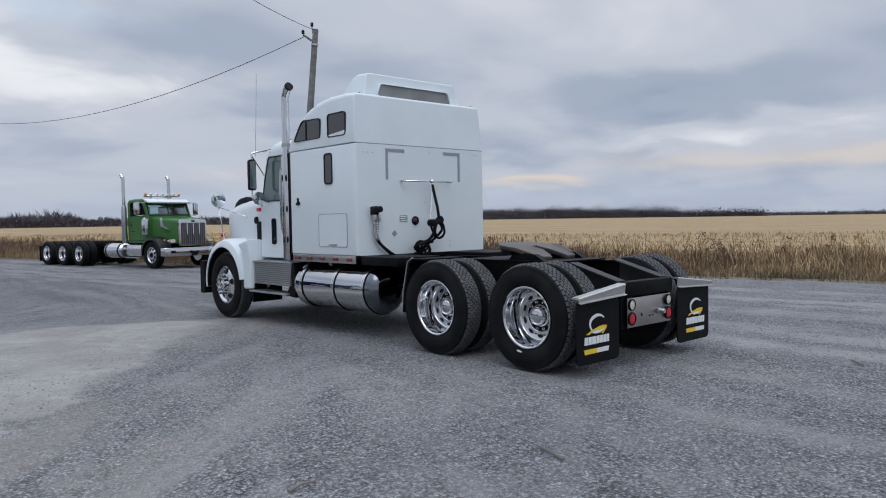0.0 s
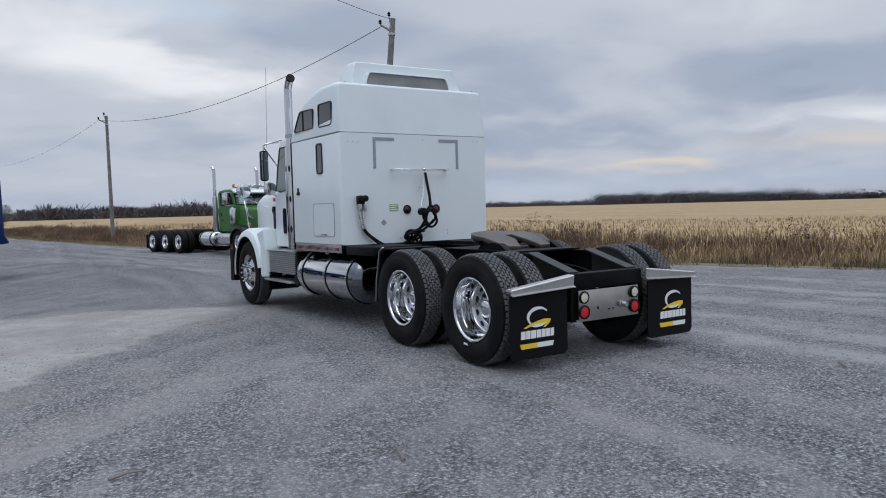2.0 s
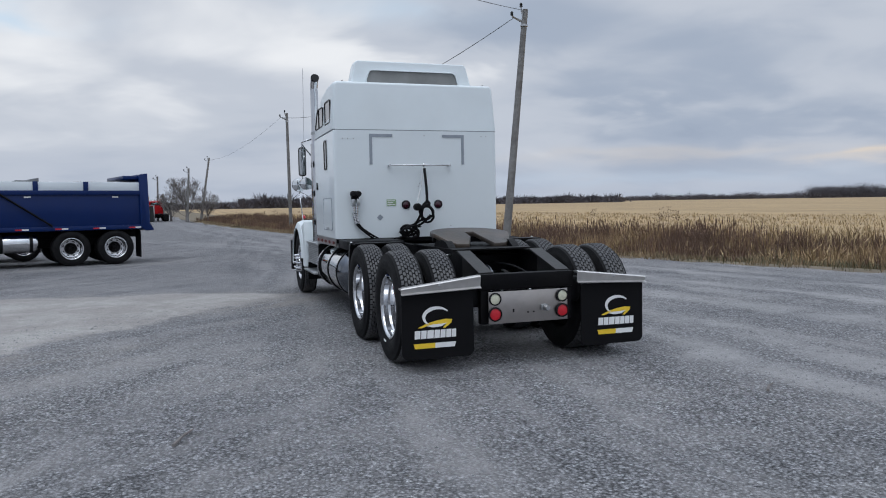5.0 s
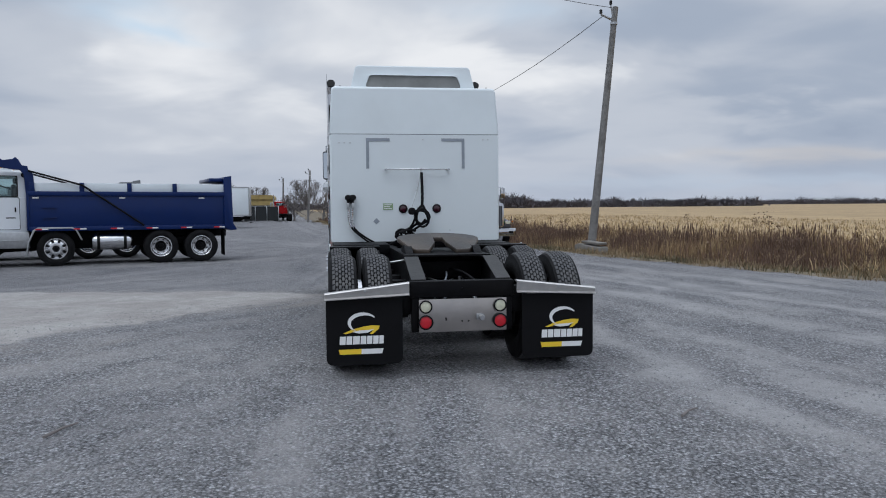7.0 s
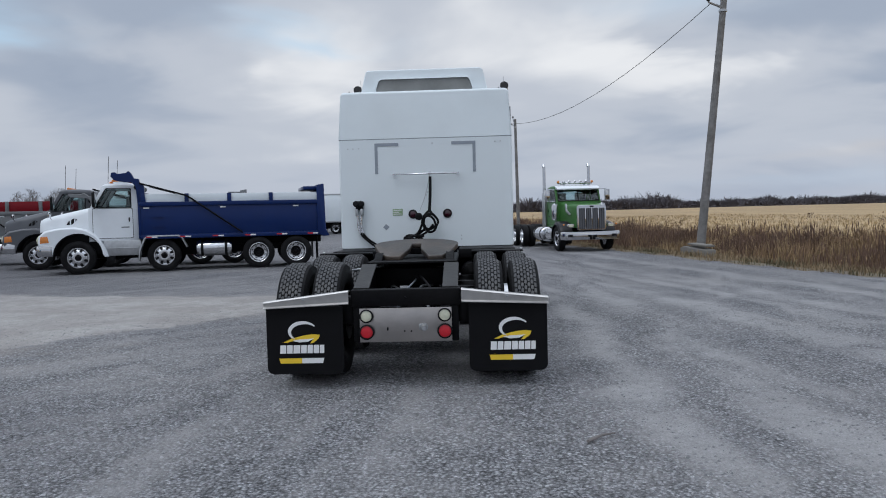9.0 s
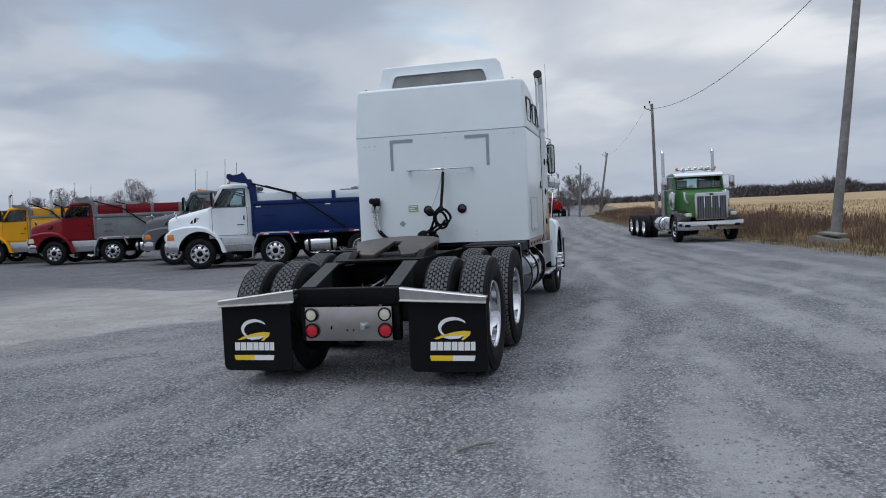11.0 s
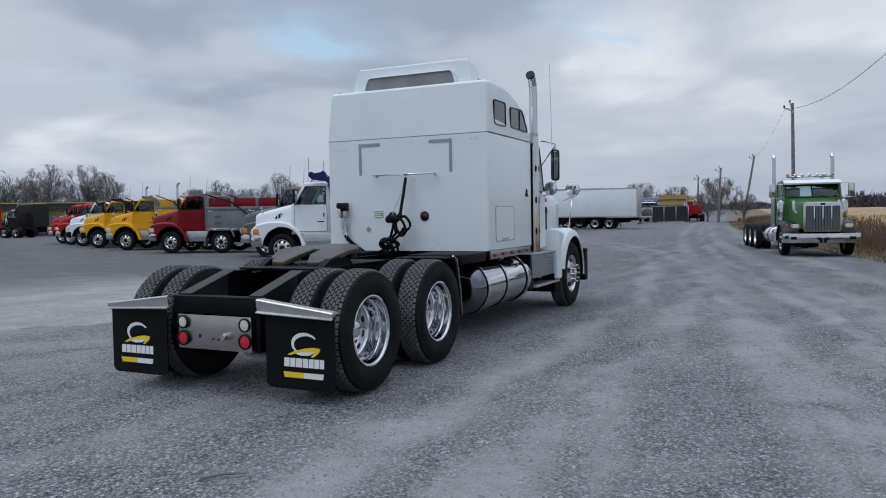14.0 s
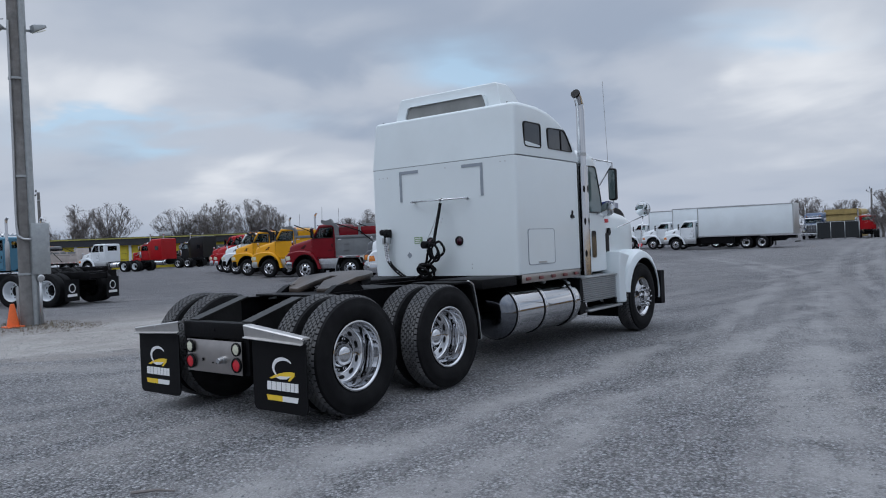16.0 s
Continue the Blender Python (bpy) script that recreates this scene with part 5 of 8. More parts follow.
    part("slide_plate", cube(-0.45, 0.45, 0.85, 2.3, 1.045, 1.062), FRAME, T)
    rel = bmesh.new()
    rod(rel, (-0.3, 1.0, 1.02), (-0.62, 0.95, 0.98), 0.012)
    part("release_handle", rel, DULL, T)

    # sleeper box: lower body, upper body with sloping front, seam
    rings = [section(y, 1.178 + d, 1.095, 2.565, 0.02, 0.02) for y, d in ((3.545, -0.034), (3.548, -0.020), (3.556, -0.009), (3.568, -0.002), (3.60, 0.0), (4.4, 0.0), (5.14, 0.0), (5.16, -0.02))]
    body = part("sleeper_body", loft(bmesh.new(), rings), WHITE, T, "smooth white sleeper body")
    bm = bmesh.new()
    rings = []
    for y, x, top, r in ((3.547, 1.150, 3.192, 0.03), (3.550, 1.164, 3.208, 0.04), (3.560, 1.175, 3.219, 0.05), (3.58, 1.181, 3.226, 0.055), (3.80, 1.182, 3.243, 0.07), (4.20, 1.180, 3.243, 0.09), (4.50, 1.178, 3.21, 0.11), (4.75, 1.176, 3.13, 0.12), (4.95, 1.172, 3.0, 0.11), (5.10, 1.168, 2.85, 0.10), (5.20, 1.16, 2.67, 0.05), (5.205, 1.16, 2.61, 0.01)):
        ring = section(y, x, 2.575, top, r, 0.004, 6)
        # the sides lean in a little towards the roof
        ring = [(px * (1 - 0.030 * max(0, (pz - 2.6)) / 0.6), py + (0.055 * max(0, pz - 2.6) / 0.6 if y < 3.65 else 0), pz) for px, py, pz in ring]
        rings.append(ring)
    loft(bm, rings)
    part("sleeper_roof_cap", bm, WHITE_F, T, "white glassfibre upper sleeper shell")
    seam = bmesh.new()
    box(seam, -1.172, 1.172, 3.552, 5.20, 2.566, 2.574)
    part("seam_strip", seam, material("seam_shadow_gap", (0.25, 0.27, 0.29), 0.6), T, "grey seam between the two shells")
    # roof fairing with its open back
    bm = bmesh.new()
    rings = []
    for y, x, top, r in ((3.770, 0.795, 3.530, 0.035), (3.780, 0.803, 3.542, 0.04), (4.0, 0.795, 3.556, 0.045), (4.10, 0.79, 3.538, 0.06), (4.27, 0.775, 3.45, 0.07), (4.48, 0.75, 3.25, 0.06), (4.58, 0.73, 3.12, 0.02)):
        ring = []
        for px, pz in rrect(-x, x, 3.10, top, r, 4, 0.005):
            k = max(0, (top - pz)) / 0.35
            ring.append((px * (1 + 0.10 * k), y - 0.04 * k, pz))
        rings.append(ring)
    loft(bm, rings, True)
    fair = part("roof_fairing", bm, WHITE_F, T, "white roof air deflector with open back")
    # a grey panel closes the duct; its colour stands for the shade inside
    duct = bmesh.new()
    outer = [(x, z) for x, z in ((-0.675, 3.230), (0.675, 3.230), (0.615, 3.402), (-0.615, 3.402))]
    prism(duct, pane(outer, 0), "y", 3.722, 3.78)
    part("fairing_opening", duct, material("duct_shade_grey", (0.22, 0.225, 0.22), 0.8, 0, 0.2, 3), fair, "grey panel coloured as the shade inside the duct")
    lip = bmesh.new()
    P = pane(outer, 0)
    loft(lip, [[(p[0] * 1.025, 3.76, 3.316 + (p[1] - 3.316) * 1.14) for p in P], [(p[0] * 1.025, 3.705, 3.316 + (p[1] - 3.316) * 1.14) for p in P], [(p[0], 3.70, p[1]) for p in P], [(p[0], 3.76, p[1]) for p in P]], False, False)
    part("duct_lip", lip, WHITE_F, fair)
    for s in (1, -1):
        for y in (3.64, 4.1, 4.5):
            part("rivet", lathe(bmesh.new(), [(0.012, 0), (0.010, 0.006), (0.003, 0.008)], 8, "z", (s * 1.02, y, 3.232 - (0.03 if y > 4.4 else 0))), FRAME, T)
        # side windows of the upper shell
        sx = s * 1.168
        window(T, [(3.77, 2.695), (4.16, 2.695), (4.16, 2.985), (3.77, 2.985)], "x", sx, s * 0.012, 0.02, GLASS, "dark tinted upper sleeper window")
        w = window(T, [(4.37, 2.705), (5.03, 2.705), (4.88, 2.89), (4.80, 2.965), (4.37, 2.965)], "x", sx, s * 0.012, 0.02, GLASS, "dark tinted sloping sleeper window")
        part("window_bar", cube(*(sorted((sx, sx + s * 0.013))), 4.70, 4.72, 2.705, 2.96), PLASTIC, w)
        # luggage door: a raised seal line and flat leaf
        d = bmesh.new()
        prism(d, pane([(3.76, 1.215), (4.42, 1.215), (4.42, 1.65), (3.76, 1.65)], 0), "x", s * 1.174, s * 1.183)
        door = part("luggage_door", d, WHITE, T, "white luggage door in the sleeper side")
        fr = bmesh.new()
        P = pane([(3.76, 1.215), (4.42, 1.215), (4.42, 1.65), (3.76, 1.65)], 0)
        Q = [(4.09 + (p[0] - 4.09) * 1.03, 1.4325 + (p[1] - 1.4325) * 1.04) for p in P]
        loft(fr, [[(s * 1.174, *p) for p in Q], [(s * 1.185, *p) for p in Q], [(s * 1.185, *p) for p in P], [(s * 1.174, *p) for p in P]], False, False)
        part("door_seal", fr, TAPE, door)
        part("paddle_latch", cube(*(sorted((s * 1.182, s * 1.190))), 3.99, 4.19, 1.225, 1.245), DULL, door)
        # latch badge and marker strip
        b = bmesh.new()
        prism(b, [(4.90, 1.80), (4.95, 1.79), (5.0, 1.80), (4.99, 1.83), (4.96, 1.84), (4.97, 1.89), (4.94, 1.90), (4.93, 1.85), (4.90, 1.83)], "x", s * 1.174, s * 1.192)
        part("door_latch", b, PLASTIC, T)
        st = part("marker_strip", cube(*(sorted((s * 1.15, s * 1.168))), 3.60, 5.15, 0.99, 1.094, 0.004), STEEL, T, "metal skirt strip with red marker lamps")
        for k in range(5):
            y = 3.74 + k * 0.32
            part("marker_lamp", cube(*(sorted((s * 1.168, s * 1.184))), y - 0.055, y + 0.055, 1.018, 1.062, 0.008), MARKER, st)
    # a slim window on the driver's side only
    window(T, [(4.08, 2.075), (4.25, 2.075), (4.25, 2.455), (4.08, 2.455)], "x", -1.180, -0.012, 0.02, GLASS, "slim dark sleeper window")
    part("sleeper_floor_frame", cube(-1.10, 1.10, 3.60, 5.14, 1.03, 1.094), FRAME, T)
    part("rear_sill", cube(-1.16, 1.16, 3.56, 3.62, 1.045, 1.094), FRAME, T)

    # fittings on the sleeper's back
    yb = 3.544
    for s in (1, -1):
        part("tape_strip", cube(s * 0.665 - 0.02, s * 0.665 + 0.02, yb - 0.005, yb, 2.10, 2.515), TAPE, T, "grey tape outline left on the back")
        part("tape_strip", cube(*sorted((s * 0.6455, s * 0.36)), yb - 0.005, yb, 2.475, 2.515), TAPE, T, "grey tape outline left on the back")
    bar = bmesh.new()
    rod(bar, (-0.44, yb - 0.075, 2.085), (0.46, yb - 0.075, 2.085), 0.011)
    br = part("hose_rail", bar, ALU, T, "slim polished rail for the air hoses")
    for x in (-0.42, 0.44):
        part("rail_post", rod(bmesh.new(), (x, yb, 2.085), (x, yb - 0.085, 2.085), 0.014), ALU, br)
    part("hose_ring", lathe(bmesh.new(), [(0.02, -0.02), (0.03, 0), (0.02, 0.02), (0.012, 0)], 12, "x", (0.06, yb - 0.08, 2.09), True), ALU, br)
    cord = bmesh.new()
    tube(cord, smooth_path([(0.06, yb - 0.08, 2.07), (0.0, yb - 0.14, 1.80), (-0.08, yb - 0.20, 1.58)]), 0.006, 6)
    part("cord", cord, DULL, br)
    part("spring_sleeve", tube(bmesh.new(), smooth_path([(0.065, yb - 0.09, 2.04), (0.065, yb - 0.14, 1.88), (0.06, yb - 0.20, 1.70), (0.05, yb - 0.23, 1.56)]), 0.020, 8), FLAP, T, "black hose sleeve")
    def loops(cx, cz, rx, rz, turns, lean, start, y0):
        """A hanging coil of hose: turns that drift a little and stand off the wall by varying amounts."""
        out = []
        for k in range(int(turns * 10) + 1):
            a, q = start + 2 * math.pi * k / 10, k / (turns * 10)
            out.append((cx + (rx + 0.016 * math.sin(2.3 * a)) * math.cos(a) + lean * q, y0 - 0.05 * math.sin(a * 0.5 + 1.0), cz + (rz + 0.014 * math.cos(1.7 * a)) * math.sin(a) - 0.06 * q))
        return out
    coil = loops(0.065, 1.455, 0.088, 0.105, 2.4, -0.02, 1.4, -0.21)
    low = loops(-0.15, 1.205, 0.115, 0.062, 2.2, -0.05, 0.6, -0.15)
    hose_runs = (
        [(0.05, -0.23, 1.60)] + coil + [(-0.03, -0.20, 1.33), (-0.10, -0.18, 1.27)] + low + [(-0.18, -0.12, 1.08)],
        [(0.04, -0.22, 1.58), (-0.03, -0.24, 1.50), (-0.06, -0.24, 1.38), (-0.12, -0.20, 1.28), (-0.22, -0.16, 1.24), (-0.29, -0.14, 1.19), (-0.25, -0.13, 1.14), (-0.15, -0.13, 1.16), (-0.10, -0.12, 1.08)],
        [(0.10, -0.23, 1.40), (0.02, -0.20, 1.31), (-0.07, -0.18, 1.25), (-0.14, -0.15, 1.18), (-0.24, -0.14, 1.17), (-0.30, -0.14, 1.21), (-0.24, -0.15, 1.26), (-0.13, -0.15, 1.24), (-0.05, -0.14, 1.17), (-0.06, -0.12, 1.08)],
        [(-0.12, -0.17, 1.24), (-0.20, -0.15, 1.15), (-0.30, -0.13, 1.10), (-0.38, -0.12, 1.06)])
    for run in hose_runs:
        part("air_hose", tube(bmesh.new(), smooth_path([(x, yb + y, z) for x, y, z in run], 7), 0.0165, 8), FLAP, T, "looped black air hose")
    part("plug_head", lathe(bmesh.new(), [(0.03, 0), (0.05, 0.01), (0.05, 0.09), (0.03, 0.10)], 14, "y", (-0.09, yb - 0.29, 1.51)), FLAP, T)
    # couplings with two hoses
    gl = part("coupling_block", cube(-0.96, -0.86, yb - 0.07, yb, 1.62, 1.74, 0.012), PLASTIC, T, "black air couplings with hanging hoses")
    for x in (-0.945, -0.875):
        part("coupling_head", lathe(bmesh.new(), [(0.03, 0), (0.042, 0.01), (0.042, 0.05), (0.02, 0.06)], 12, "y", (x, yb - 0.13, 1.70)), PLASTIC, gl)
        part("coupling_neck", cube(x - 0.018, x + 0.018, yb - 0.10, yb - 0.04, 1.54, 1.63, 0.005), DULL, gl)
    part("air_hose", tube(bmesh.new(), smooth_path([(-0.935, yb - 0.06, 1.55), (-0.925, yb - 0.05, 1.40), (-0.88, yb - 0.06, 1.27), (-0.72, yb - 0.06, 1.13), (-0.60, yb - 0.05, 1.06)]), 0.013), FLAP, T, "black air hose")
    part("air_hose", tube(bmesh.new(), smooth_path([(-0.885, yb - 0.06, 1.55), (-0.89, yb - 0.05, 1.38), (-0.84, yb - 0.05, 1.26), (-0.70, yb - 0.05, 1.15), (-0.56, yb - 0.05, 1.07)]), 0.013), FLAP, T, "black air hose")
    for run in ([(-0.935, 1.56), (-0.932, 1.42), (-0.905, 1.30)], [(-0.885, 1.56), (-0.89, 1.40), (-0.865, 1.30)]):
        guard = smooth_path([(x, yb - 0.058, z) for x, z in run], 6)
        sp = part("hose_shield", tube(bmesh.new(), guard, 0.0175), ALU, T, "bright spiral guard on the hose")
        for p, q in zip(guard, guard[1:]):
            part("spiral_gap", tube(bmesh.new(), [Vector(p).lerp(Vector(q), 0.4), Vector(p).lerp(Vector(q), 0.6)], 0.0182), PLASTIC, sp)
    for x, m in ((-0.185, DARKLENS), (0.285, DARKLENS)):
        p = part("marker_port", lathe(bmesh.new(), [(0.062, 0), (0.062, -0.010), (0.048, -0.012), (0.048, -0.004)], 22, "y", (x, yb, 1.545)), PLASTIC, T, "round red lamp in a black grommet")
        part("lens", lathe(bmesh.new(), [(0.048, -0.003), (0.03, -0.010), (0.004, -0.012)], 20, "y", (x, yb, 1.545)), m, p)
    lab = part("sticker", cube(-0.46, -0.325, yb - 0.004, yb, 1.53, 1.62), DECALG, T, "small green and white sticker")
    for k in range(3):
        part("sticker_line", cube(-0.45, -0.34 - 0.03 * (k % 2), yb - 0.0065, yb - 0.0045, 1.545 + 0.026 * k, 1.555 + 0.026 * k), DECALW, lab)
    part("diamond_sticker", prism(bmesh.new(), [(-0.60, 1.375), (-0.555, 1.335), (-0.51, 1.375), (-0.555, 1.42)], "y", yb - 0.004, yb), TAPE, T, "small grey diamond sticker")
    for x, z in ((0.47, 1.24), (0.47, 1.19), (-0.30, 1.16), (-1.05, 2.45), (-0.98, 2.45), (-0.90, 2.45), (1.02, 2.50), (0.95, 2.50), (0.1, 2.50), (0.0, 1.80), (0.02, 1.84)):
        part("rivet", lathe(bmesh.new(), [(0.009, 0), (0.008, -0.005), (0.002, -0.006)], 8, "y", (x, yb, z)), DULL, T)

    # drive-wheel guards, deck
    both("quarter_fender", lambda: prism(bmesh.new(), [(2.16, 1.075), (2.40, 1.075), (2.47, 1.03), (2.56, 0.70), (2.59, 0.44), (2.61, 0.44), (2.58, 0.71), (2.495, 1.05), (2.42, 1.095), (2.16, 1.095)], "x", 0.60, 1.20, 0.004), FRAME, T, "black quarter fender ahead of the drive wheels")
    both("fender_edge", lambda: prism(bmesh.new(), [(2.41, 1.096), (2.50, 1.052), (2.585, 0.71), (2.615, 0.44), (2.625, 0.44), (2.60, 0.71), (2.51, 1.06), (2.42, 1.106)], "x", 1.185, 1.205), DULL, T)
    both("deck_box", lambda: cube(0.44, 1.15, 2.75, 3.5, 0.98, 1.09, 0.01), FRAME, T)

    # fuel tanks with domed ends and straps
    def tank():
        prof = [(0.322, 3.40), (0.322, 5.02), (0.31, 5.09), (0.26, 5.14), (0.05, 5.16)]
        return lathe(bmesh.new(), prof, 48, "y", (0.885, 0, 0.648))
    # darker than the tank's chrome: reflected tyre and fender put into the base colour
    TANKEND = material("tank_end_dark_reflection", (0.17, 0.18, 0.20), 0.12, 1.0, 0.10, 5, 0.02, 20)
    RIBS = material("ribbed_aluminium", (0.56, 0.56, 0.57), 0.34, 1.0, 0.10, 9, 0.04, 40)
    for s in (1, -1):
        bm = tank() if s > 0 else mirrored(tank())
        tk = part("fuel_tank", bm, CHROME, T, "mirror-polished cylindrical fuel tank")
        end = [(0.318 * max(0.0, math.cos(radians(7.5 * k))) ** 0.62 + 0.004, 3.40 - 0.20 * math.sin(radians(7.5 * k))) for k in range(13)]
        part("tank_end", lathe(bmesh.new(), end[::-1], 48, "y", (s * 0.885, 0, 0.648)), TANKEND, tk, "domed tank end, dark reflection put into its colour")
        for y in (3.43, 4.10, 4.9):
            part("tank_strap", lathe(bmesh.new(), [(0.324, y - 0.03), (0.332, y - 0.03), (0.332, y - 0.004), (0.326, y - 0.004), (0.326, y + 0.004), (0.332, y + 0.004), (0.332, y + 0.03), (0.324, y + 0.03)], 48, "y", (s * 0.885, 0, 0.648), True), ALU, tk)
            part("strap_gap", lathe(bmesh.new(), [(0.331, y - 0.045), (0.331, y - 0.031)], 40, "y", (s * 0.885, 0, 0.648)), PLASTIC, tk)
        part("filler_cap", lathe(bmesh.new(), [(0.05, 0.93), (0.05, 0.975), (0.042, 0.99), (0.005, 0.992)], 16, "z", (s * 0.96, 4.45, 0)), DULL, tk)
        part("tank_bracket", cube(*sorted((s * 0.44, s * 0.60)), 3.9, 4.06, 0.40, 0.9), FRAME, T)
        # ribbed battery and tool box with the steps
        sb = part("step_box", cube(*sorted((s * 0.55, s * 1.13)), 5.22, 6.38, 0.60, 0.945, 0.012), GALV, T, "ribbed aluminium step box")
        for k in range(11):
            z = 0.62 + k * 0.030
            part("rib", prism(bmesh.new(), [(1.129, z), (1.150, z + 0.003), (1.152, z + 0.014), (1.129, z + 0.018)] if s > 0 else [(-1.129, z), (-1.150, z + 0.003), (-1.152, z + 0.014), (-1.129, z + 0.018)], "y", 5.24, 6.36), RIBS, sb)
        part("step_top", cube(*sorted((s * 0.54, s * 1.17)), 5.20, 6.40, 0.945, 0.965, 0.004), DULL, sb)
        for k in range(8):
            part("tread_bar", cube(*sorted((s * (0.60 + k * 0.07), s * (0.63 + k * 0.07))), 5.25, 6.35, 0.965, 0.972), DULL, sb)
        lower = part("lower_step", cube(*sorted((s * 0.95, s * 1.22)), 5.30, 6.42, 0.475, 0.505, 0.008), DULL, T, "dull aluminium lower step")
        part("step_hanger", prism(bmesh.new(), [(5.16, 0.96), (5.22, 0.96), (5.30, 0.60), (5.40, 0.47), (5.14, 0.45)], "x", *sorted((s * 0.95, s * 1.15))), FRAME, T)
        part("step_hanger", prism(bmesh.new(), [(6.30, 0.60), (6.40, 0.60), (6.40, 0.48), (6.34, 0.48)], "x", *sorted((s * 0.95, s * 1.15))), FRAME, T)
        part("splash_flap", cube(*sorted((s * 0.62, s * 1.14)), 6.42, 6.46, 0.30, 0.62), FLAP, T, "black splash flap behind the steer wheel")

    # exhaust stacks with perforated shields
    for s in (1, -1):
        x = 1.172 if s > 0 else -1.135
        st = bmesh.new()
        tube(st, smooth_path([(x, 5.32, 1.0), (x, 5.32, 2.6), (x, 5.32, 3.30), (x, 5.307, 3.41), (x, 5.26, 3.49), (x, 5.20, 3.525)], 5), 0.060, 20)
        sk = part("exhaust_pipe", st, CHROME, T, "tall chrome exhaust stack with curved tip")
        part("stack_mouth", tube(bmesh.new(), [(x, 5.215, 3.518), (x, 5.187, 3.531)], 0.064, 20), PLASTIC, sk, "black open mouth")
        part("muffler", lathe(bmesh.new(), [(0.064, 1.02), (0.070, 1.06), (0.071, 1.12), (0.071, 2.42), (0.070, 2.48), (0.062, 2.54)], 24, "z", (x, 5.32, 0)), CHROME, sk)
        sh = bmesh.new()
        rings = []
        for z in (1.0, 1.02, 2.50, 2.52):
            rings.append([(x + 0.077 * math.cos(radians(a)), 5.32 + 0.077 * math.sin(radians(a)), z) for a in range(0, 360, 20)])
        loft(sh, rings)
        part("heat_shield", sh, material("smoked_chrome", (0.60, 0.60, 0.61), 0.10, 1.0, 0.05, 4), sk)
        part("edge_seal", cube(*sorted((s * 1.07, s * 1.168)), 5.165, 5.205, 1.08, 2.56, 0.006), PLASTIC, T, "black rubber seal at the sleeper edge")
        for k in range(3):
            z = 1.30 + k * 0.45
            for a in (-52, 0) if s > 0 else (180, 232):
                ca, sa = math.cos(radians(a)), math.sin(radians(a))
                ring = []
                for q in range(12):
                    t = 2 * math.pi * q / 12
                    u, w = 0.016 * math.cos(t), 0.050 * math.sin(t)
                    ring.append((x + 0.079 * ca - sa * u, 5.32 + 0.079 * sa + ca * u, z + w))
                inn = [(p[0] - 0.012 * ca, p[1] - 0.012 * sa, p[2]) for p in ring]
                part("shield_slot", loft(bmesh.new(), [inn, ring], True, False), PLASTIC, sk)
        part("stack_clamp", lathe(bmesh.new(), [(0.066, 2.66), (0.066, 2.71)], 20, "z", (x, 5.32, 0)), DULL, sk)
        # grab rail beside the door
        gr = bmesh.new()
        tube(gr, smooth_path([(s * 1.02, 5.50, 1.42), (s * 1.13, 5.50, 1.46), (s * 1.13, 5.50, 2.34), (s * 1.02, 5.50, 2.42)], 4), 0.016, 8)
        part("grab_rail", gr, CHROME, T)

    # cab
    cab = bmesh.new()
    rings = []
    for y, x, z0, z1, r in ((5.30, 0.97, 1.05, 2.74, 0.16), (5.50, 1.0, 1.02, 2.81, 0.17), (5.90, 1.01, 1.0, 2.82, 0.17), (6.08, 1.0, 1.0, 2.78, 0.17), (6.18, 0.99, 1.0, 2.66, 0.15), (6.30, 0.97, 1.0, 2.30, 0.10), (6.44, 0.94, 1.0, 1.90, 0.05)):
        rings.append(section(y, x, z0, z1, r, 0.04, 5))
    loft(cab, rings)
    part("cab", cab, WHITE, T, "white steel cab")
    part("sun_visor", prism(bmesh.new(), [(6.10, 2.745), (6.16, 2.735), (6.34, 2.60), (6.335, 2.585), (6.14, 2.68)], "x", -0.88, 0.88), WHITE, T)
    part("cab_seal", cube(-0.92, 0.92, 5.22, 5.31, 1.1, 2.62), PLASTIC, T, "black bellows between cab and sleeper")
    for k in range(5):
        part("roof_lamp", lathe(bmesh.new(), [(0.05, 2.79), (0.048, 2.86), (0.02, 2.885), (0.003, 2.887)], 12, "z", ((-0.64 + 0.32 * k), 6.0, 0)), AMBER, T, "amber roof marker lamp")
    for s in (1, -1):
        window(T, [(5.52, 1.90), (6.27, 1.90), (6.18, 2.22), (6.06, 2.56), (5.52, 2.56)], "x", s * 1.006, s * 0.012, 0.022, GLASSC, "door window glass")
        d = bmesh.new()
        P = pane([(5.46, 1.02), (6.34, 1.02), (6.32, 1.86), (5.46, 1.86)], 0)
        prism(d, P, "x", s * 0.98, s * 1.015)
        dr = part("door", d, WHITE, T, "white cab door")
        part("door_handle", cube(*sorted((s * 1.015, s * 1.04)), 5.55, 5.69, 1.66, 1.70, 0.008), CHROME, dr)
        part("peep_window", prism(bmesh.new(), pane([(5.86, 1.22), (6.0, 1.22), (6.0, 1.62), (5.86, 1.62)], 0), "x", s * 1.016, s * 1.024), GLASS, dr, "dark slim window low in the door")
        part("side_vent", prism(bmesh.new(), pane([(6.44, 1.24), (6.55, 1.24), (6.55, 1.58), (6.44, 1.58)], 0), "x", s * 0.94, s * 0.975), PLASTIC, T, "black vent on the cowl")
        part("turn_lamp", cube(*sorted((s * 0.94, s * 0.975)), 6.43, 6.56, 1.74, 1.80, 0.01), REDLENS, T)
        part("door_badge", prism(bmesh.new(), [(6.62, 1.55), (6.68, 1.54), (6.72, 1.58), (6.70, 1.65), (6.64, 1.66)], "x", s * 0.90, s * 0.935), PLASTIC, T)
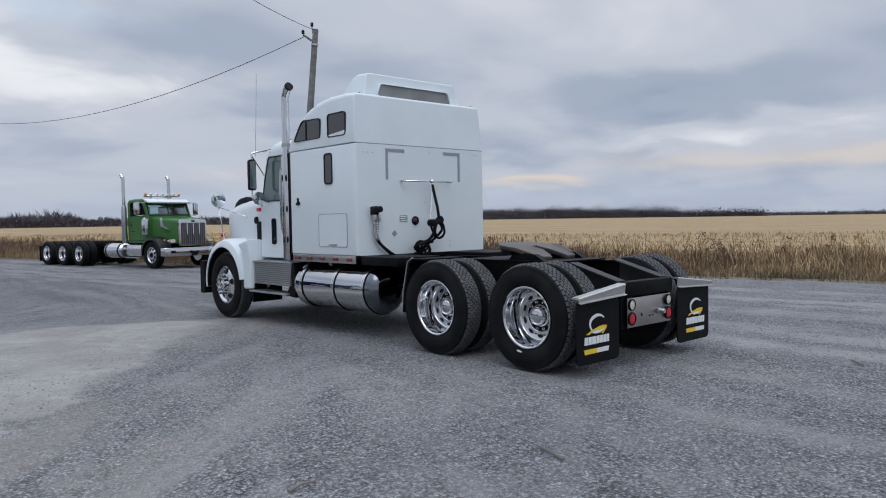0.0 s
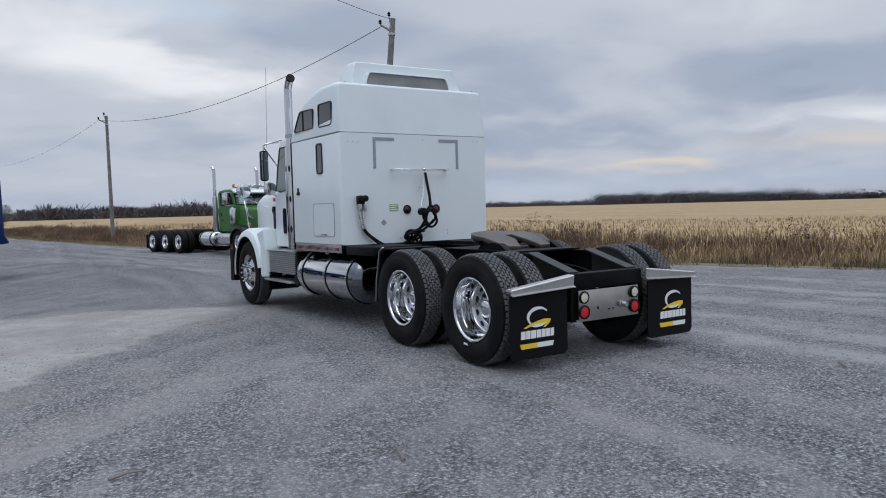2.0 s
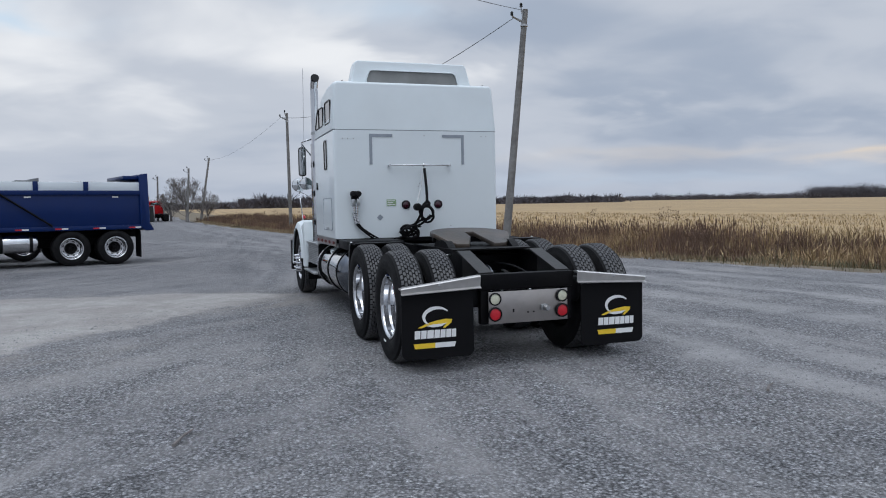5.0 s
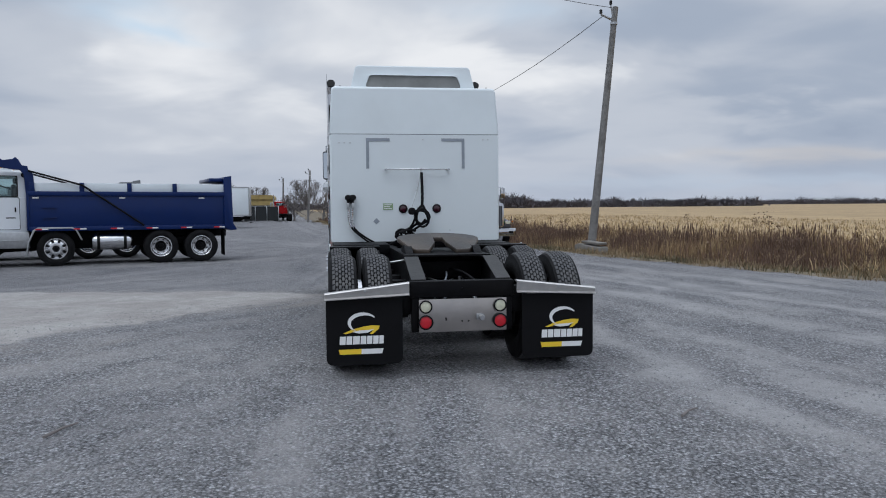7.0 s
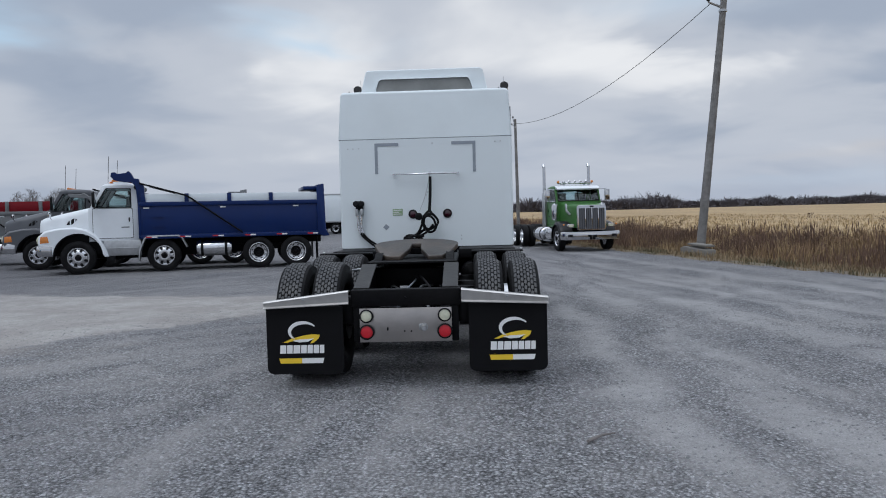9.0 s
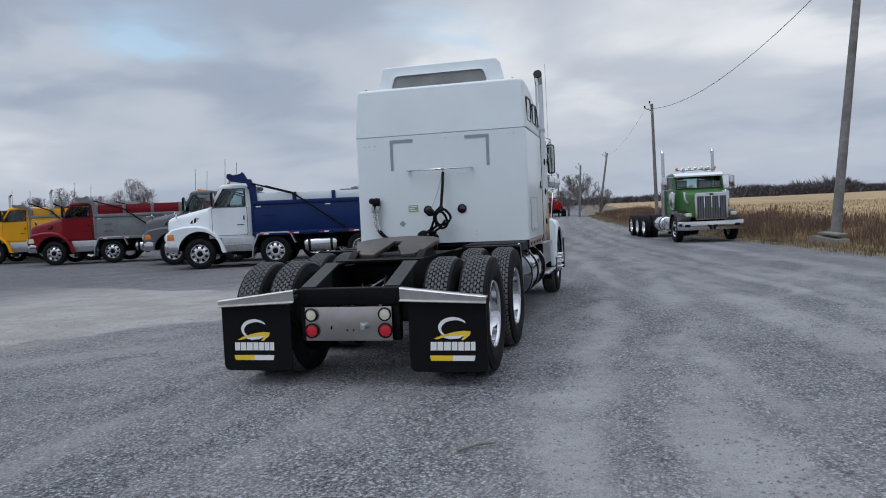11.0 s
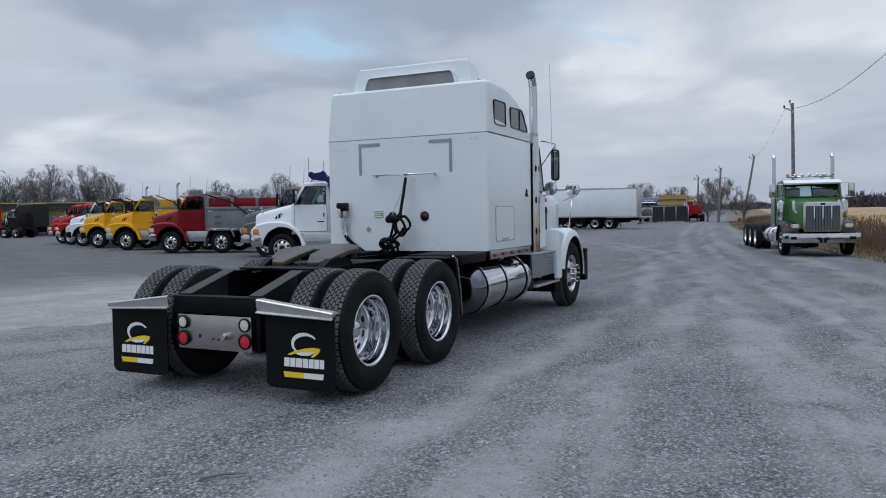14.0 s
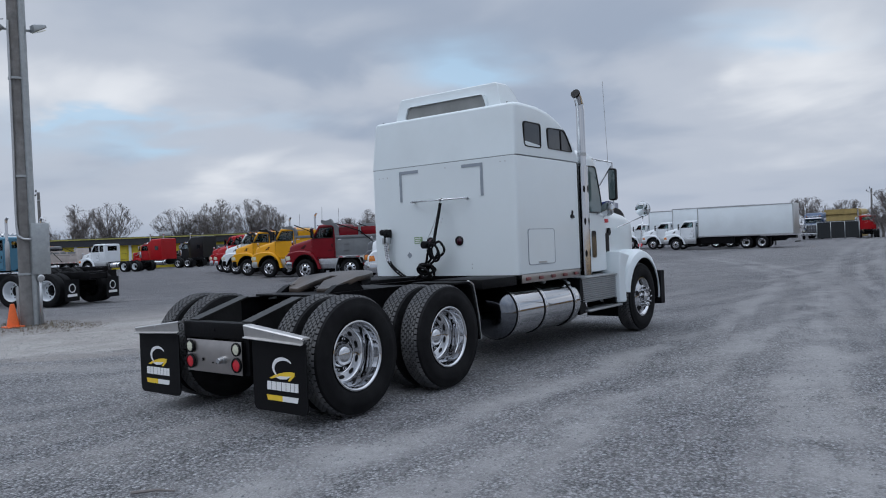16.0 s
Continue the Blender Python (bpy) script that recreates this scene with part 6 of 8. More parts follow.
        # mirrors
        mh = part("mirror", prism(bmesh.new(), [(x, z) for x, z in rrect(s * 1.225 - 0.062, s * 1.225 + 0.062, 2.06, 2.54, 0.04)], "y", 6.175, 6.235, 0.006), PLASTIC, T, "tall black-backed door mirror")
        part("mirror_glass", prism(bmesh.new(), [(x, z) for x, z in rrect(s * 1.225 - 0.052, s * 1.225 + 0.052, 2.08, 2.52, 0.03)], "y", 6.167, 6.174), MIRROR, mh)
        arm = bmesh.new()
        frame_ = [(s * 0.98, 6.16, 2.68), (s * 1.12, 6.17, 2.66), (s * 1.215, 6.20, 2.63), (s * 1.225, 6.205, 2.56), (s * 1.225, 6.21, 2.02), (s * 1.21, 6.20, 1.93), (s * 0.97, 6.30, 1.80)]
        tube(arm, smooth_path(frame_, 4), 0.013, 8)
        rod(arm, (s * 0.985, 6.25, 2.30), (s * 1.225, 6.205, 2.60), 0.010)
        rod(arm, (s * 0.985, 6.02, 2.70), (s * 1.215, 6.20, 2.63), 0.010)
        rod(arm, (s * 1.19, 6.06, 1.93), (s * 0.98, 6.10, 1.86), 0.009)
        part("mirror_bracket", arm, CHROME, mh)
        part("spot_mirror", lathe(bmesh.new(), [(0.10, 0.0), (0.105, 0.02), (0.07, 0.05), (0.005, 0.06)], 22, "y", (s * 1.19, 6.05, 1.93)), CHROME, mh)
        part("spot_glass", lathe(bmesh.new(), [(0.097, -0.002), (0.06, -0.012), (0.004, -0.016)], 22, "y", (s * 1.19, 6.05, 1.93)), MIRROR, mh)
        an = bmesh.new()
        rod(an, (s * 1.20, 6.12, 2.58), (s * 1.20, 6.03, 3.82), 0.0038, 6)
        part("antenna", an, DULL, T, "thin grey whip antenna")
        # fenders with fender mirrors
        def front_fender():
            return arch_fender(0.60, 1.215, 7.33, 0.56, 0.635, 0.745, -8, 172, 20, 0.03, 0.12)
        part("front_fender", front_fender() if s > 0 else mirrored(front_fender()), WHITE_F, T, "rounded white front fender")
        part("fender_skirt", prism(bmesh.new(), [(6.60, 1.0), (6.64, 0.52), (6.58, 0.50), (6.36, 0.52), (6.37, 0.98), (6.44, 1.30), (6.80, 1.22)], "x", *sorted((s * 0.86, s * 1.20)), 0.03), WHITE_F, T)
        part("front_flap", cube(*sorted((s * 0.80, s * 1.22)), 8.0, 8.16, 0.36, 0.92), FLAP, T, "black bumper end ahead of the wheel")
        part("fender_liner", arch_fender(0.56, 1.19, 7.33, 0.56, 0.60, 0.632, -8, 172, 16, 0.0, 0.01) if s > 0 else mirrored(arch_fender(0.56, 1.19, 7.33, 0.56, 0.60, 0.632, -8, 172, 16, 0.0, 0.01)), PLASTIC, T)
        fm = bmesh.new()
        lathe(fm, [(0.125, 0.0), (0.13, 0.02), (0.09, 0.07), (0.005, 0.09)], 24, "y", (s * 1.10, 7.62, 1.96))
        fmo = part("fender_mirror", fm, CHROME, T, "round chrome fender mirror on a stalk")
        part("mirror_glass", lathe(bmesh.new(), [(0.122, -0.002), (0.08, -0.016), (0.004, -0.022)], 24, "y", (s * 1.10, 7.62, 1.96)), MIRROR, fmo)
        sk = bmesh.new()
        rod(sk, (s * 1.05, 7.55, 1.28), (s * 1.10, 7.64, 1.86), 0.010)
        rod(sk, (s * 0.80, 7.0, 1.62), (s * 1.10, 7.64, 1.84), 0.008)
        part("mirror_stalk", sk, CHROME, fmo)
        part("fender_lamp", lathe(bmesh.new(), [(0.02, 0), (0.032, 0.02), (0.032, 0.06), (0.02, 0.08)], 14, "y", (s * 1.02, 7.62, 1.36)), REDLENS, T)
        # headlamp pods
        part("headlamp", cube(*sorted((s * 0.74, s * 1.0)), 8.165, 8.30, 0.96, 1.14, 0.03), CHROME, T)
    # hood
    hood = bmesh.new()
    rings = []
    for y, x, z0, z1, r in ((6.43, 0.92, 1.0, 2.0, 0.18), (6.7, 0.89, 0.98, 1.98, 0.18), (7.2, 0.84, 0.95, 1.94, 0.17), (7.7, 0.78, 0.92, 1.89, 0.16), (7.98, 0.74, 0.90, 1.83, 0.15), (8.07, 0.69, 0.92, 1.76, 0.13)):
        rings.append(section(y, x, z0, z1, r, 0.04, 5))
    loft(hood, rings)
    part("hood", hood, WHITE, T, "long white tapering hood")
    part("hood_intake", prism(bmesh.new(), [(7.20, 1.90), (8.00, 1.78), (8.03, 1.82), (7.96, 1.92), (7.82, 1.99), (7.60, 2.02), (7.20, 1.99)], "x", -0.62, 0.62, 0.02), PLASTIC, T)
    part("grille", cube(-0.52, 0.52, 8.06, 8.14, 0.80, 1.72, 0.02), CHROME, T)
    part("bumper", prism(bmesh.new(), [(-1.2, 0.36), (1.2, 0.36), (1.2, 0.76), (-1.2, 0.76)], "y", 8.15, 8.22, 0.02), CHROME, T)
    part("windscreen", prism(bmesh.new(), [(6.30, 2.42), (6.31, 2.44), (6.52, 1.95), (6.50, 1.92)], "x", -0.82, 0.82), GLASSC, T)
    # the sprung body sits a little low on its wheels
    for c in T.children:
        if not c.name.startswith(("wheel", "drive_axle", "front_axle", "tyre_sticker")):
            c.location.z -= 0.03
    return T


main_tractor()

# ---------------------------------------------------------------- the other trucks in the yard
# local axes: origin under the front axle, y forward


def chassis(T, y_back, z=0.80, front=1.15):
    both("frame_rail", lambda: cube(0.36, 0.43, y_back, front, z, z + 0.25, 0.008), FRAME, T)
    # one rough block for gearbox and shafts, added to keep the underside dark
    part("underbody_block", prism(bmesh.new(), [(y_back + 0.9, 0.62), (y_back * 0.5, 0.50), (-1.0, 0.42), (front - 0.6, 0.50), (front - 0.5, 0.95), (y_back + 0.5, 0.95)], "x", -0.34, 0.34, 0.03), FRAME, T, "dark block for gearbox and shafts, added to shade the underside")
    for y in (y_back + 0.06, y_back * 0.75, y_back * 0.5, -0.6):
        part("cross_member", cube(-0.36, 0.36, y - 0.05, y + 0.05, z + 0.04, z + 0.2), FRAME, T)


def axle_set(T, rears, rim_front=None, rim_rear=None, singles=(), big=1.0):
    for s in (1, -1):
        wheel(T, s * 1.02, 0, s, False, False, rim_front, 0.53, big)
    part("front_axle", rod(bmesh.new(), (-0.95, 0, 0.53), (0.95, 0, 0.53), 0.06), FRAME, T)
    for y in rears:
        for s in (1, -1):
            if y in singles:
                wheel(T, s * 1.02, y, s, False, False, rim_front, 0.53, big)
            else:
                wheel(T, s * 1.085, y, s, True, False, rim_rear)
                inner_wheel(T, s * 0.755, y, s)
        part("rear_axle", rod(bmesh.new(), (-0.8, y, 0.53), (0.8, y, 0.53), 0.08), FRAME, T)


def windscreen(T, y0, z0, y1, z1, w0, w1):
    """A raked screen in two see-through halves with a black surround, from the cowl to the roof."""
    d = Vector((0, y1 - y0, z1 - z0)).normalized()
    n = Vector((0, d.z, -d.y))

    def corner(x, t, out=0.0):
        return Vector((x * (w0 + (w1 - w0) * t), y0 + (y1 - y0) * t, z0 + (z1 - z0) * t)) + n * out
    fr = bmesh.new()
    for a, b in (((-1, 0), (1, 0)), ((1, 0), (1, 1)), ((1, 1), (-1, 1)), ((-1, 1), (-1, 0)), ((0, 0), (0, 1))):
        rod(fr, corner(*a), corner(*b), 0.022, 6)
    part("windscreen_frame", fr, PLASTIC, T)
    for a, b in ((-1, 0), (0, 1)):
        pts = [corner(a, 0), corner(b, 0), corner(b, 1), corner(a, 1)]
        part("windscreen", loft(bmesh.new(), [[p - n * 0.004 for p in pts], [p + n * 0.004 for p in pts]], True, False), CLEAR, T)
    for s in (-0.5, 0.5):
        w = rod(bmesh.new(), corner(s, 0.02, 0.03), corner(s + 0.42, 0.22, 0.03), 0.008, 5)
        part("wiper", w, PLASTIC, T)


def cab_body(T, paint_, y_front=-0.40, y_back=-1.78, roof=2.82, w=1.0, floor=1.02, cowl=2.06, rake=0.36, extended=False, skirt=True):
    """A hollow cab: lower shell, pillars, roof, glazing, seats and dashboard."""
    yr, sill, head = y_front - rake, cowl - 0.02, roof - 0.15
    low = [[(px, y, pz) for px, pz in rrect(-x, x, floor, cowl, 0.03, 3, 0.03)] for y, x in ((y_back, w - 0.03), (y_back + 0.04, w), (y_front, w), (y_front + 0.08, w - 0.01), (y_front + 0.10, w - 0.05))]
    part("cab", loft(bmesh.new(), low), paint_, T)
    top = [[(px, y, pz) for px, pz in rrect(-x, x, head, z1, r, 4, 0.02)] for y, x, z1, r in ((y_back, w - 0.06, roof - 0.06, 0.06), (y_back + 0.06, w - 0.02, roof - 0.01, 0.11), (y_back + 0.4, w - 0.015, roof + 0.02, 0.12), (yr - 0.20, w - 0.02, roof + 0.015, 0.10), (yr - 0.02, w - 0.025, roof - 0.01, 0.08), (yr + 0.04, w - 0.04, roof - 0.06, 0.05), (yr + 0.06, w - 0.06, head + 0.03, 0.02))]
    part("roof", loft(bmesh.new(), top), paint_, T)
    yb = y_back + (0.78 if extended else 0.20)
    def rect(x, z0, z1, y):
        return [(-x, y, z0), (x, y, z0), (x, y, z1), (-x, y, z1)]
    o, i = (w - 0.02, cowl - 0.02, head + 0.02), (0.62, cowl + 0.08, head - 0.06)
    ya, yc = y_back + 0.005, y_back + 0.06
    rw = part("rear_wall", loft(bmesh.new(), [rect(*o, ya), rect(*o, yc), rect(*i, yc), rect(*i, ya), rect(*o, ya)], False, False), paint_, T)
    part("rear_window", cube(-0.63, 0.63, y_back + 0.026, y_back + 0.034, cowl + 0.07, head - 0.05), CLEAR, rw, "clear rear cab window")
    windscreen(T, y_front + 0.05, cowl + 0.02, yr + 0.04, head + 0.01, w - 0.09, w - 0.14)
    for k in (-0.45, 0.45):
        st = part("seat", cube(k - 0.25, k + 0.25, y_back + 0.25, y_back + 0.40, cowl - 0.3, cowl + 0.38, 0.05), GREYP, T)
        part("headrest", cube(k - 0.13, k + 0.13, y_back + 0.27, y_back + 0.36, cowl + 0.40, cowl + 0.56, 0.04), GREYP, st)
    part("dashboard", cube(-w + 0.1, w - 0.1, y_front - 0.25, y_front, cowl - 0.1, cowl + 0.05, 0.04), PLASTIC, T)
    part("steering_wheel", lathe(bmesh.new(), [(0.20, -0.012), (0.22, 0.0), (0.20, 0.012), (0.19, 0)], 20, "y", (-0.45, y_front - 0.40, cowl + 0.05), True), PLASTIC, T)
    for s in (1, -1):
        part("front_pillar", prism(bmesh.new(), [(y_front + 0.06, cowl - 0.01), (y_front - 0.06, cowl - 0.01), (yr - 0.08, head + 0.02), (yr + 0.04, head + 0.02)], "x", *sorted((s * (w - 0.10), s * (w - 0.015))), 0.012), paint_, T)
        part("rear_pillar", cube(*sorted((s * (w - 0.07), s * (w - 0.012))), y_back + 0.03, y_back + 0.20, cowl - 0.01, head + 0.02), paint_, T)
        if extended:
            part("middle_pillar", cube(*sorted((s * (w - 0.07), s * (w - 0.012))), yb - 0.10, yb, cowl - 0.01, head + 0.02), paint_, T)
            window(T, [(y_back + 0.22, sill + 0.06), (yb - 0.12, sill + 0.06), (yb - 0.12, head - 0.02), (y_back + 0.22, head - 0.02)], "x", s * (w - 0.02), s * 0.012, 0.03, CLEAR, "rear cab window")
        window(T, [(yb + 0.03, sill + 0.05), (y_front - 0.10, sill + 0.05), (yr - 0.10, head - 0.01), (yb + 0.03, head - 0.01)], "x", s * (w - 0.02), s * 0.012, 0.035, CLEAR, "cab door window")
        d = prism(bmesh.new(), pane([(yb - 0.02, floor + 0.10), (y_front - 0.04, floor + 0.10), (y_front - 0.04, sill), (yb - 0.02, sill)], 0), "x", s * (w - 0.01), s * (w + 0.008))
        dr = part("door", d, paint_, T)
        part("door_gap", prism(bmesh.new(), pane([(yb - 0.035, floor + 0.085), (y_front - 0.025, floor + 0.085), (y_front - 0.025, sill + 0.012), (yb - 0.035, sill + 0.012)], 0), "x", s * (w - 0.012), s * (w + 0.0025)), PLASTIC, dr)
        part("door_handle", cube(*sorted((s * (w + 0.008), s * (w + 0.03))), yb + 0.06, yb + 0.10, sill - 0.42, sill - 0.28, 0.006), PLASTIC, dr)
        part("door_badge", cube(*sorted((s * (w + 0.008), s * (w + 0.012))), yb + 0.08, yb + 0.32, sill - 0.60, sill - 0.57), PLASTIC, dr)
        if skirt:
            part("side_skirt", prism(bmesh.new(), [(y_back - 0.05, 0.56), (y_front - 0.40, 0.56), (y_front - 0.32, 1.04), (y_back - 0.05, 1.04)], "x", *sorted((s * 0.72, s * 1.02)), 0.012), DULL, T, "grey metal step box")
            part("step", cube(*sorted((s * 0.98, s * 1.06)), y_back + 0.05, y_front - 0.42, 0.78, 0.81, 0.006), DULL, T)
            part("lower_step", cube(*sorted((s * 0.80, s * 1.02)), y_front - 0.62, y_front - 0.40, 0.34, 0.56, 0.01), PLASTIC, T)


def mirror_pair(T, y, z, x=1.30, mat=PLASTIC):
    for s in (1, -1):
        m = part("mirror", cube(s * x - 0.105, s * x + 0.105, y - 0.05, y + 0.04, z - 0.25, z + 0.22, 0.02), mat, T)
        part("mirror_glass", cube(s * x - 0.075, s * x + 0.075, y - 0.058, y - 0.052, z - 0.22, z + 0.19), MIRROR, m)
        a = bmesh.new()
        rod(a, (s * 0.96, y + 0.02, z + 0.22), (s * x, y, z + 0.25), 0.014, 6)
        rod(a, (s * 0.96, y + 0.02, z - 0.26), (s * x, y, z - 0.28), 0.014, 6)
        rod(a, (s * x, y, z + 0.25), (s * x, y, z - 0.28), 0.012, 6)
        part("mirror_arm", a, mat if mat is not PLASTIC else PLASTIC, m)


def stack(T, x, y, z0, z1, r=0.07):
    st = tube(bmesh.new(), smooth_path([(x, y, z0), (x, y, z1 - 0.35), (x, y - 0.03, z1 - 0.12), (x, y - 0.12, z1)], 5), r, 14)
    s = part("exhaust_pipe", st, CHROME, T, "chrome exhaust stack")
    part("stack_shield", lathe(bmesh.new(), [(r * 1.2, z0), (r * 1.6, z0 + 0.05), (r * 1.6, z0 + (z1 - z0) * 0.5), (r * 1.1, z0 + (z1 - z0) * 0.55)], 16, "z", (x, y, 0)), DULL, s)


def bulged(outline, z0, z1):
    """A plan outline drawn up from z0 to z1, fuller at mid height so that it catches both sky and ground."""
    rings = []
    for t, k in ((0.0, 0.955), (0.08, 0.975), (0.3, 0.995), (0.5, 1.0), (0.7, 0.995), (0.92, 0.975), (1.0, 0.955)):
        rings.append([(x * (0.5 + 0.5 * k), y * k, z0 + (z1 - z0) * t) for x, y in outline])
    return loft(bmesh.new(), rings)


def moulded_fender(nose):
    """Flared fender, flush with the hood side, with an open wheel arch; right-hand side."""
    outer = [(nose - 0.06, 0.84), (nose + 0.0, 1.02), (nose - 0.03, 1.22), (nose - 0.20, 1.38), (0.50, 1.47), (0.10, 1.48), (-0.24, 1.41), (-0.54, 1.21), (-0.75, 0.90), (-0.87, 0.54), (-0.77, 0.54)]
    arch = [(0.72 * math.cos(radians(a)), 0.57 + 0.72 * math.sin(radians(a))) for a in range(176, 5, -10)] + [(0.74, 0.84)]
    rings = []
    for x, k in ((0.62, 1.0), (1.05, 1.0), (1.10, 0.99), (1.135, 0.965), (1.15, 0.93)):
        rings.append([(x, y * k, 0.70 + (z - 0.70) * k) for y, z in outer[:-1]] + [(x, *outer[-1])] + [(x, y, z) for y, z in arch])
    return loft(bmesh.new(), rings)


def aero_front(T, paint_, nose=1.14, hood_front=1.76, cowl=2.08, bumper=CHROME, fender=None, lamp=AMBER):
    """Sloping hood with moulded fenders, as on vocational trucks."""
    rings = []
    rise = cowl - hood_front
    for y, x, top, r in ((nose + 0.03, 0.56, hood_front - 0.16, 0.08), (nose, 0.66, hood_front - 0.05, 0.14), (nose - 0.12, 0.74, hood_front + 0.02, 0.18), (0.55, 0.82, hood_front + rise * 0.42, 0.20), (0.05, 0.92, hood_front + rise * 0.76, 0.20), (-0.40, 0.985, cowl + 0.02, 0.14), (-0.44, 0.985, cowl, 0.12)):
        ring = rrect(-x, x, 1.34, top, r, 5, 0.02)
        rings.append([(px * (1 - 0.14 * max(0, pz - 1.3) / 0.7), y, pz) for px, pz in ring])
    hood = part("hood", loft(bmesh.new(), rings), paint_, T)
    f = fender or paint_
    for s in (1, -1):
        part("fender", moulded_fender(nose) if s > 0 else mirrored(moulded_fender(nose)), f, T)
        mk2 = lambda: arch_fender(0.50, 1.12, 0.0, 0.57, 0.69, 0.718, 6, 176, 14, 0, 0.005)
        part("fender_liner", mk2() if s > 0 else mirrored(mk2()), PLASTIC, T, "black wheel arch liner")
        part("headlamp", prism(bmesh.new(), [(nose - 0.22, 1.02), (nose + 0.01, 1.00), (nose + 0.03, 1.12), (nose - 0.03, 1.24), (nose - 0.20, 1.22)], "x", *sorted((s * 0.68, s * 1.10)), 0.02), CLEARLENS, T)
        part("turn_lamp", prism(bmesh.new(), [(nose - 0.34, 1.02), (nose - 0.08, 1.00), (nose - 0.10, 1.21), (nose - 0.30, 1.22)], "x", *sorted((s * 1.00, s * 1.157)), 0.012), lamp, T)
        # dark air inlet in the hood side with two bright ribs
        xi = 0.80
        v = part("hood_vent", prism(bmesh.new(), [(0.36, 1.56), (-0.02, 1.58), (0.02, 1.72), (0.14, 1.76), (0.30, 1.66)], "x", *sorted((s * 0.6, s * (xi + 0.045))), 0.012), PLASTIC, T)
        for k in (0.10, 0.22):
            part("vent_rib", prism(bmesh.new(), [(k, 1.57), (k + 0.035, 1.57), (k + 0.025, 1.73), (k - 0.01, 1.73)], "x", *sorted((s * 0.8, s * (xi + 0.055)))), paint_, v)
        part("hood_mirror", lathe(bmesh.new(), [(0.02, -0.05), (0.10, -0.01), (0.10, 0.0), (0.02, 0.05)], 16, "y", (s * 0.86, nose - 0.32, hood_front + 0.13)), CHROME, T, "round chrome hood mirror")
        part("mirror_stalk", rod(bmesh.new(), (s * 0.80, nose - 0.36, hood_front - 0.02), (s * 0.86, nose - 0.32, hood_front + 0.08), 0.010, 6), PLASTIC, T)
    g = part("grille", prism(bmesh.new(), rrect(-0.52, 0.52, 1.00, hood_front - 0.20, 0.07), "y", nose - 0.01, nose + 0.045, 0.010), bumper, T, "bright grille surround")
    part("grille_mesh", prism(bmesh.new(), rrect(-0.45, 0.45, 1.05, hood_front - 0.25, 0.05), "y", nose + 0.03, nose + 0.049), PLASTIC, g)
    for k in range(6):
        z = 1.10 + k * (hood_front - 1.40) / 5
        part("grille_bar", cube(-0.45, 0.45, nose + 0.045, nose + 0.058, z - 0.012, z + 0.012, 0.003), bumper, g)
    b = bulged([(-1.16, nose - 0.40), (-1.18, nose - 0.12), (-1.02, nose + 0.06), (-0.7, nose + 0.13), (0.7, nose + 0.13), (1.02, nose + 0.06), (1.18, nose - 0.12), (1.16, nose - 0.40), (1.02, nose - 0.40), (1.0, nose - 0.12), (-1.0, nose - 0.12), (-1.02, nose - 0.40)], 0.60, 0.95)
    bp = part("bumper", b, bumper, T)
    part("bumper_core", cube(-0.6, 0.6, nose - 0.5, nose + 0.0, 0.66, 0.98), FRAME, T)
    part("inner_well", prism(bmesh.new(), [(-0.80, 0.60), (nose - 0.02, 0.62), (nose + 0.01, 1.33), (-0.44, 1.36), (-0.80, 1.10)], "x", -0.60, 0.60), PLASTIC, T, "black inner wheel well")


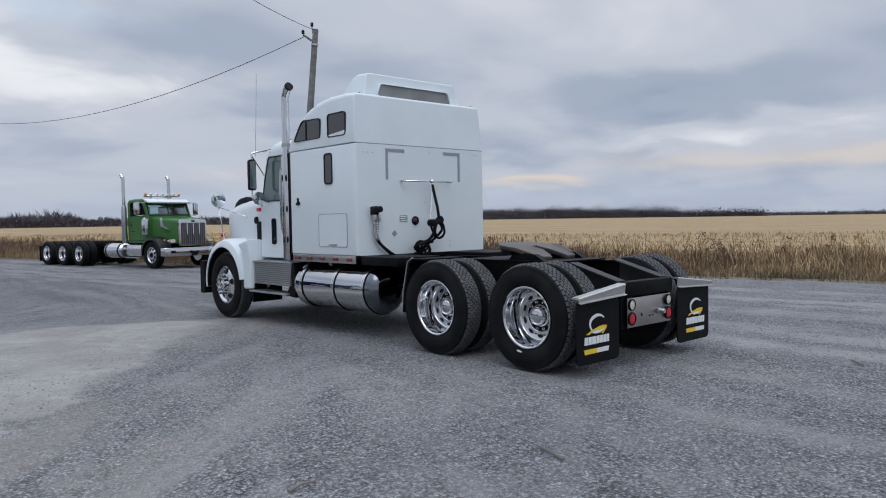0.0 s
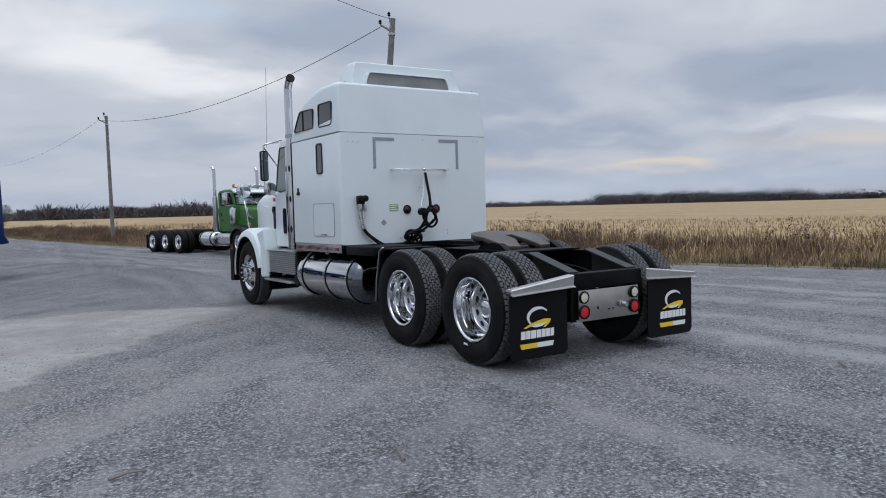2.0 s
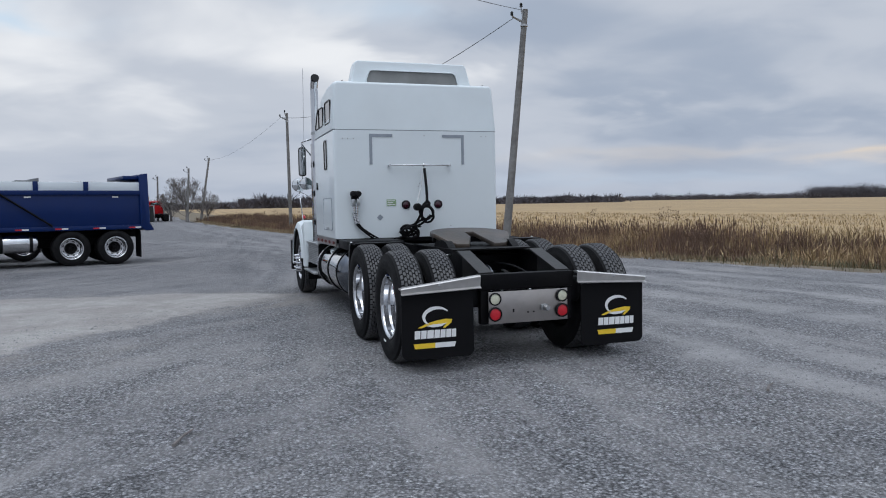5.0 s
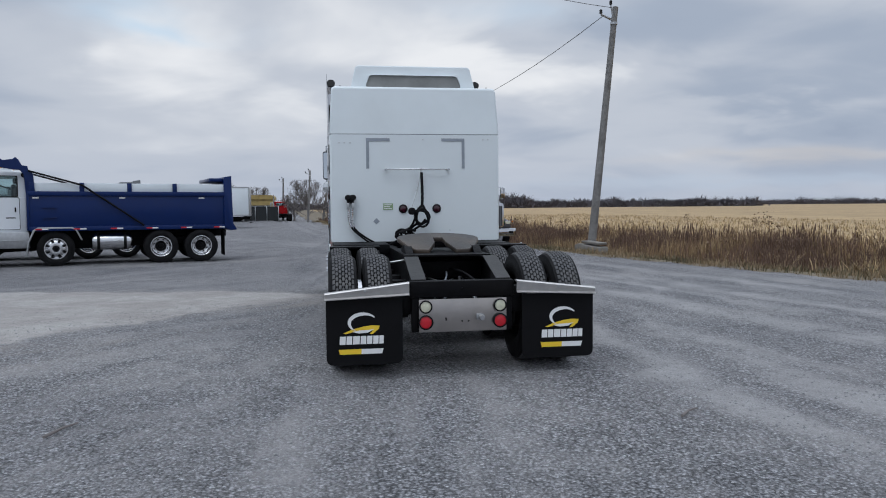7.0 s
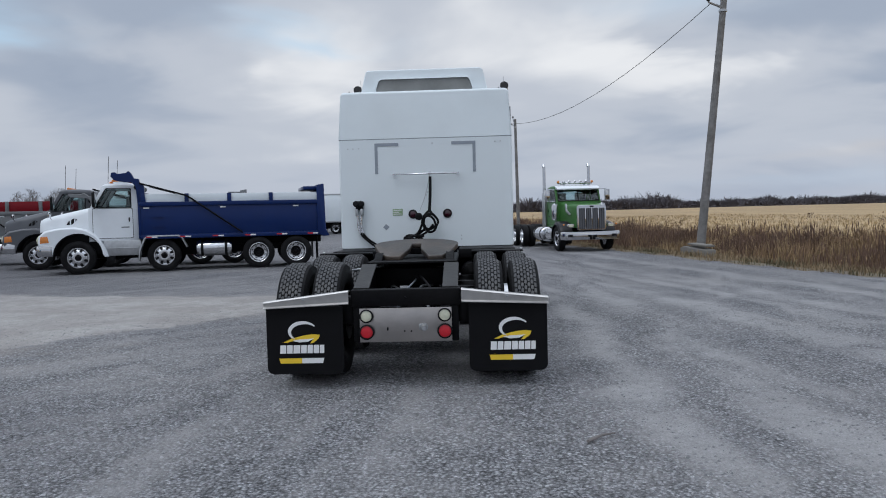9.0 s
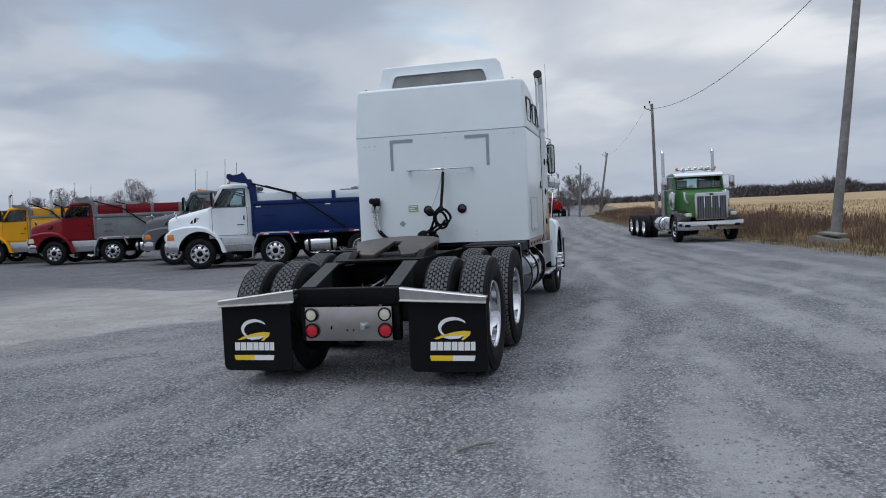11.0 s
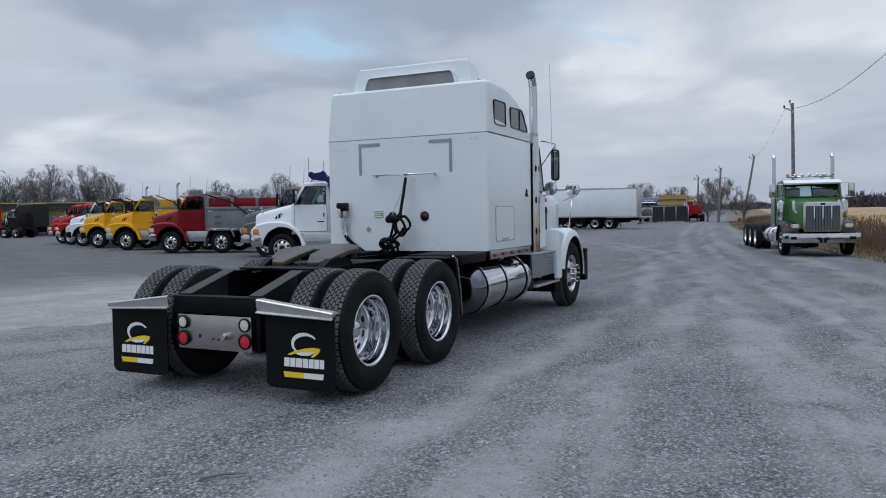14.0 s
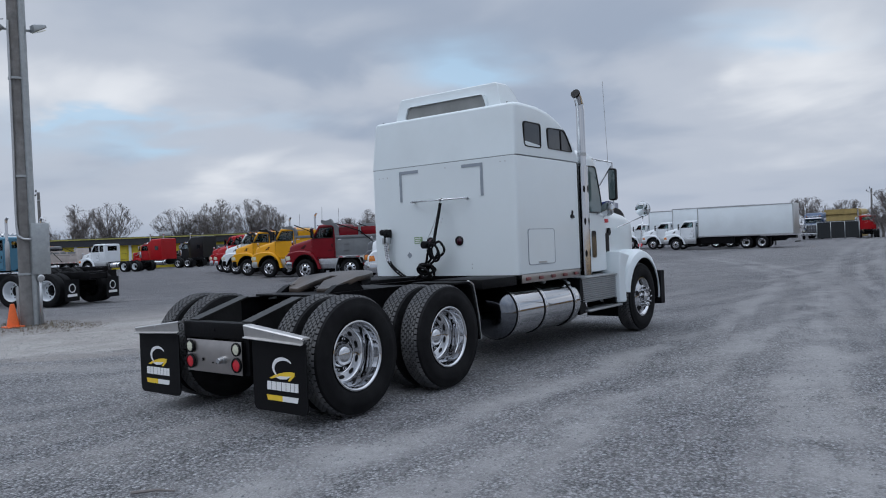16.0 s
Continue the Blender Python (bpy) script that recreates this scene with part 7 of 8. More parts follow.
def dump_body(T, y0, y1, paint_, top=2.12, floor=1.14, sheet=None, hi=None, arm=True, half=1.22, liner=None, guard=1.0):
    """A dump box with top rail, side stakes, tailgate, cab guard and tarp arm. y0 back, y1 front."""
    B = part("dump_body", cube(-half + 0.06, half - 0.06, y0 + 0.15, y1, floor - 0.06, floor + 0.04), sheet or paint_, T)
    for s in (1, -1):
        part("side_wall", cube(*sorted((s * (half - 0.07), s * (half - 0.02))), y0 + 0.1, y1, floor, top, 0.01), sheet or paint_, B)
        part("top_rail", cube(*sorted((s * (half - 0.09), s * (half + 0.03))), y0 + 0.05, y1 + 0.02, top - 0.02, top + 0.11, 0.015), paint_, B)
        part("floor_rail", cube(*sorted((s * (half - 0.07), s * (half + 0.015))), y0 + 0.05, y1, floor - 0.08, floor + 0.05, 0.015), paint_, B)
        part("inner_board", cube(*sorted((s * (half - 0.06), s * (half - 0.03))), y0 + 0.1, y1, top + 0.1, (hi or top + 0.36), 0.004), liner or BOXWHITE, B)
        n = 4
        for k in range(n):
            y = y1 - 0.05 - (y1 - y0 - 0.4) * k / n
            part("board_stake", cube(*sorted((s * (half - 0.035), s * (half + 0.02))), y - 0.11, y + 0.02, top + 0.09, (hi or top + 0.36) + 0.01, 0.006), paint_, B)
        for k in range(6):
            y = y1 - 0.15 - (y1 - y0 - 0.6) * k / 5
            part("reflector", cube(*sorted((s * (half + 0.016), s * (half + 0.021))), y - 0.17, y, floor - 0.045, floor - 0.005), REDLENS, B)
            part("reflector", cube(*sorted((s * (half + 0.016), s * (half + 0.021))), y - 0.34, y - 0.17, floor - 0.045, floor - 0.005), DECALW, B)
        for k in (0, 1, 2):
            y = y1 - 0.1 - (y1 - y0 - 1.0) * k / 2
            part("reflector", cube(*sorted((s * (half - 0.019), s * (half - 0.013))), y - 0.17, y, top - 0.10, top - 0.06), DECALW, B)
        part("ladder", cube(*sorted((s * (half - 0.02), s * (half + 0.02))), y1 - 0.72, y1 - 0.35, floor + 0.30, floor + 0.32), paint_, B)
        part("ladder", cube(*sorted((s * (half - 0.02), s * (half + 0.02))), y1 - 0.72, y1 - 0.35, floor + 0.60, floor + 0.62), paint_, B)
        if arm:
            a = tube(bmesh.new(), [(s * (half + 0.04), y1 - 0.02, top + 0.70), (s * (half + 0.05), y1 - (y1 - y0) * 0.25, top + 0.30), (s * (half + 0.05), y1 - (y1 - y0) * 0.55, floor + 0.06)], 0.03, 6)
            part("tarp_arm", a, FRAME, B, "dark tarp arm")
    part("front_wall", cube(-half, half, y1 - 0.02, y1 + 0.06, floor - 0.06, top + 0.45, 0.015), paint_, B)
    part("tailgate", prism(bmesh.new(), [(y0 + 0.12, top + 0.60), (y0 - 0.12, top + 0.64), (y0 - 0.16, floor + 0.1), (y0 - 0.28, floor - 0.12), (y0 - 0.05, floor - 0.14), (y0 + 0.12, floor - 0.02)], "x", -half - 0.04, half + 0.04, 0.02), paint_, B, "high tailgate")
    part("tailgate_hinge", cube(-half + 0.1, half - 0.1, y0 + 0.12, y0 + 0.55, top + 0.45, top + 0.56, 0.02), paint_, B)
    # cab guard arms and the rolled tarp behind them
    arm_line = [(0.06, 0.05), (-0.18, 0.05), (-0.14, 0.62), (-0.02, 0.74), (0.0, 0.84), (0.14, 0.86), (0.22, 1.02), (0.30, 1.10), (0.36, 1.04), (0.62, 1.00), (0.70, 1.06), (0.80, 1.04), (0.82, 0.92), (0.72, 0.80), (0.42, 0.74), (0.20, 0.72), (0.10, 0.60)]
    g = prism(bmesh.new(), [(y1 + u, top + 0.05 + (v - 0.05) * guard) for u, v in arm_line], "x", -half, -half + 0.16, 0.015)
    part("guard_arm", g, paint_, B)
    part("tarp_roll", rod(bmesh.new(), (-half + 0.16, y1 + 0.10, top + 0.58 * guard), (half - 0.16, y1 + 0.10, top + 0.58 * guard), 0.08, 12), PLASTIC, B, "rolled black tarp")
    return B


def tank_side(T, y0, y1, r=0.26, z=0.72, x=0.92):
    for s in (1, -1):
        t = part("fuel_tank", lathe(bmesh.new(), [(0.03, y0), (r * 0.8, y0 + 0.03), (r, y0 + 0.1), (r, y1 - 0.1), (r * 0.8, y1 - 0.03), (0.03, y1)], 24, "y", (s * x, 0, z)), ALU, T)
        for y in (y0 + 0.2, y1 - 0.2):
            part("tank_strap", lathe(bmesh.new(), [(r + 0.012, y - 0.04), (r + 0.012, y + 0.04)], 24, "y", (s * x, 0, z)), PLASTIC, t)


def pusher_fender(T, y, mat=DULL):
    for s in (1, -1):
        prof = [(y - 0.72, 0.78), (y - 0.56, 1.12), (y - 0.45, 1.17), (y + 0.45, 1.17), (y + 0.58, 1.10), (y + 0.74, 0.72), (y + 0.78, 0.35), (y + 0.74, 0.35), (y + 0.69, 0.72), (y + 0.54, 1.06), (y + 0.43, 1.125), (y - 0.43, 1.125), (y - 0.53, 1.08), (y - 0.68, 0.77)]
        part("pusher_fender", prism(bmesh.new(), prof, "x", *sorted((s * 0.86, s * 1.24)), 0.008), mat, T, "bent metal fender over the pusher wheel")


def roof_lamps(T, y, z, n=5, mat=AMBER):
    for k in range(n):
        part("roof_lamp", lathe(bmesh.new(), [(0.05, z), (0.045, z + 0.06), (0.015, z + 0.075)], 10, "z", (-0.6 + 1.2 * k / (n - 1), y, 0)), mat, T)


def antennas(T, y, z):
    for s in (1, -1):
        part("antenna", rod(bmesh.new(), (s * 0.85, y, z), (s * 0.88, y - 0.05, z + 0.85), 0.008, 5), WIRE, T)


def dump_truck(name, x, y, heading, label, paint_, body, length=6.2, rears=(-6.05, -7.4), pusher=None, sheet=None, top=2.12, hi=None, rim=None, extra=True, bumper=CHROME, liner=None, fender=None, group="parked dump trucks", roof=2.82, lamp=AMBER, guard=1.0, stacked=False):
    T = thing(name, grounded(x, y, heading), label, "dump truck", group)
    chassis(T, rears[-1] - 0.9)
    axle_set(T, (*((pusher,) if pusher else ()), *rears), rim, rim, (pusher,) if pusher else (), 1.0)
    aero_front(T, paint_, bumper=bumper, fender=fender, lamp=lamp)
    cab_body(T, paint_, roof=roof)
    mirror_pair(T, -0.52, 2.34, 1.22)
    roof_lamps(T, -0.95, roof + 0.02)
    dump_body(T, -1.85 - length, -1.85, body, top, sheet=sheet, hi=hi, liner=liner, guard=guard)
    if pusher:
        pusher_fender(T, pusher)
        tank_side(T, pusher - 2.1, pusher - 0.95)
    else:
        tank_side(T, -3.6, -2.2)
    for s in (1, -1):
        part("mudflap", cube(s * 0.92 - 0.3, s * 0.92 + 0.3, rears[-1] - 0.72, rears[-1] - 0.70, 0.2, 1.0), FLAP, T)
        part("spring_hanger", cube(*sorted((s * 0.45, s * 0.55)), rears[-1] - 0.4, rears[0] + 0.4, 0.62, 0.80), FRAME, T)
    if extra:
        antennas(T, -0.9, roof + 0.02)
    if stacked:
        stack(T, 0.95, -1.92, 1.0, 3.62, 0.06)
    return T


H = 107.3
bt = dump_truck("dump_truck", -11.95, 17.1, H, "white-cab dump truck with a deep blue steel body", WHITE2, BLUE, 5.65, (-5.45, -6.66), -2.52)
part("beacon_mount", cube(-0.72, 0.72, -1.40, -1.02, 2.84, 2.90, 0.012), BOXWHITE, bt, "pale rack on the cab roof")
for k in (-0.62, -0.30, 0.62):
    part("beacon", lathe(bmesh.new(), [(0.075, 2.90), (0.08, 2.94), (0.066, 3.04), (0.03, 3.07), (0.004, 3.075)], 14, "z", (k, -1.32 if k > -0.5 else -1.08, 0)), AMBER, bt, "amber rotating beacon")
part("beacon_bar", cube(-0.70, 0.30, -1.10, -0.98, 2.90, 2.96, 0.015), AMBER, bt, "orange lamp bar")
part("air_horn", lathe(bmesh.new(), [(0.03, -1.55), (0.06, -1.40), (0.13, -1.22), (0.14, -1.18), (0.10, -1.17)], 14, "y", (-0.50, 0, 3.03)), PLASTIC, bt, "black horn on the roof rack")
part("air_horn", lathe(bmesh.new(), [(0.03, -1.50), (0.05, -1.38), (0.10, -1.25), (0.11, -1.22)], 14, "y", (-0.22, 0, 3.01)), PLASTIC, bt, "black horn on the roof rack")
dump_truck("dump_truck", -15.0, 20.1, H, "dark grey dump truck parked beside the blue one", GREYP, GREYBODY, 5.2, (-5.45, -6.66), -2.33, guard=0.5)
dump_truck("dump_truck", -22.28, 22.12, H, "maroon dump truck with grey body and red side boards", DARKRED, GREYBODY, 5.2, (-5.45, -6.66), -2.5, None, 2.05, 2.55, None, True, CHROME, DARKRED, roof=2.72, lamp=CLEARLENS, guard=0.85)
dump_truck("dump_truck", -27.8, 24.4, H, "yellow plow truck with grey rack and yellow body", YELLOW, GREYBODY, 4.2, (-4.6, -5.9), None, YELLOW, 2.2, 2.6, None, True, DULL, YELLOW, roof=2.74, lamp=CLEARLENS, guard=0.62, stacked=True)
dump_truck("dump_truck", -32.3, 26.4, H, "yellow dump truck with black body", YELLOW, BLACKP, 4.2, (-4.6, -5.9), None, None, 2.2, 2.7, None, True, FRAME, BLACKP, roof=2.74, lamp=CLEARLENS, guard=0.62, stacked=True)
dump_truck("dump_truck", -36.2, 28.5, H, "white dump truck with dark body", WHITE2, BLACKP, 4.2, (-4.6, -5.9), None, None, 2.1, 2.6, None, False, FRAME, BLACKP, roof=2.74, lamp=CLEARLENS, guard=0.62)
dump_truck("dump_truck", -40.0, 30.6, H, "bright red dump truck", RED, RED, 4.2, (-4.6, -5.9), None, GREYBODY, 2.0, 2.4, None, False, CHROME, RED, roof=2.74, lamp=CLEARLENS, guard=0.62)
dump_truck("dump_truck", -43.4, 32.6, H, "bright red dump truck", RED, RED, 4.2, (-4.6, -5.9), None, GREYBODY, 2.0, 2.4, None, False, CHROME, RED, roof=2.74, lamp=CLEARLENS, guard=0.62)


def classic_tractor(name, x, y, heading, label, paint_, rears, kind="day", fender=None, rim=None, category="truck", group="parked tractors", visor=None, end=1.1, sleeper=1.7, high=3.3, marked=False):
    """Square-nosed tractor with tall chrome grille, separate fenders and stacks."""
    T = thing(name, grounded(x, y, heading), label, category, group)
    chassis(T, rears[-1] - end, front=0.9)
    axle_set(T, rears, None, rim)
    f = fender or paint_
    rings = []
    for y_, xx, z0, z1, r in ((1.02, 0.55, 0.98, 1.80, 0.10), (0.96, 0.59, 0.96, 1.86, 0.12), (0.3, 0.69, 0.95, 1.94, 0.14), (-0.5, 0.84, 0.95, 2.04, 0.16)):
        rings.append([(px, y_, pz) for px, pz in rrect(-xx, xx, z0, z1, r, 5, 0.02)])
    part("hood", loft(bmesh.new(), rings), paint_, T)
    both("hood_slash", lambda: prism(bmesh.new(), [(0.10, 1.96), (0.02, 1.96), (0.10, 1.62), (0.55, 1.50), (0.55, 1.54), (0.20, 1.66)], "x", 0.70, 0.775), DULL, T, "silver slash on the hood side")
    g = part("grille_surround", prism(bmesh.new(), rrect(-0.61, 0.61, 0.86, 1.87, 0.10), "y", 0.98, 1.07, 0.012), CHROME, T, "chrome grille surround")
    part("grille_mesh", prism(bmesh.new(), rrect(-0.54, 0.54, 0.91, 1.75, 0.05), "y", 1.06, 1.076), GREYP, g)
    for k in range(3):
        xk = -0.27 + 0.27 * k
        part("grille_bar", cube(xk - 0.020, xk + 0.020, 1.076, 1.092, 0.91, 1.75, 0.003), CHROME, g)
    for k in range(12):
        xk = -0.50 + 1.00 * k / 11
        part("grille_rib", cube(xk - 0.006, xk + 0.006, 1.074, 1.080, 0.91, 1.75), FRAME, g)
    part("badge", prism(bmesh.new(), rrect(-0.08, 0.08, 1.78, 1.845, 0.032), "y", 1.07, 1.082), PLASTIC, g)
    b = part("bumper", prism(bmesh.new(), [(-1.22, 0.72), (-1.22, 0.94), (-1.04, 1.12), (1.04, 1.12), (1.22, 0.94), (1.22, 0.72)], "z", 0.48, 0.81, 0.03), CHROME, T, "wide chrome bumper")
    for s in (1, -1):
        part("bumper_lamp", cube(s * 0.92 - 0.10, s * 0.92 + 0.10, 1.09, 1.128, 0.60, 0.70, 0.01), PLASTIC, b)
        part("tow_hook", prism(bmesh.new(), [(s * 0.02, 0.49), (s * 0.11, 0.49), (s * 0.11, 0.58), (s * 0.18, 0.60), (s * 0.18, 0.68), (s * 0.02, 0.66)], "y", 1.10, 1.17, 0.01), PLASTIC, b)
        mk = lambda: arch_fender(0.66, 1.20, 0.0, 0.55, 0.60, 0.69, -4, 184, 18, 0.02, 0.14)
        part("fender", mk() if s > 0 else mirrored(mk()), f, T)
        part("headlamp", prism(bmesh.new(), rrect(s * 0.84 - 0.14, s * 0.84 + 0.14, 0.98, 1.13, 0.06), "y", 0.78, 0.98, 0.02), CHROME, T, "chrome headlamp pod")
        part("headlamp_lens", prism(bmesh.new(), rrect(s * 0.84 - 0.10, s * 0.84 + 0.10, 1.01, 1.10, 0.04), "y", 0.98, 0.99), CLEARLENS, T)
        part("turn_lamp", cube(*sorted((s * 1.08, s * 1.13)), 0.80, 0.90, 1.06, 1.13, 0.02), AMBER, T)
        ac = lathe(bmesh.new(), [(0.05, 1.28), (0.14, 1.32), (0.15, 1.38), (0.15, 1.86), (0.13, 1.94), (0.05, 1.99)], 18, "z", (s * 1.02, -0.52, 0))
        part("air_cleaner", ac, CHROME, T, "chrome air cleaner canister")
        part("battery_box", cube(*sorted((s * 0.55, s * 1.14)), -1.75, -0.70, 0.48, 0.92, 0.04), ALU, T, "polished step and battery box")
        part("step", cube(*sorted((s * 0.9, s * 1.2)), -1.7, -0.75, 0.40, 0.44), DULL, T)
    cab_body(T, paint_, -0.52, -1.85, 2.72, 0.985, 1.0, 2.06, 0.20, False, False)
    v = prism(bmesh.new(), [(-0.80, 2.72), (-0.72, 2.72), (-0.40, 2.60), (-0.42, 2.54), (-0.74, 2.62)], "x", -0.94, 0.94, 0.008)
    part("sun_visor", v, visor or CHROME, T, "bright sun visor")
    for s in (1, -1):
        stack(T, s * 1.02, -2.02, 1.0, 3.72 if kind == "day" else 3.9)
    mirror_pair(T, -0.62, 2.34, 1.32, CHROME)
    part("lamp_rack", rod(bmesh.new(), (-0.78, -0.95, 2.84), (0.78, -0.95, 2.84), 0.03), CHROME, T)
    for k in range(7):
        part("roof_lamp", lathe(bmesh.new(), [(0.05, -0.93), (0.058, -0.89), (0.04, -0.87), (0.01, -0.865)], 12, "y", (-0.75 + 0.25 * k, 0, 2.90)), CHROME if k % 6 else AMBER, T)
    for s in (1, -1):
        part("air_horn", lathe(bmesh.new(), [(0.02, -1.5), (0.03, -1.2), (0.07, -1.05), (0.08, -1.03)], 12, "y", (s * 0.45, 0, 2.83)), CHROME, T)
    if kind == "sleeper":
        y1, y0 = -1.95, -1.95 - sleeper
        rings = []
        for y_, top, r in ((y0, high, 0.12), (y0 + 0.2, high + 0.05, 0.2), (y1 - 0.3, high, 0.22), (y1, high - 0.22, 0.2), (y1 + 0.5, 2.85, 0.12)):
            rings.append([(px, y_, pz) for px, pz in rrect(-1.18 if y_ < y1 + 0.2 else -0.95, 1.18 if y_ < y1 + 0.2 else 0.95, 1.0 if y_ < y1 + 0.2 else 2.6, top, r, 4, 0.03)])
        part("sleeper", loft(bmesh.new(), rings), paint_, T)
        for s in (1, -1):
            window(T, [(y0 + 0.4, 2.1), (y0 + 0.9, 2.1), (y0 + 0.9, 2.5), (y0 + 0.4, 2.5)], "x", s * 1.182, s * 0.012, 0.02, GLASS, "sleeper window")
    tank_side(T, -3.4 if kind == "day" else -4.0, -2.1, 0.30, 0.68, 0.90)
    for s in (1, -1):
        fl = part("mudflap", cube(s * 0.9 - 0.3, s * 0.9 + 0.3, rears[-1] - 0.68, rears[-1] - 0.665, 0.18, 0.85), FLAP, T)
        if marked:
            part("emblem_ring", lathe(bmesh.new(), [(0.11, rears[-1] - 0.682), (0.14, rears[-1] - 0.682), (0.14, rears[-1] - 0.679), (0.11, rears[-1] - 0.679)], 18, "y", (s * 0.9, 0, 0.58), True), DECALW, fl, "white ring on the flap")
            part("emblem_bar", cube(s * 0.9 - 0.2, s * 0.9 + 0.2, rears[-1] - 0.684, rears[-1] - 0.681, 0.32, 0.40), DECALW, fl, "white bar on the flap")
        part("suspension_beam", cube(*sorted((s * 0.46, s * 0.56)), rears[-1] - 0.4, rears[0] + 0.4, 0.60, 0.78), FRAME, T)
    return T


# green heavy chassis by the verge
classic_tractor("chassis_truck", 5.25, 24.5, 191.0, "green day-cab chassis truck with chrome grille and three rear axles", GREEN, (-5.35, -6.75, -8.15), "day", BLACKP, rim=None, visor=WHITE2)
# chassis tractor behind the lamp pole
classic_tractor("chassis_tractor", -24.1, 5.2, 112, "light blue day-cab tractor with bare black chassis", TEAL, (-5.2, -6.55), "day", TEAL, rim=RIM_DEEP_W, end=0.9, marked=True)
classic_tractor("sleeper_truck", -72.5, 42.6, 105, "bright red sleeper tractor with bare rear chassis", RED, (-5.9, -7.2), "sleeper", RED, end=0.9)
classic_tractor("sleeper_truck", -73.2, 48.2, 105, "black high-roof sleeper tractor", BLACKP, (-5.9, -7.2), "sleeper", BLACKP, rim=None, end=0.9, sleeper=2.0, high=3.5)
classic_tractor("truck", -8.1, 104, 7, "red day-cab tractor parked tail-on at the yard end", RED, (-5.0, -6.3), "day", RED, rim=RIM_DEEP)
classic_tractor("sleeper_truck", -13.2, 97, 184, "slate-blue sleeper tractor with chrome grille", NAVY, (-5.9, -7.2), "sleeper", BLACKP)


def box_truck(x, y, heading, label, length=8.6, rears=(-6.2, -7.5), box_top=3.95):
    T = thing("box_truck", grounded(x, y, heading), label, "box truck", "parked box trucks")
    chassis(T, -2.2 - length)
    axle_set(T, rears)
    aero_front(T, WHITE2, bumper=DULL)
    cab_body(T, WHITE2, roof=2.66)
    mirror_pair(T, -0.35, 2.15)
    B = part("box_body", cube(-1.27, 1.27, -2.15 - length, -2.15, 1.18, box_top, 0.03), BOXWHITE, T, "plain pale cargo box")
    for s in (1, -1):
        part("top_rail", cube(*sorted((s * 1.24, s * 1.29)), -2.17 - length, -2.13, box_top - 0.07, box_top + 0.015), DULL, B)
        part("bottom_rail", cube(*sorted((s * 1.24, s * 1.29)), -2.17 - length, -2.13, 1.14, 1.24), DULL, B)
        for yy in (-2.16 - length, -2.14):
            part("corner_post", cube(*sorted((s * 1.22, s * 1.285)), yy - 0.04, yy + 0.04, 1.18, box_top), DULL, B)
    part("tail_frame", cube(-1.28, 1.28, -2.21 - length, -2.15 - length, 1.10, box_top + 0.01, 0.01), DULL, B)
    part("under_bar", cube(-1.1, 1.1, -2.3 - length, -2.2 - length, 0.45, 0.55), FRAME, T)
    for s in (1, -1):
        part("side_skirt", cube(*sorted((s * 0.9, s * 1.1)), -5.2, -2.3, 0.55, 1.1), FRAME, T)
        part("mudflap", cube(s * 0.9 - 0.3, s * 0.9 + 0.3, rears[-1] - 0.7, rears[-1] - 0.68, 0.2, 0.95), FLAP, T)
    return T


box_truck(-18.5, 64.6, 92, "white box truck with long plain cargo box", 7.9, box_top=3.78)
box_truck(-22.6, 69.5, 92, "white box truck parked beside another one", 7.7)
box_truck(-27.0, 74.5, 92, "white box truck in a row of three", 7.0)

# ---------------------------------------------------------------- lamp pole, cone, buildings, yard clutter
lp = thing("lamp_pole", Matrix.Translation((-11.75, 3.45, gz(-11.75, 3.45) - 0.05)), "tall weathered pole with floodlights and a grey electrical box", "lamp pole")
part("shaft", tube(bmesh.new(), [(0, 0, -0.1), (0, 0, 2.5), (-0.01, 0, 5.0), (-0.01, 0, 8.6)], 0.155, 14, 0.125), WOODPOLE, lp)
part("metal_sleeve", rod(bmesh.new(), (0.10, 0.13, 0.0), (0.09, 0.13, 8.8), 0.085, 12), GALV, lp, "grey steel mast strapped to the pole")
for z in (1.2, 3.4, 5.6):
    part("strap", lathe(bmesh.new(), [(0.165, z), (0.165, z + 0.05)], 14, "z"), GALV, lp)
cd = bmesh.new()
tube(cd, smooth_path([(0.05, -0.15, 6.9), (0.05, -0.16, 4.2), (0.05, -0.17, 2.35), (0.12, -0.12, 2.05), (0.22, 0.05, 2.0)], 5), 0.028, 8)
part("conduit", cd, DULL, lp, "bent metal conduit")
part("conduit", rod(bmesh.new(), (-0.10, -0.13, 0.0), (-0.10, -0.14, 0.95), 0.05, 10), DULL, lp)
part("conduit", rod(bmesh.new(), (0.22, 0.20, 0.0), (0.22, 0.20, 1.2), 0.035, 8), DULL, lp)
eb = part("electric_box", cube(0.06, 0.24, 0.05, 0.45, 1.20, 2.36, 0.015), GALV, lp, "tall grey electrical cabinet")
part("box_door", cube(0.24, 0.25, 0.07, 0.43, 1.23, 2.33, 0.004), GALV, eb)
part("box_latch", cube(0.25, 0.265, 0.39, 0.41, 1.7, 1.8), DULL, eb)
part("meter", lathe(bmesh.new(), [(0.08, 0.24), (0.08, 0.28), (0.05, 0.30)], 14, "x", (0, 0.20, 1.12)), DULL, lp)
arm = bmesh.new()
rod(arm, (-0.22, -0.42, 6.75), (0.22, 0.42, 6.72), 0.03, 8)
part("cross_arm", arm, GALV, lp)
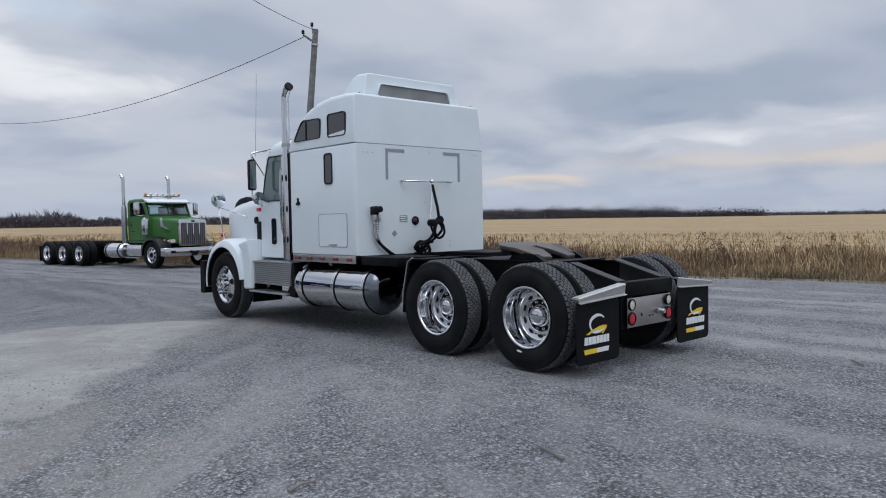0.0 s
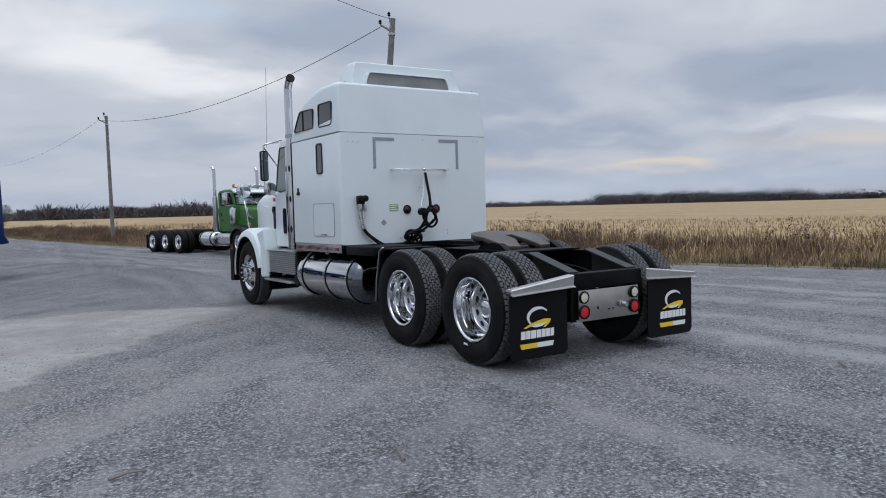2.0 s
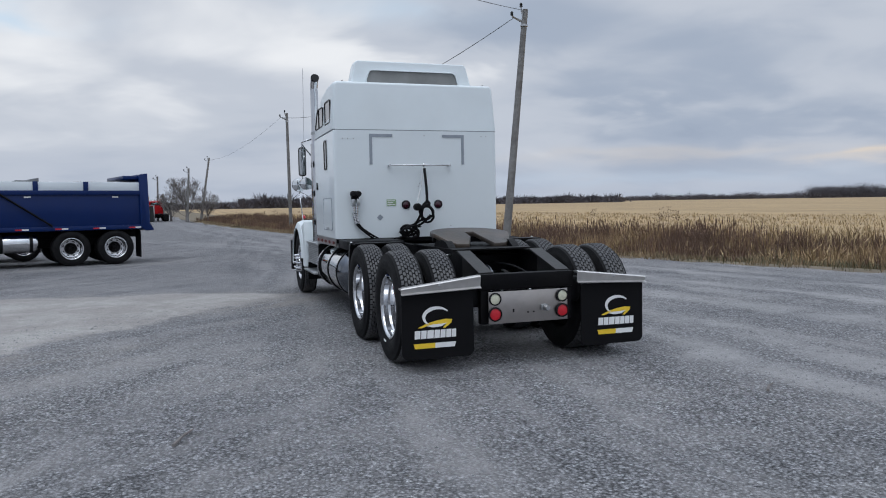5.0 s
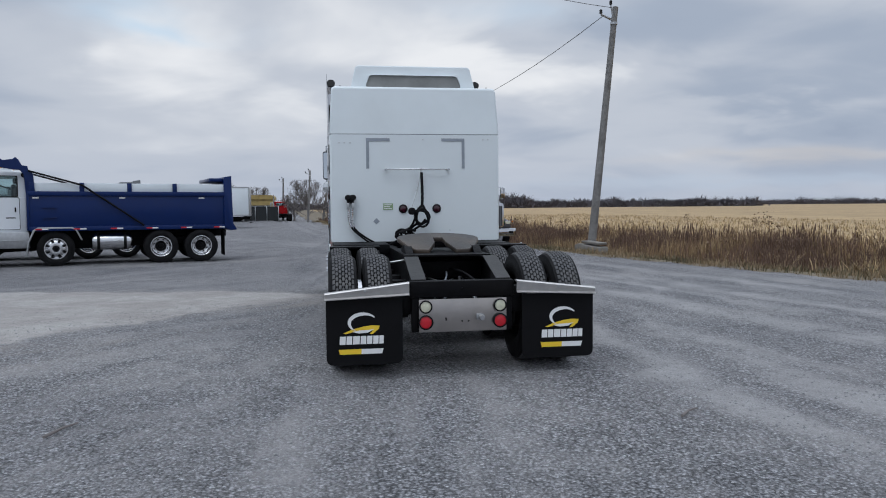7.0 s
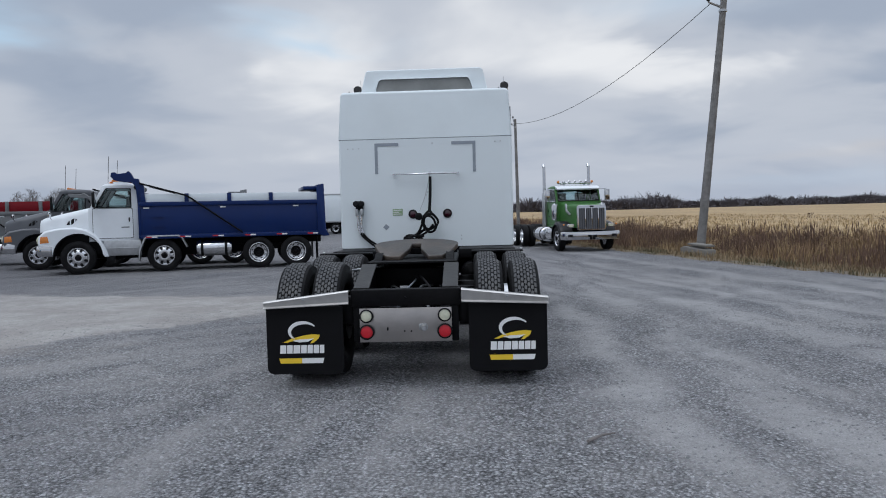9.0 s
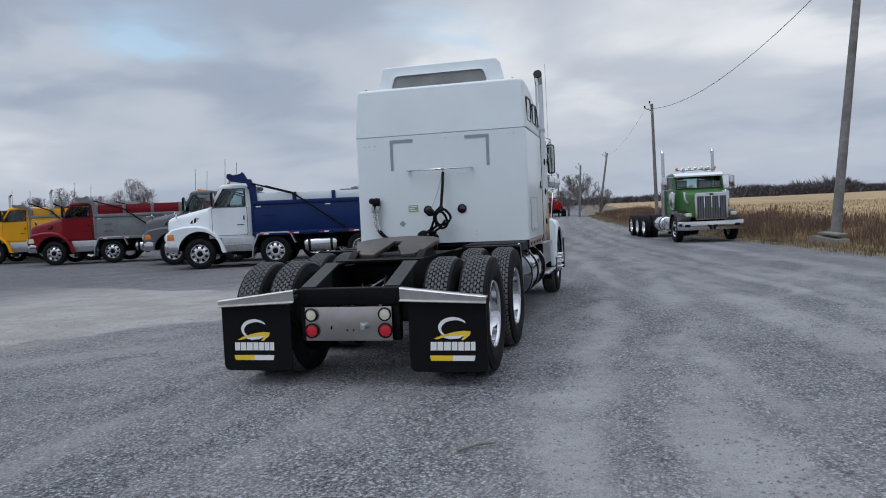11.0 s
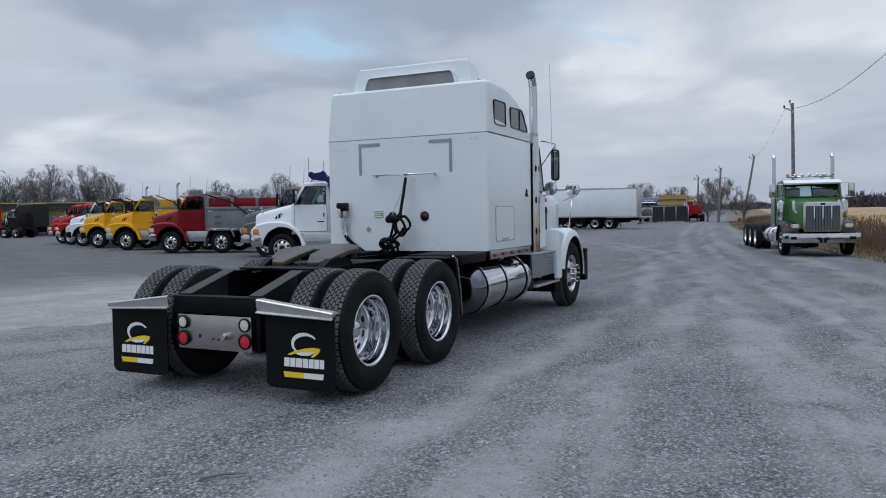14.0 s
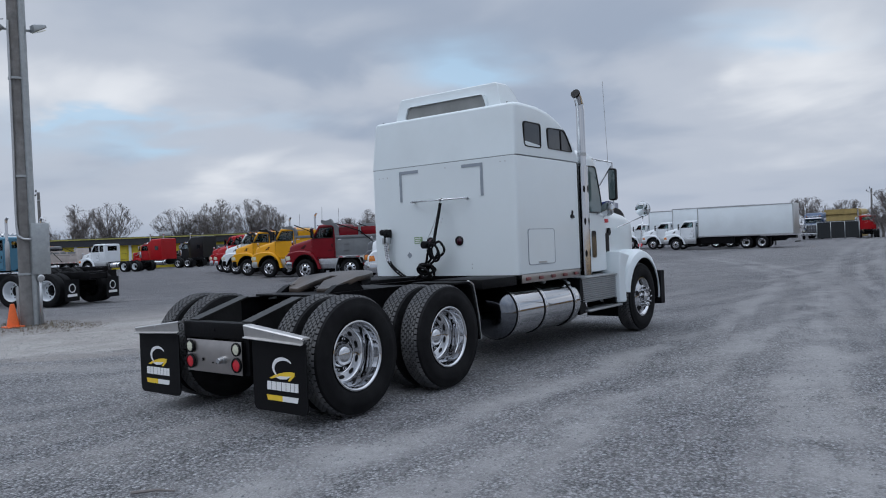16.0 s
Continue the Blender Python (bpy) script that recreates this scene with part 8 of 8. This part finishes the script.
for sx, sy in ((-0.16, -0.34), (0.24, 0.42)):
    fl = part("floodlight", pr := prism(bmesh.new(), [(-0.16, -0.06), (0.16, -0.02), (0.16, 0.05), (-0.12, 0.10)], "x", -0.10, 0.10, 0.015), GALV, lp, "grey floodlight head", Matrix.Translation((sx, sy, 6.78)) @ pose(0, 0, 0, -20 if sy < 0 else 20, 0, 0))
    part("flood_glass", cube(-0.08, 0.08, -0.13, 0.13, -0.075, -0.062), CLEARLENS, fl)
for k in range(3):
    overhead_wire((-11.9 + 0.1 * k, 3.3, 6.9 + 0.5 * k), (-19.5, -9.0 - k, 6.5 + 0.3 * k), 0.3, 0.01)

cone = thing("traffic_cone", Matrix.Translation((-11.74, 3.12, gz(-11.74, 3.12))), "faded orange traffic cone on a square base", "traffic cone")
part("base", cube(-0.18, 0.18, -0.18, 0.18, 0, 0.035, 0.01), ORANGE, cone)
part("body", lathe(bmesh.new(), [(0.13, 0.035), (0.045, 0.52), (0.02, 0.53)], 20, "z"), ORANGE, cone)


def pole_grass_spot(rng):
    a, d = rng.uniform(0, 6.283), 1.3 * rng.random() ** 0.6
    x, y = -11.3 + 1.5 * d * math.cos(a), 3.3 + d * math.sin(a)
    return x, y, gz(x, y) - 0.01, 0.5 + 0.5 * (1.3 - d)


blades("grass_tuft", [material("trodden_grass", (0.135, 0.108, 0.070), 0.9, 0, 0.3, 2.0)], "flattened dry brown grass round the pole foot", 420, pole_grass_spot, 0.07, 14, 0.012, 6, 1.8, False, 0.9)

# long yellow garage building with a dark roof
def garage():
    a, b = Vector((-86.0, 30.0)), Vector((-58.0, 74.0))
    d = (b - a).normalized()
    ang = math.degrees(math.atan2(d.y, d.x))
    L = (b - a).length
    T = thing("garage_building", Matrix.Translation((a.x, a.y, gz(a.x, a.y) - 0.2)) @ pose(0, 0, 0, 0, 0, ang), "long low yellow garage with dark fascia and flat roof", "building")
    part("wall", cube(-14, L, 0, 9, 0, 3.1), YWALL, T, "yellow panel wall")
    part("fascia", cube(-14.3, L + 0.3, -0.5, 9.3, 2.95, 3.72), ROOF, T, "dark deep fascia")
    part("roof_edge", cube(-14.4, L + 0.4, -0.6, 9.4, 3.72, 3.84), material("yellow_trim", (0.42, 0.40, 0.10), 0.6), T, "thin yellow roof edge")
    part("roof", cube(-14.3, L + 0.3, -0.4, 9.2, 3.84, 3.90), ROOF, T)
    n = 11
    for k in range(n):
        x = -12 + (L + 12) * (k + 0.5) / n
        dr = part("garage_door", cube(x - 1.6, x + 1.6, -0.06, 0.0, 0.0, 2.6, 0.01), GREYBODY if k % 4 == 2 else YWALL, T, "sectional garage door")
        for z in (0.65, 1.3, 1.95):
            part("door_joint", cube(x - 1.58, x + 1.58, -0.068, -0.061, z - 0.015, z + 0.015), ROOF, dr)
        part("pilaster", cube(x + 1.85, x + 2.15, -0.25, 0.0, 0, 2.95), BOXWHITE, T, "pale pilaster")
    for k in range(3):
        x = 2 + k * 17.5
        part("roof_unit", cube(x, x + 1.4, 3, 4.2, 3.90, 4.5, 0.03), DULL, T)
garage()

TANSTEEL = material("tan_steel_body", (0.40, 0.355, 0.33), 0.6, 0, 0.15, 2)
# white crew-cab chassis and a tan tipper near the building
wd = thing("day_cab_truck", grounded(-66.8, 34.0, 107), "white day-cab truck with bare chassis", "truck", "parked tractors")
chassis(wd, -6.5)
axle_set(wd, (-4.6, -5.9), None, RIM_DEEP_W)
aero_front(wd, WHITE2)
cab_body(wd, WHITE2, y_back=-2.15, extended=True)
mirror_pair(wd, -0.52, 2.34, 1.22)
tank_side(wd, -3.9, -2.6)
dump_truck("dump_truck", -74.0, 32.0, 107, "pale tan dump truck near the garage", GREYBODY, TANSTEEL, 4.2, (-4.6, -5.9), None, None, 1.9, 2.2, None, False, DULL, GREYBODY)
classic_tractor("day_cab_tractor", -36.9, 12.9, 107, "teal day-cab tractor parked past the lamp pole", TEAL, (-4.9, -6.2), "day", TEAL, end=0.9)

# dark screened fence, yellow container and a shed at the yard's end
fe = thing("screen_fence", Matrix.Translation((-12.2, 94.0, gz(-12, 92))), "chain fence with dark privacy screen", "fence")
for k in range(4):
    part("post", rod(bmesh.new(), (k * 1.5, 0.05, 0), (k * 1.5, 0.05, 2.1), 0.05, 8), GALV, fe)
for k in range(3):
    part("panel", cube(k * 1.5 + 0.06, k * 1.5 + 1.44, 0.02, 0.05, 0.15, 2.0), material("fence_screen", (0.013, 0.016, 0.018), 0.8, 0, 0.3, 3) if k == 0 else bpy.data.materials["fence_screen"], fe)
part("top_bar", rod(bmesh.new(), (0, 0.05, 2.08), (4.5, 0.05, 2.08), 0.03, 8), GALV, fe)
ct = thing("storage_container", Matrix.Translation((-14.0, 108.0, gz(-13, 99))), "faded yellow shed with rounded top", "container")
part("body", cube(0, 4.6, 0, 6, 0, 3.1, 0.05), material("faded_yellow", (0.33, 0.245, 0.085), 0.6, 0, 0.2, 2), ct)
part("roof", loft(bmesh.new(), [[(px, y, pz) for px, pz in rrect(-0.15, 4.75, 3.1, 3.75, 0.5, 5, 0.02)] for y in (-0.2, 6.2)]), bpy.data.materials["faded_yellow"], ct)
part("door", cube(0.4, 4.2, -0.04, 0.0, 0.1, 2.2), bpy.data.materials["fence_screen"], ct)

# gravel stones scattered over the yard
def loose_stones():
    rng = random.Random(99)
    verts, faces = [], []
    left = 130000
    while left:
        a, d = rng.uniform(0, 6.283), 1.2 + 10.0 * rng.random() ** 1.1
        cx = rng.uniform(-6.5, 6.0)
        x, y = cx + d * math.sin(a), -5.6 + 0.02 * cx * cx + d * math.cos(a)
        # stones gather in drawn-out clumps beside the wheel tracks
        t = radians(45 if x < -1.6 else 101 if x > 1.2 else 84)
        u, v = x * math.cos(t) + y * math.sin(t), y * math.cos(t) - x * math.sin(t)
        k = noise.noise((u * 0.22, v * 1.3, 3.0)) + 0.7 * noise.noise((x * 1.6, y * 1.6, 8.0))
        if k < rng.uniform(-0.75, 0.45):
            continue
        left -= 1
        s = 0.0045 + 0.0115 * rng.random() ** 2.3
        z = bumpy(x, y) + s * 0.25
        n = len(verts)
        for ux, uy, uz in ((1, 0, 0), (0, 1, 0), (-1, 0, 0), (0, -1, 0), (0, 0, 0.42)):
            k = s * rng.uniform(0.7, 1.3)
            verts.append((x + ux * k + rng.uniform(-0.3, 0.3) * s, y + uy * k + rng.uniform(-0.3, 0.3) * s, z + uz * k - (0.3 * s if uz == 0 else 0)))
        faces += [(n, n + 1, n + 4), (n + 1, n + 2, n + 4), (n + 2, n + 3, n + 4), (n + 3, n, n + 4)]
    me = bpy.data.meshes.new("stones")
    me.from_pydata(verts, [], faces)
    m = bpy.data.materials.new("loose_stone")
    m.use_nodes = True
    nt = m.node_tree
    geo = nt.nodes.new("ShaderNodeNewGeometry")
    r = nt.nodes.new("ShaderNodeValToRGB")
    r.color_ramp.elements[0].color, r.color_ramp.elements[1].color = (0.125, 0.127, 0.133, 1), (0.38, 0.38, 0.39, 1)
    r.color_ramp.elements.new(0.75).color = (0.215, 0.215, 0.224, 1)
    nt.links.new(geo.outputs["Random Per Island"], r.inputs[0])
    nt.links.new(r.outputs[0], nt.nodes["Principled BSDF"].inputs["Base Color"])
    nt.nodes["Principled BSDF"].inputs["Roughness"].default_value = 0.85
    me.materials.append(m)
    tagged(new("loose_gravel", me), "scattered loose grey gravel stones", "gravel", kind="stuff")


loose_stones()
# a few dark sticks lying on the gravel
for sx, sy, sa, sl in ((1.45, -1.55, 40, 0.28), (-3.1, -1.2, 70, 0.35), (-4.6, -0.6, 10, 0.22)):
    st = bmesh.new()
    c, s_ = math.cos(radians(sa)) * sl / 2, math.sin(radians(sa)) * sl / 2
    tube(st, [(sx - c, sy - s_, bumpy(sx, sy) + 0.02), (sx, sy + 0.02, bumpy(sx, sy) + 0.025), (sx + c, sy + s_, bumpy(sx, sy) + 0.018)], 0.012, 6, 0.006)
    tagged(new("stick", mesh_of(st, BARK)), "dark broken stick lying on the gravel", "stick", "sticks")
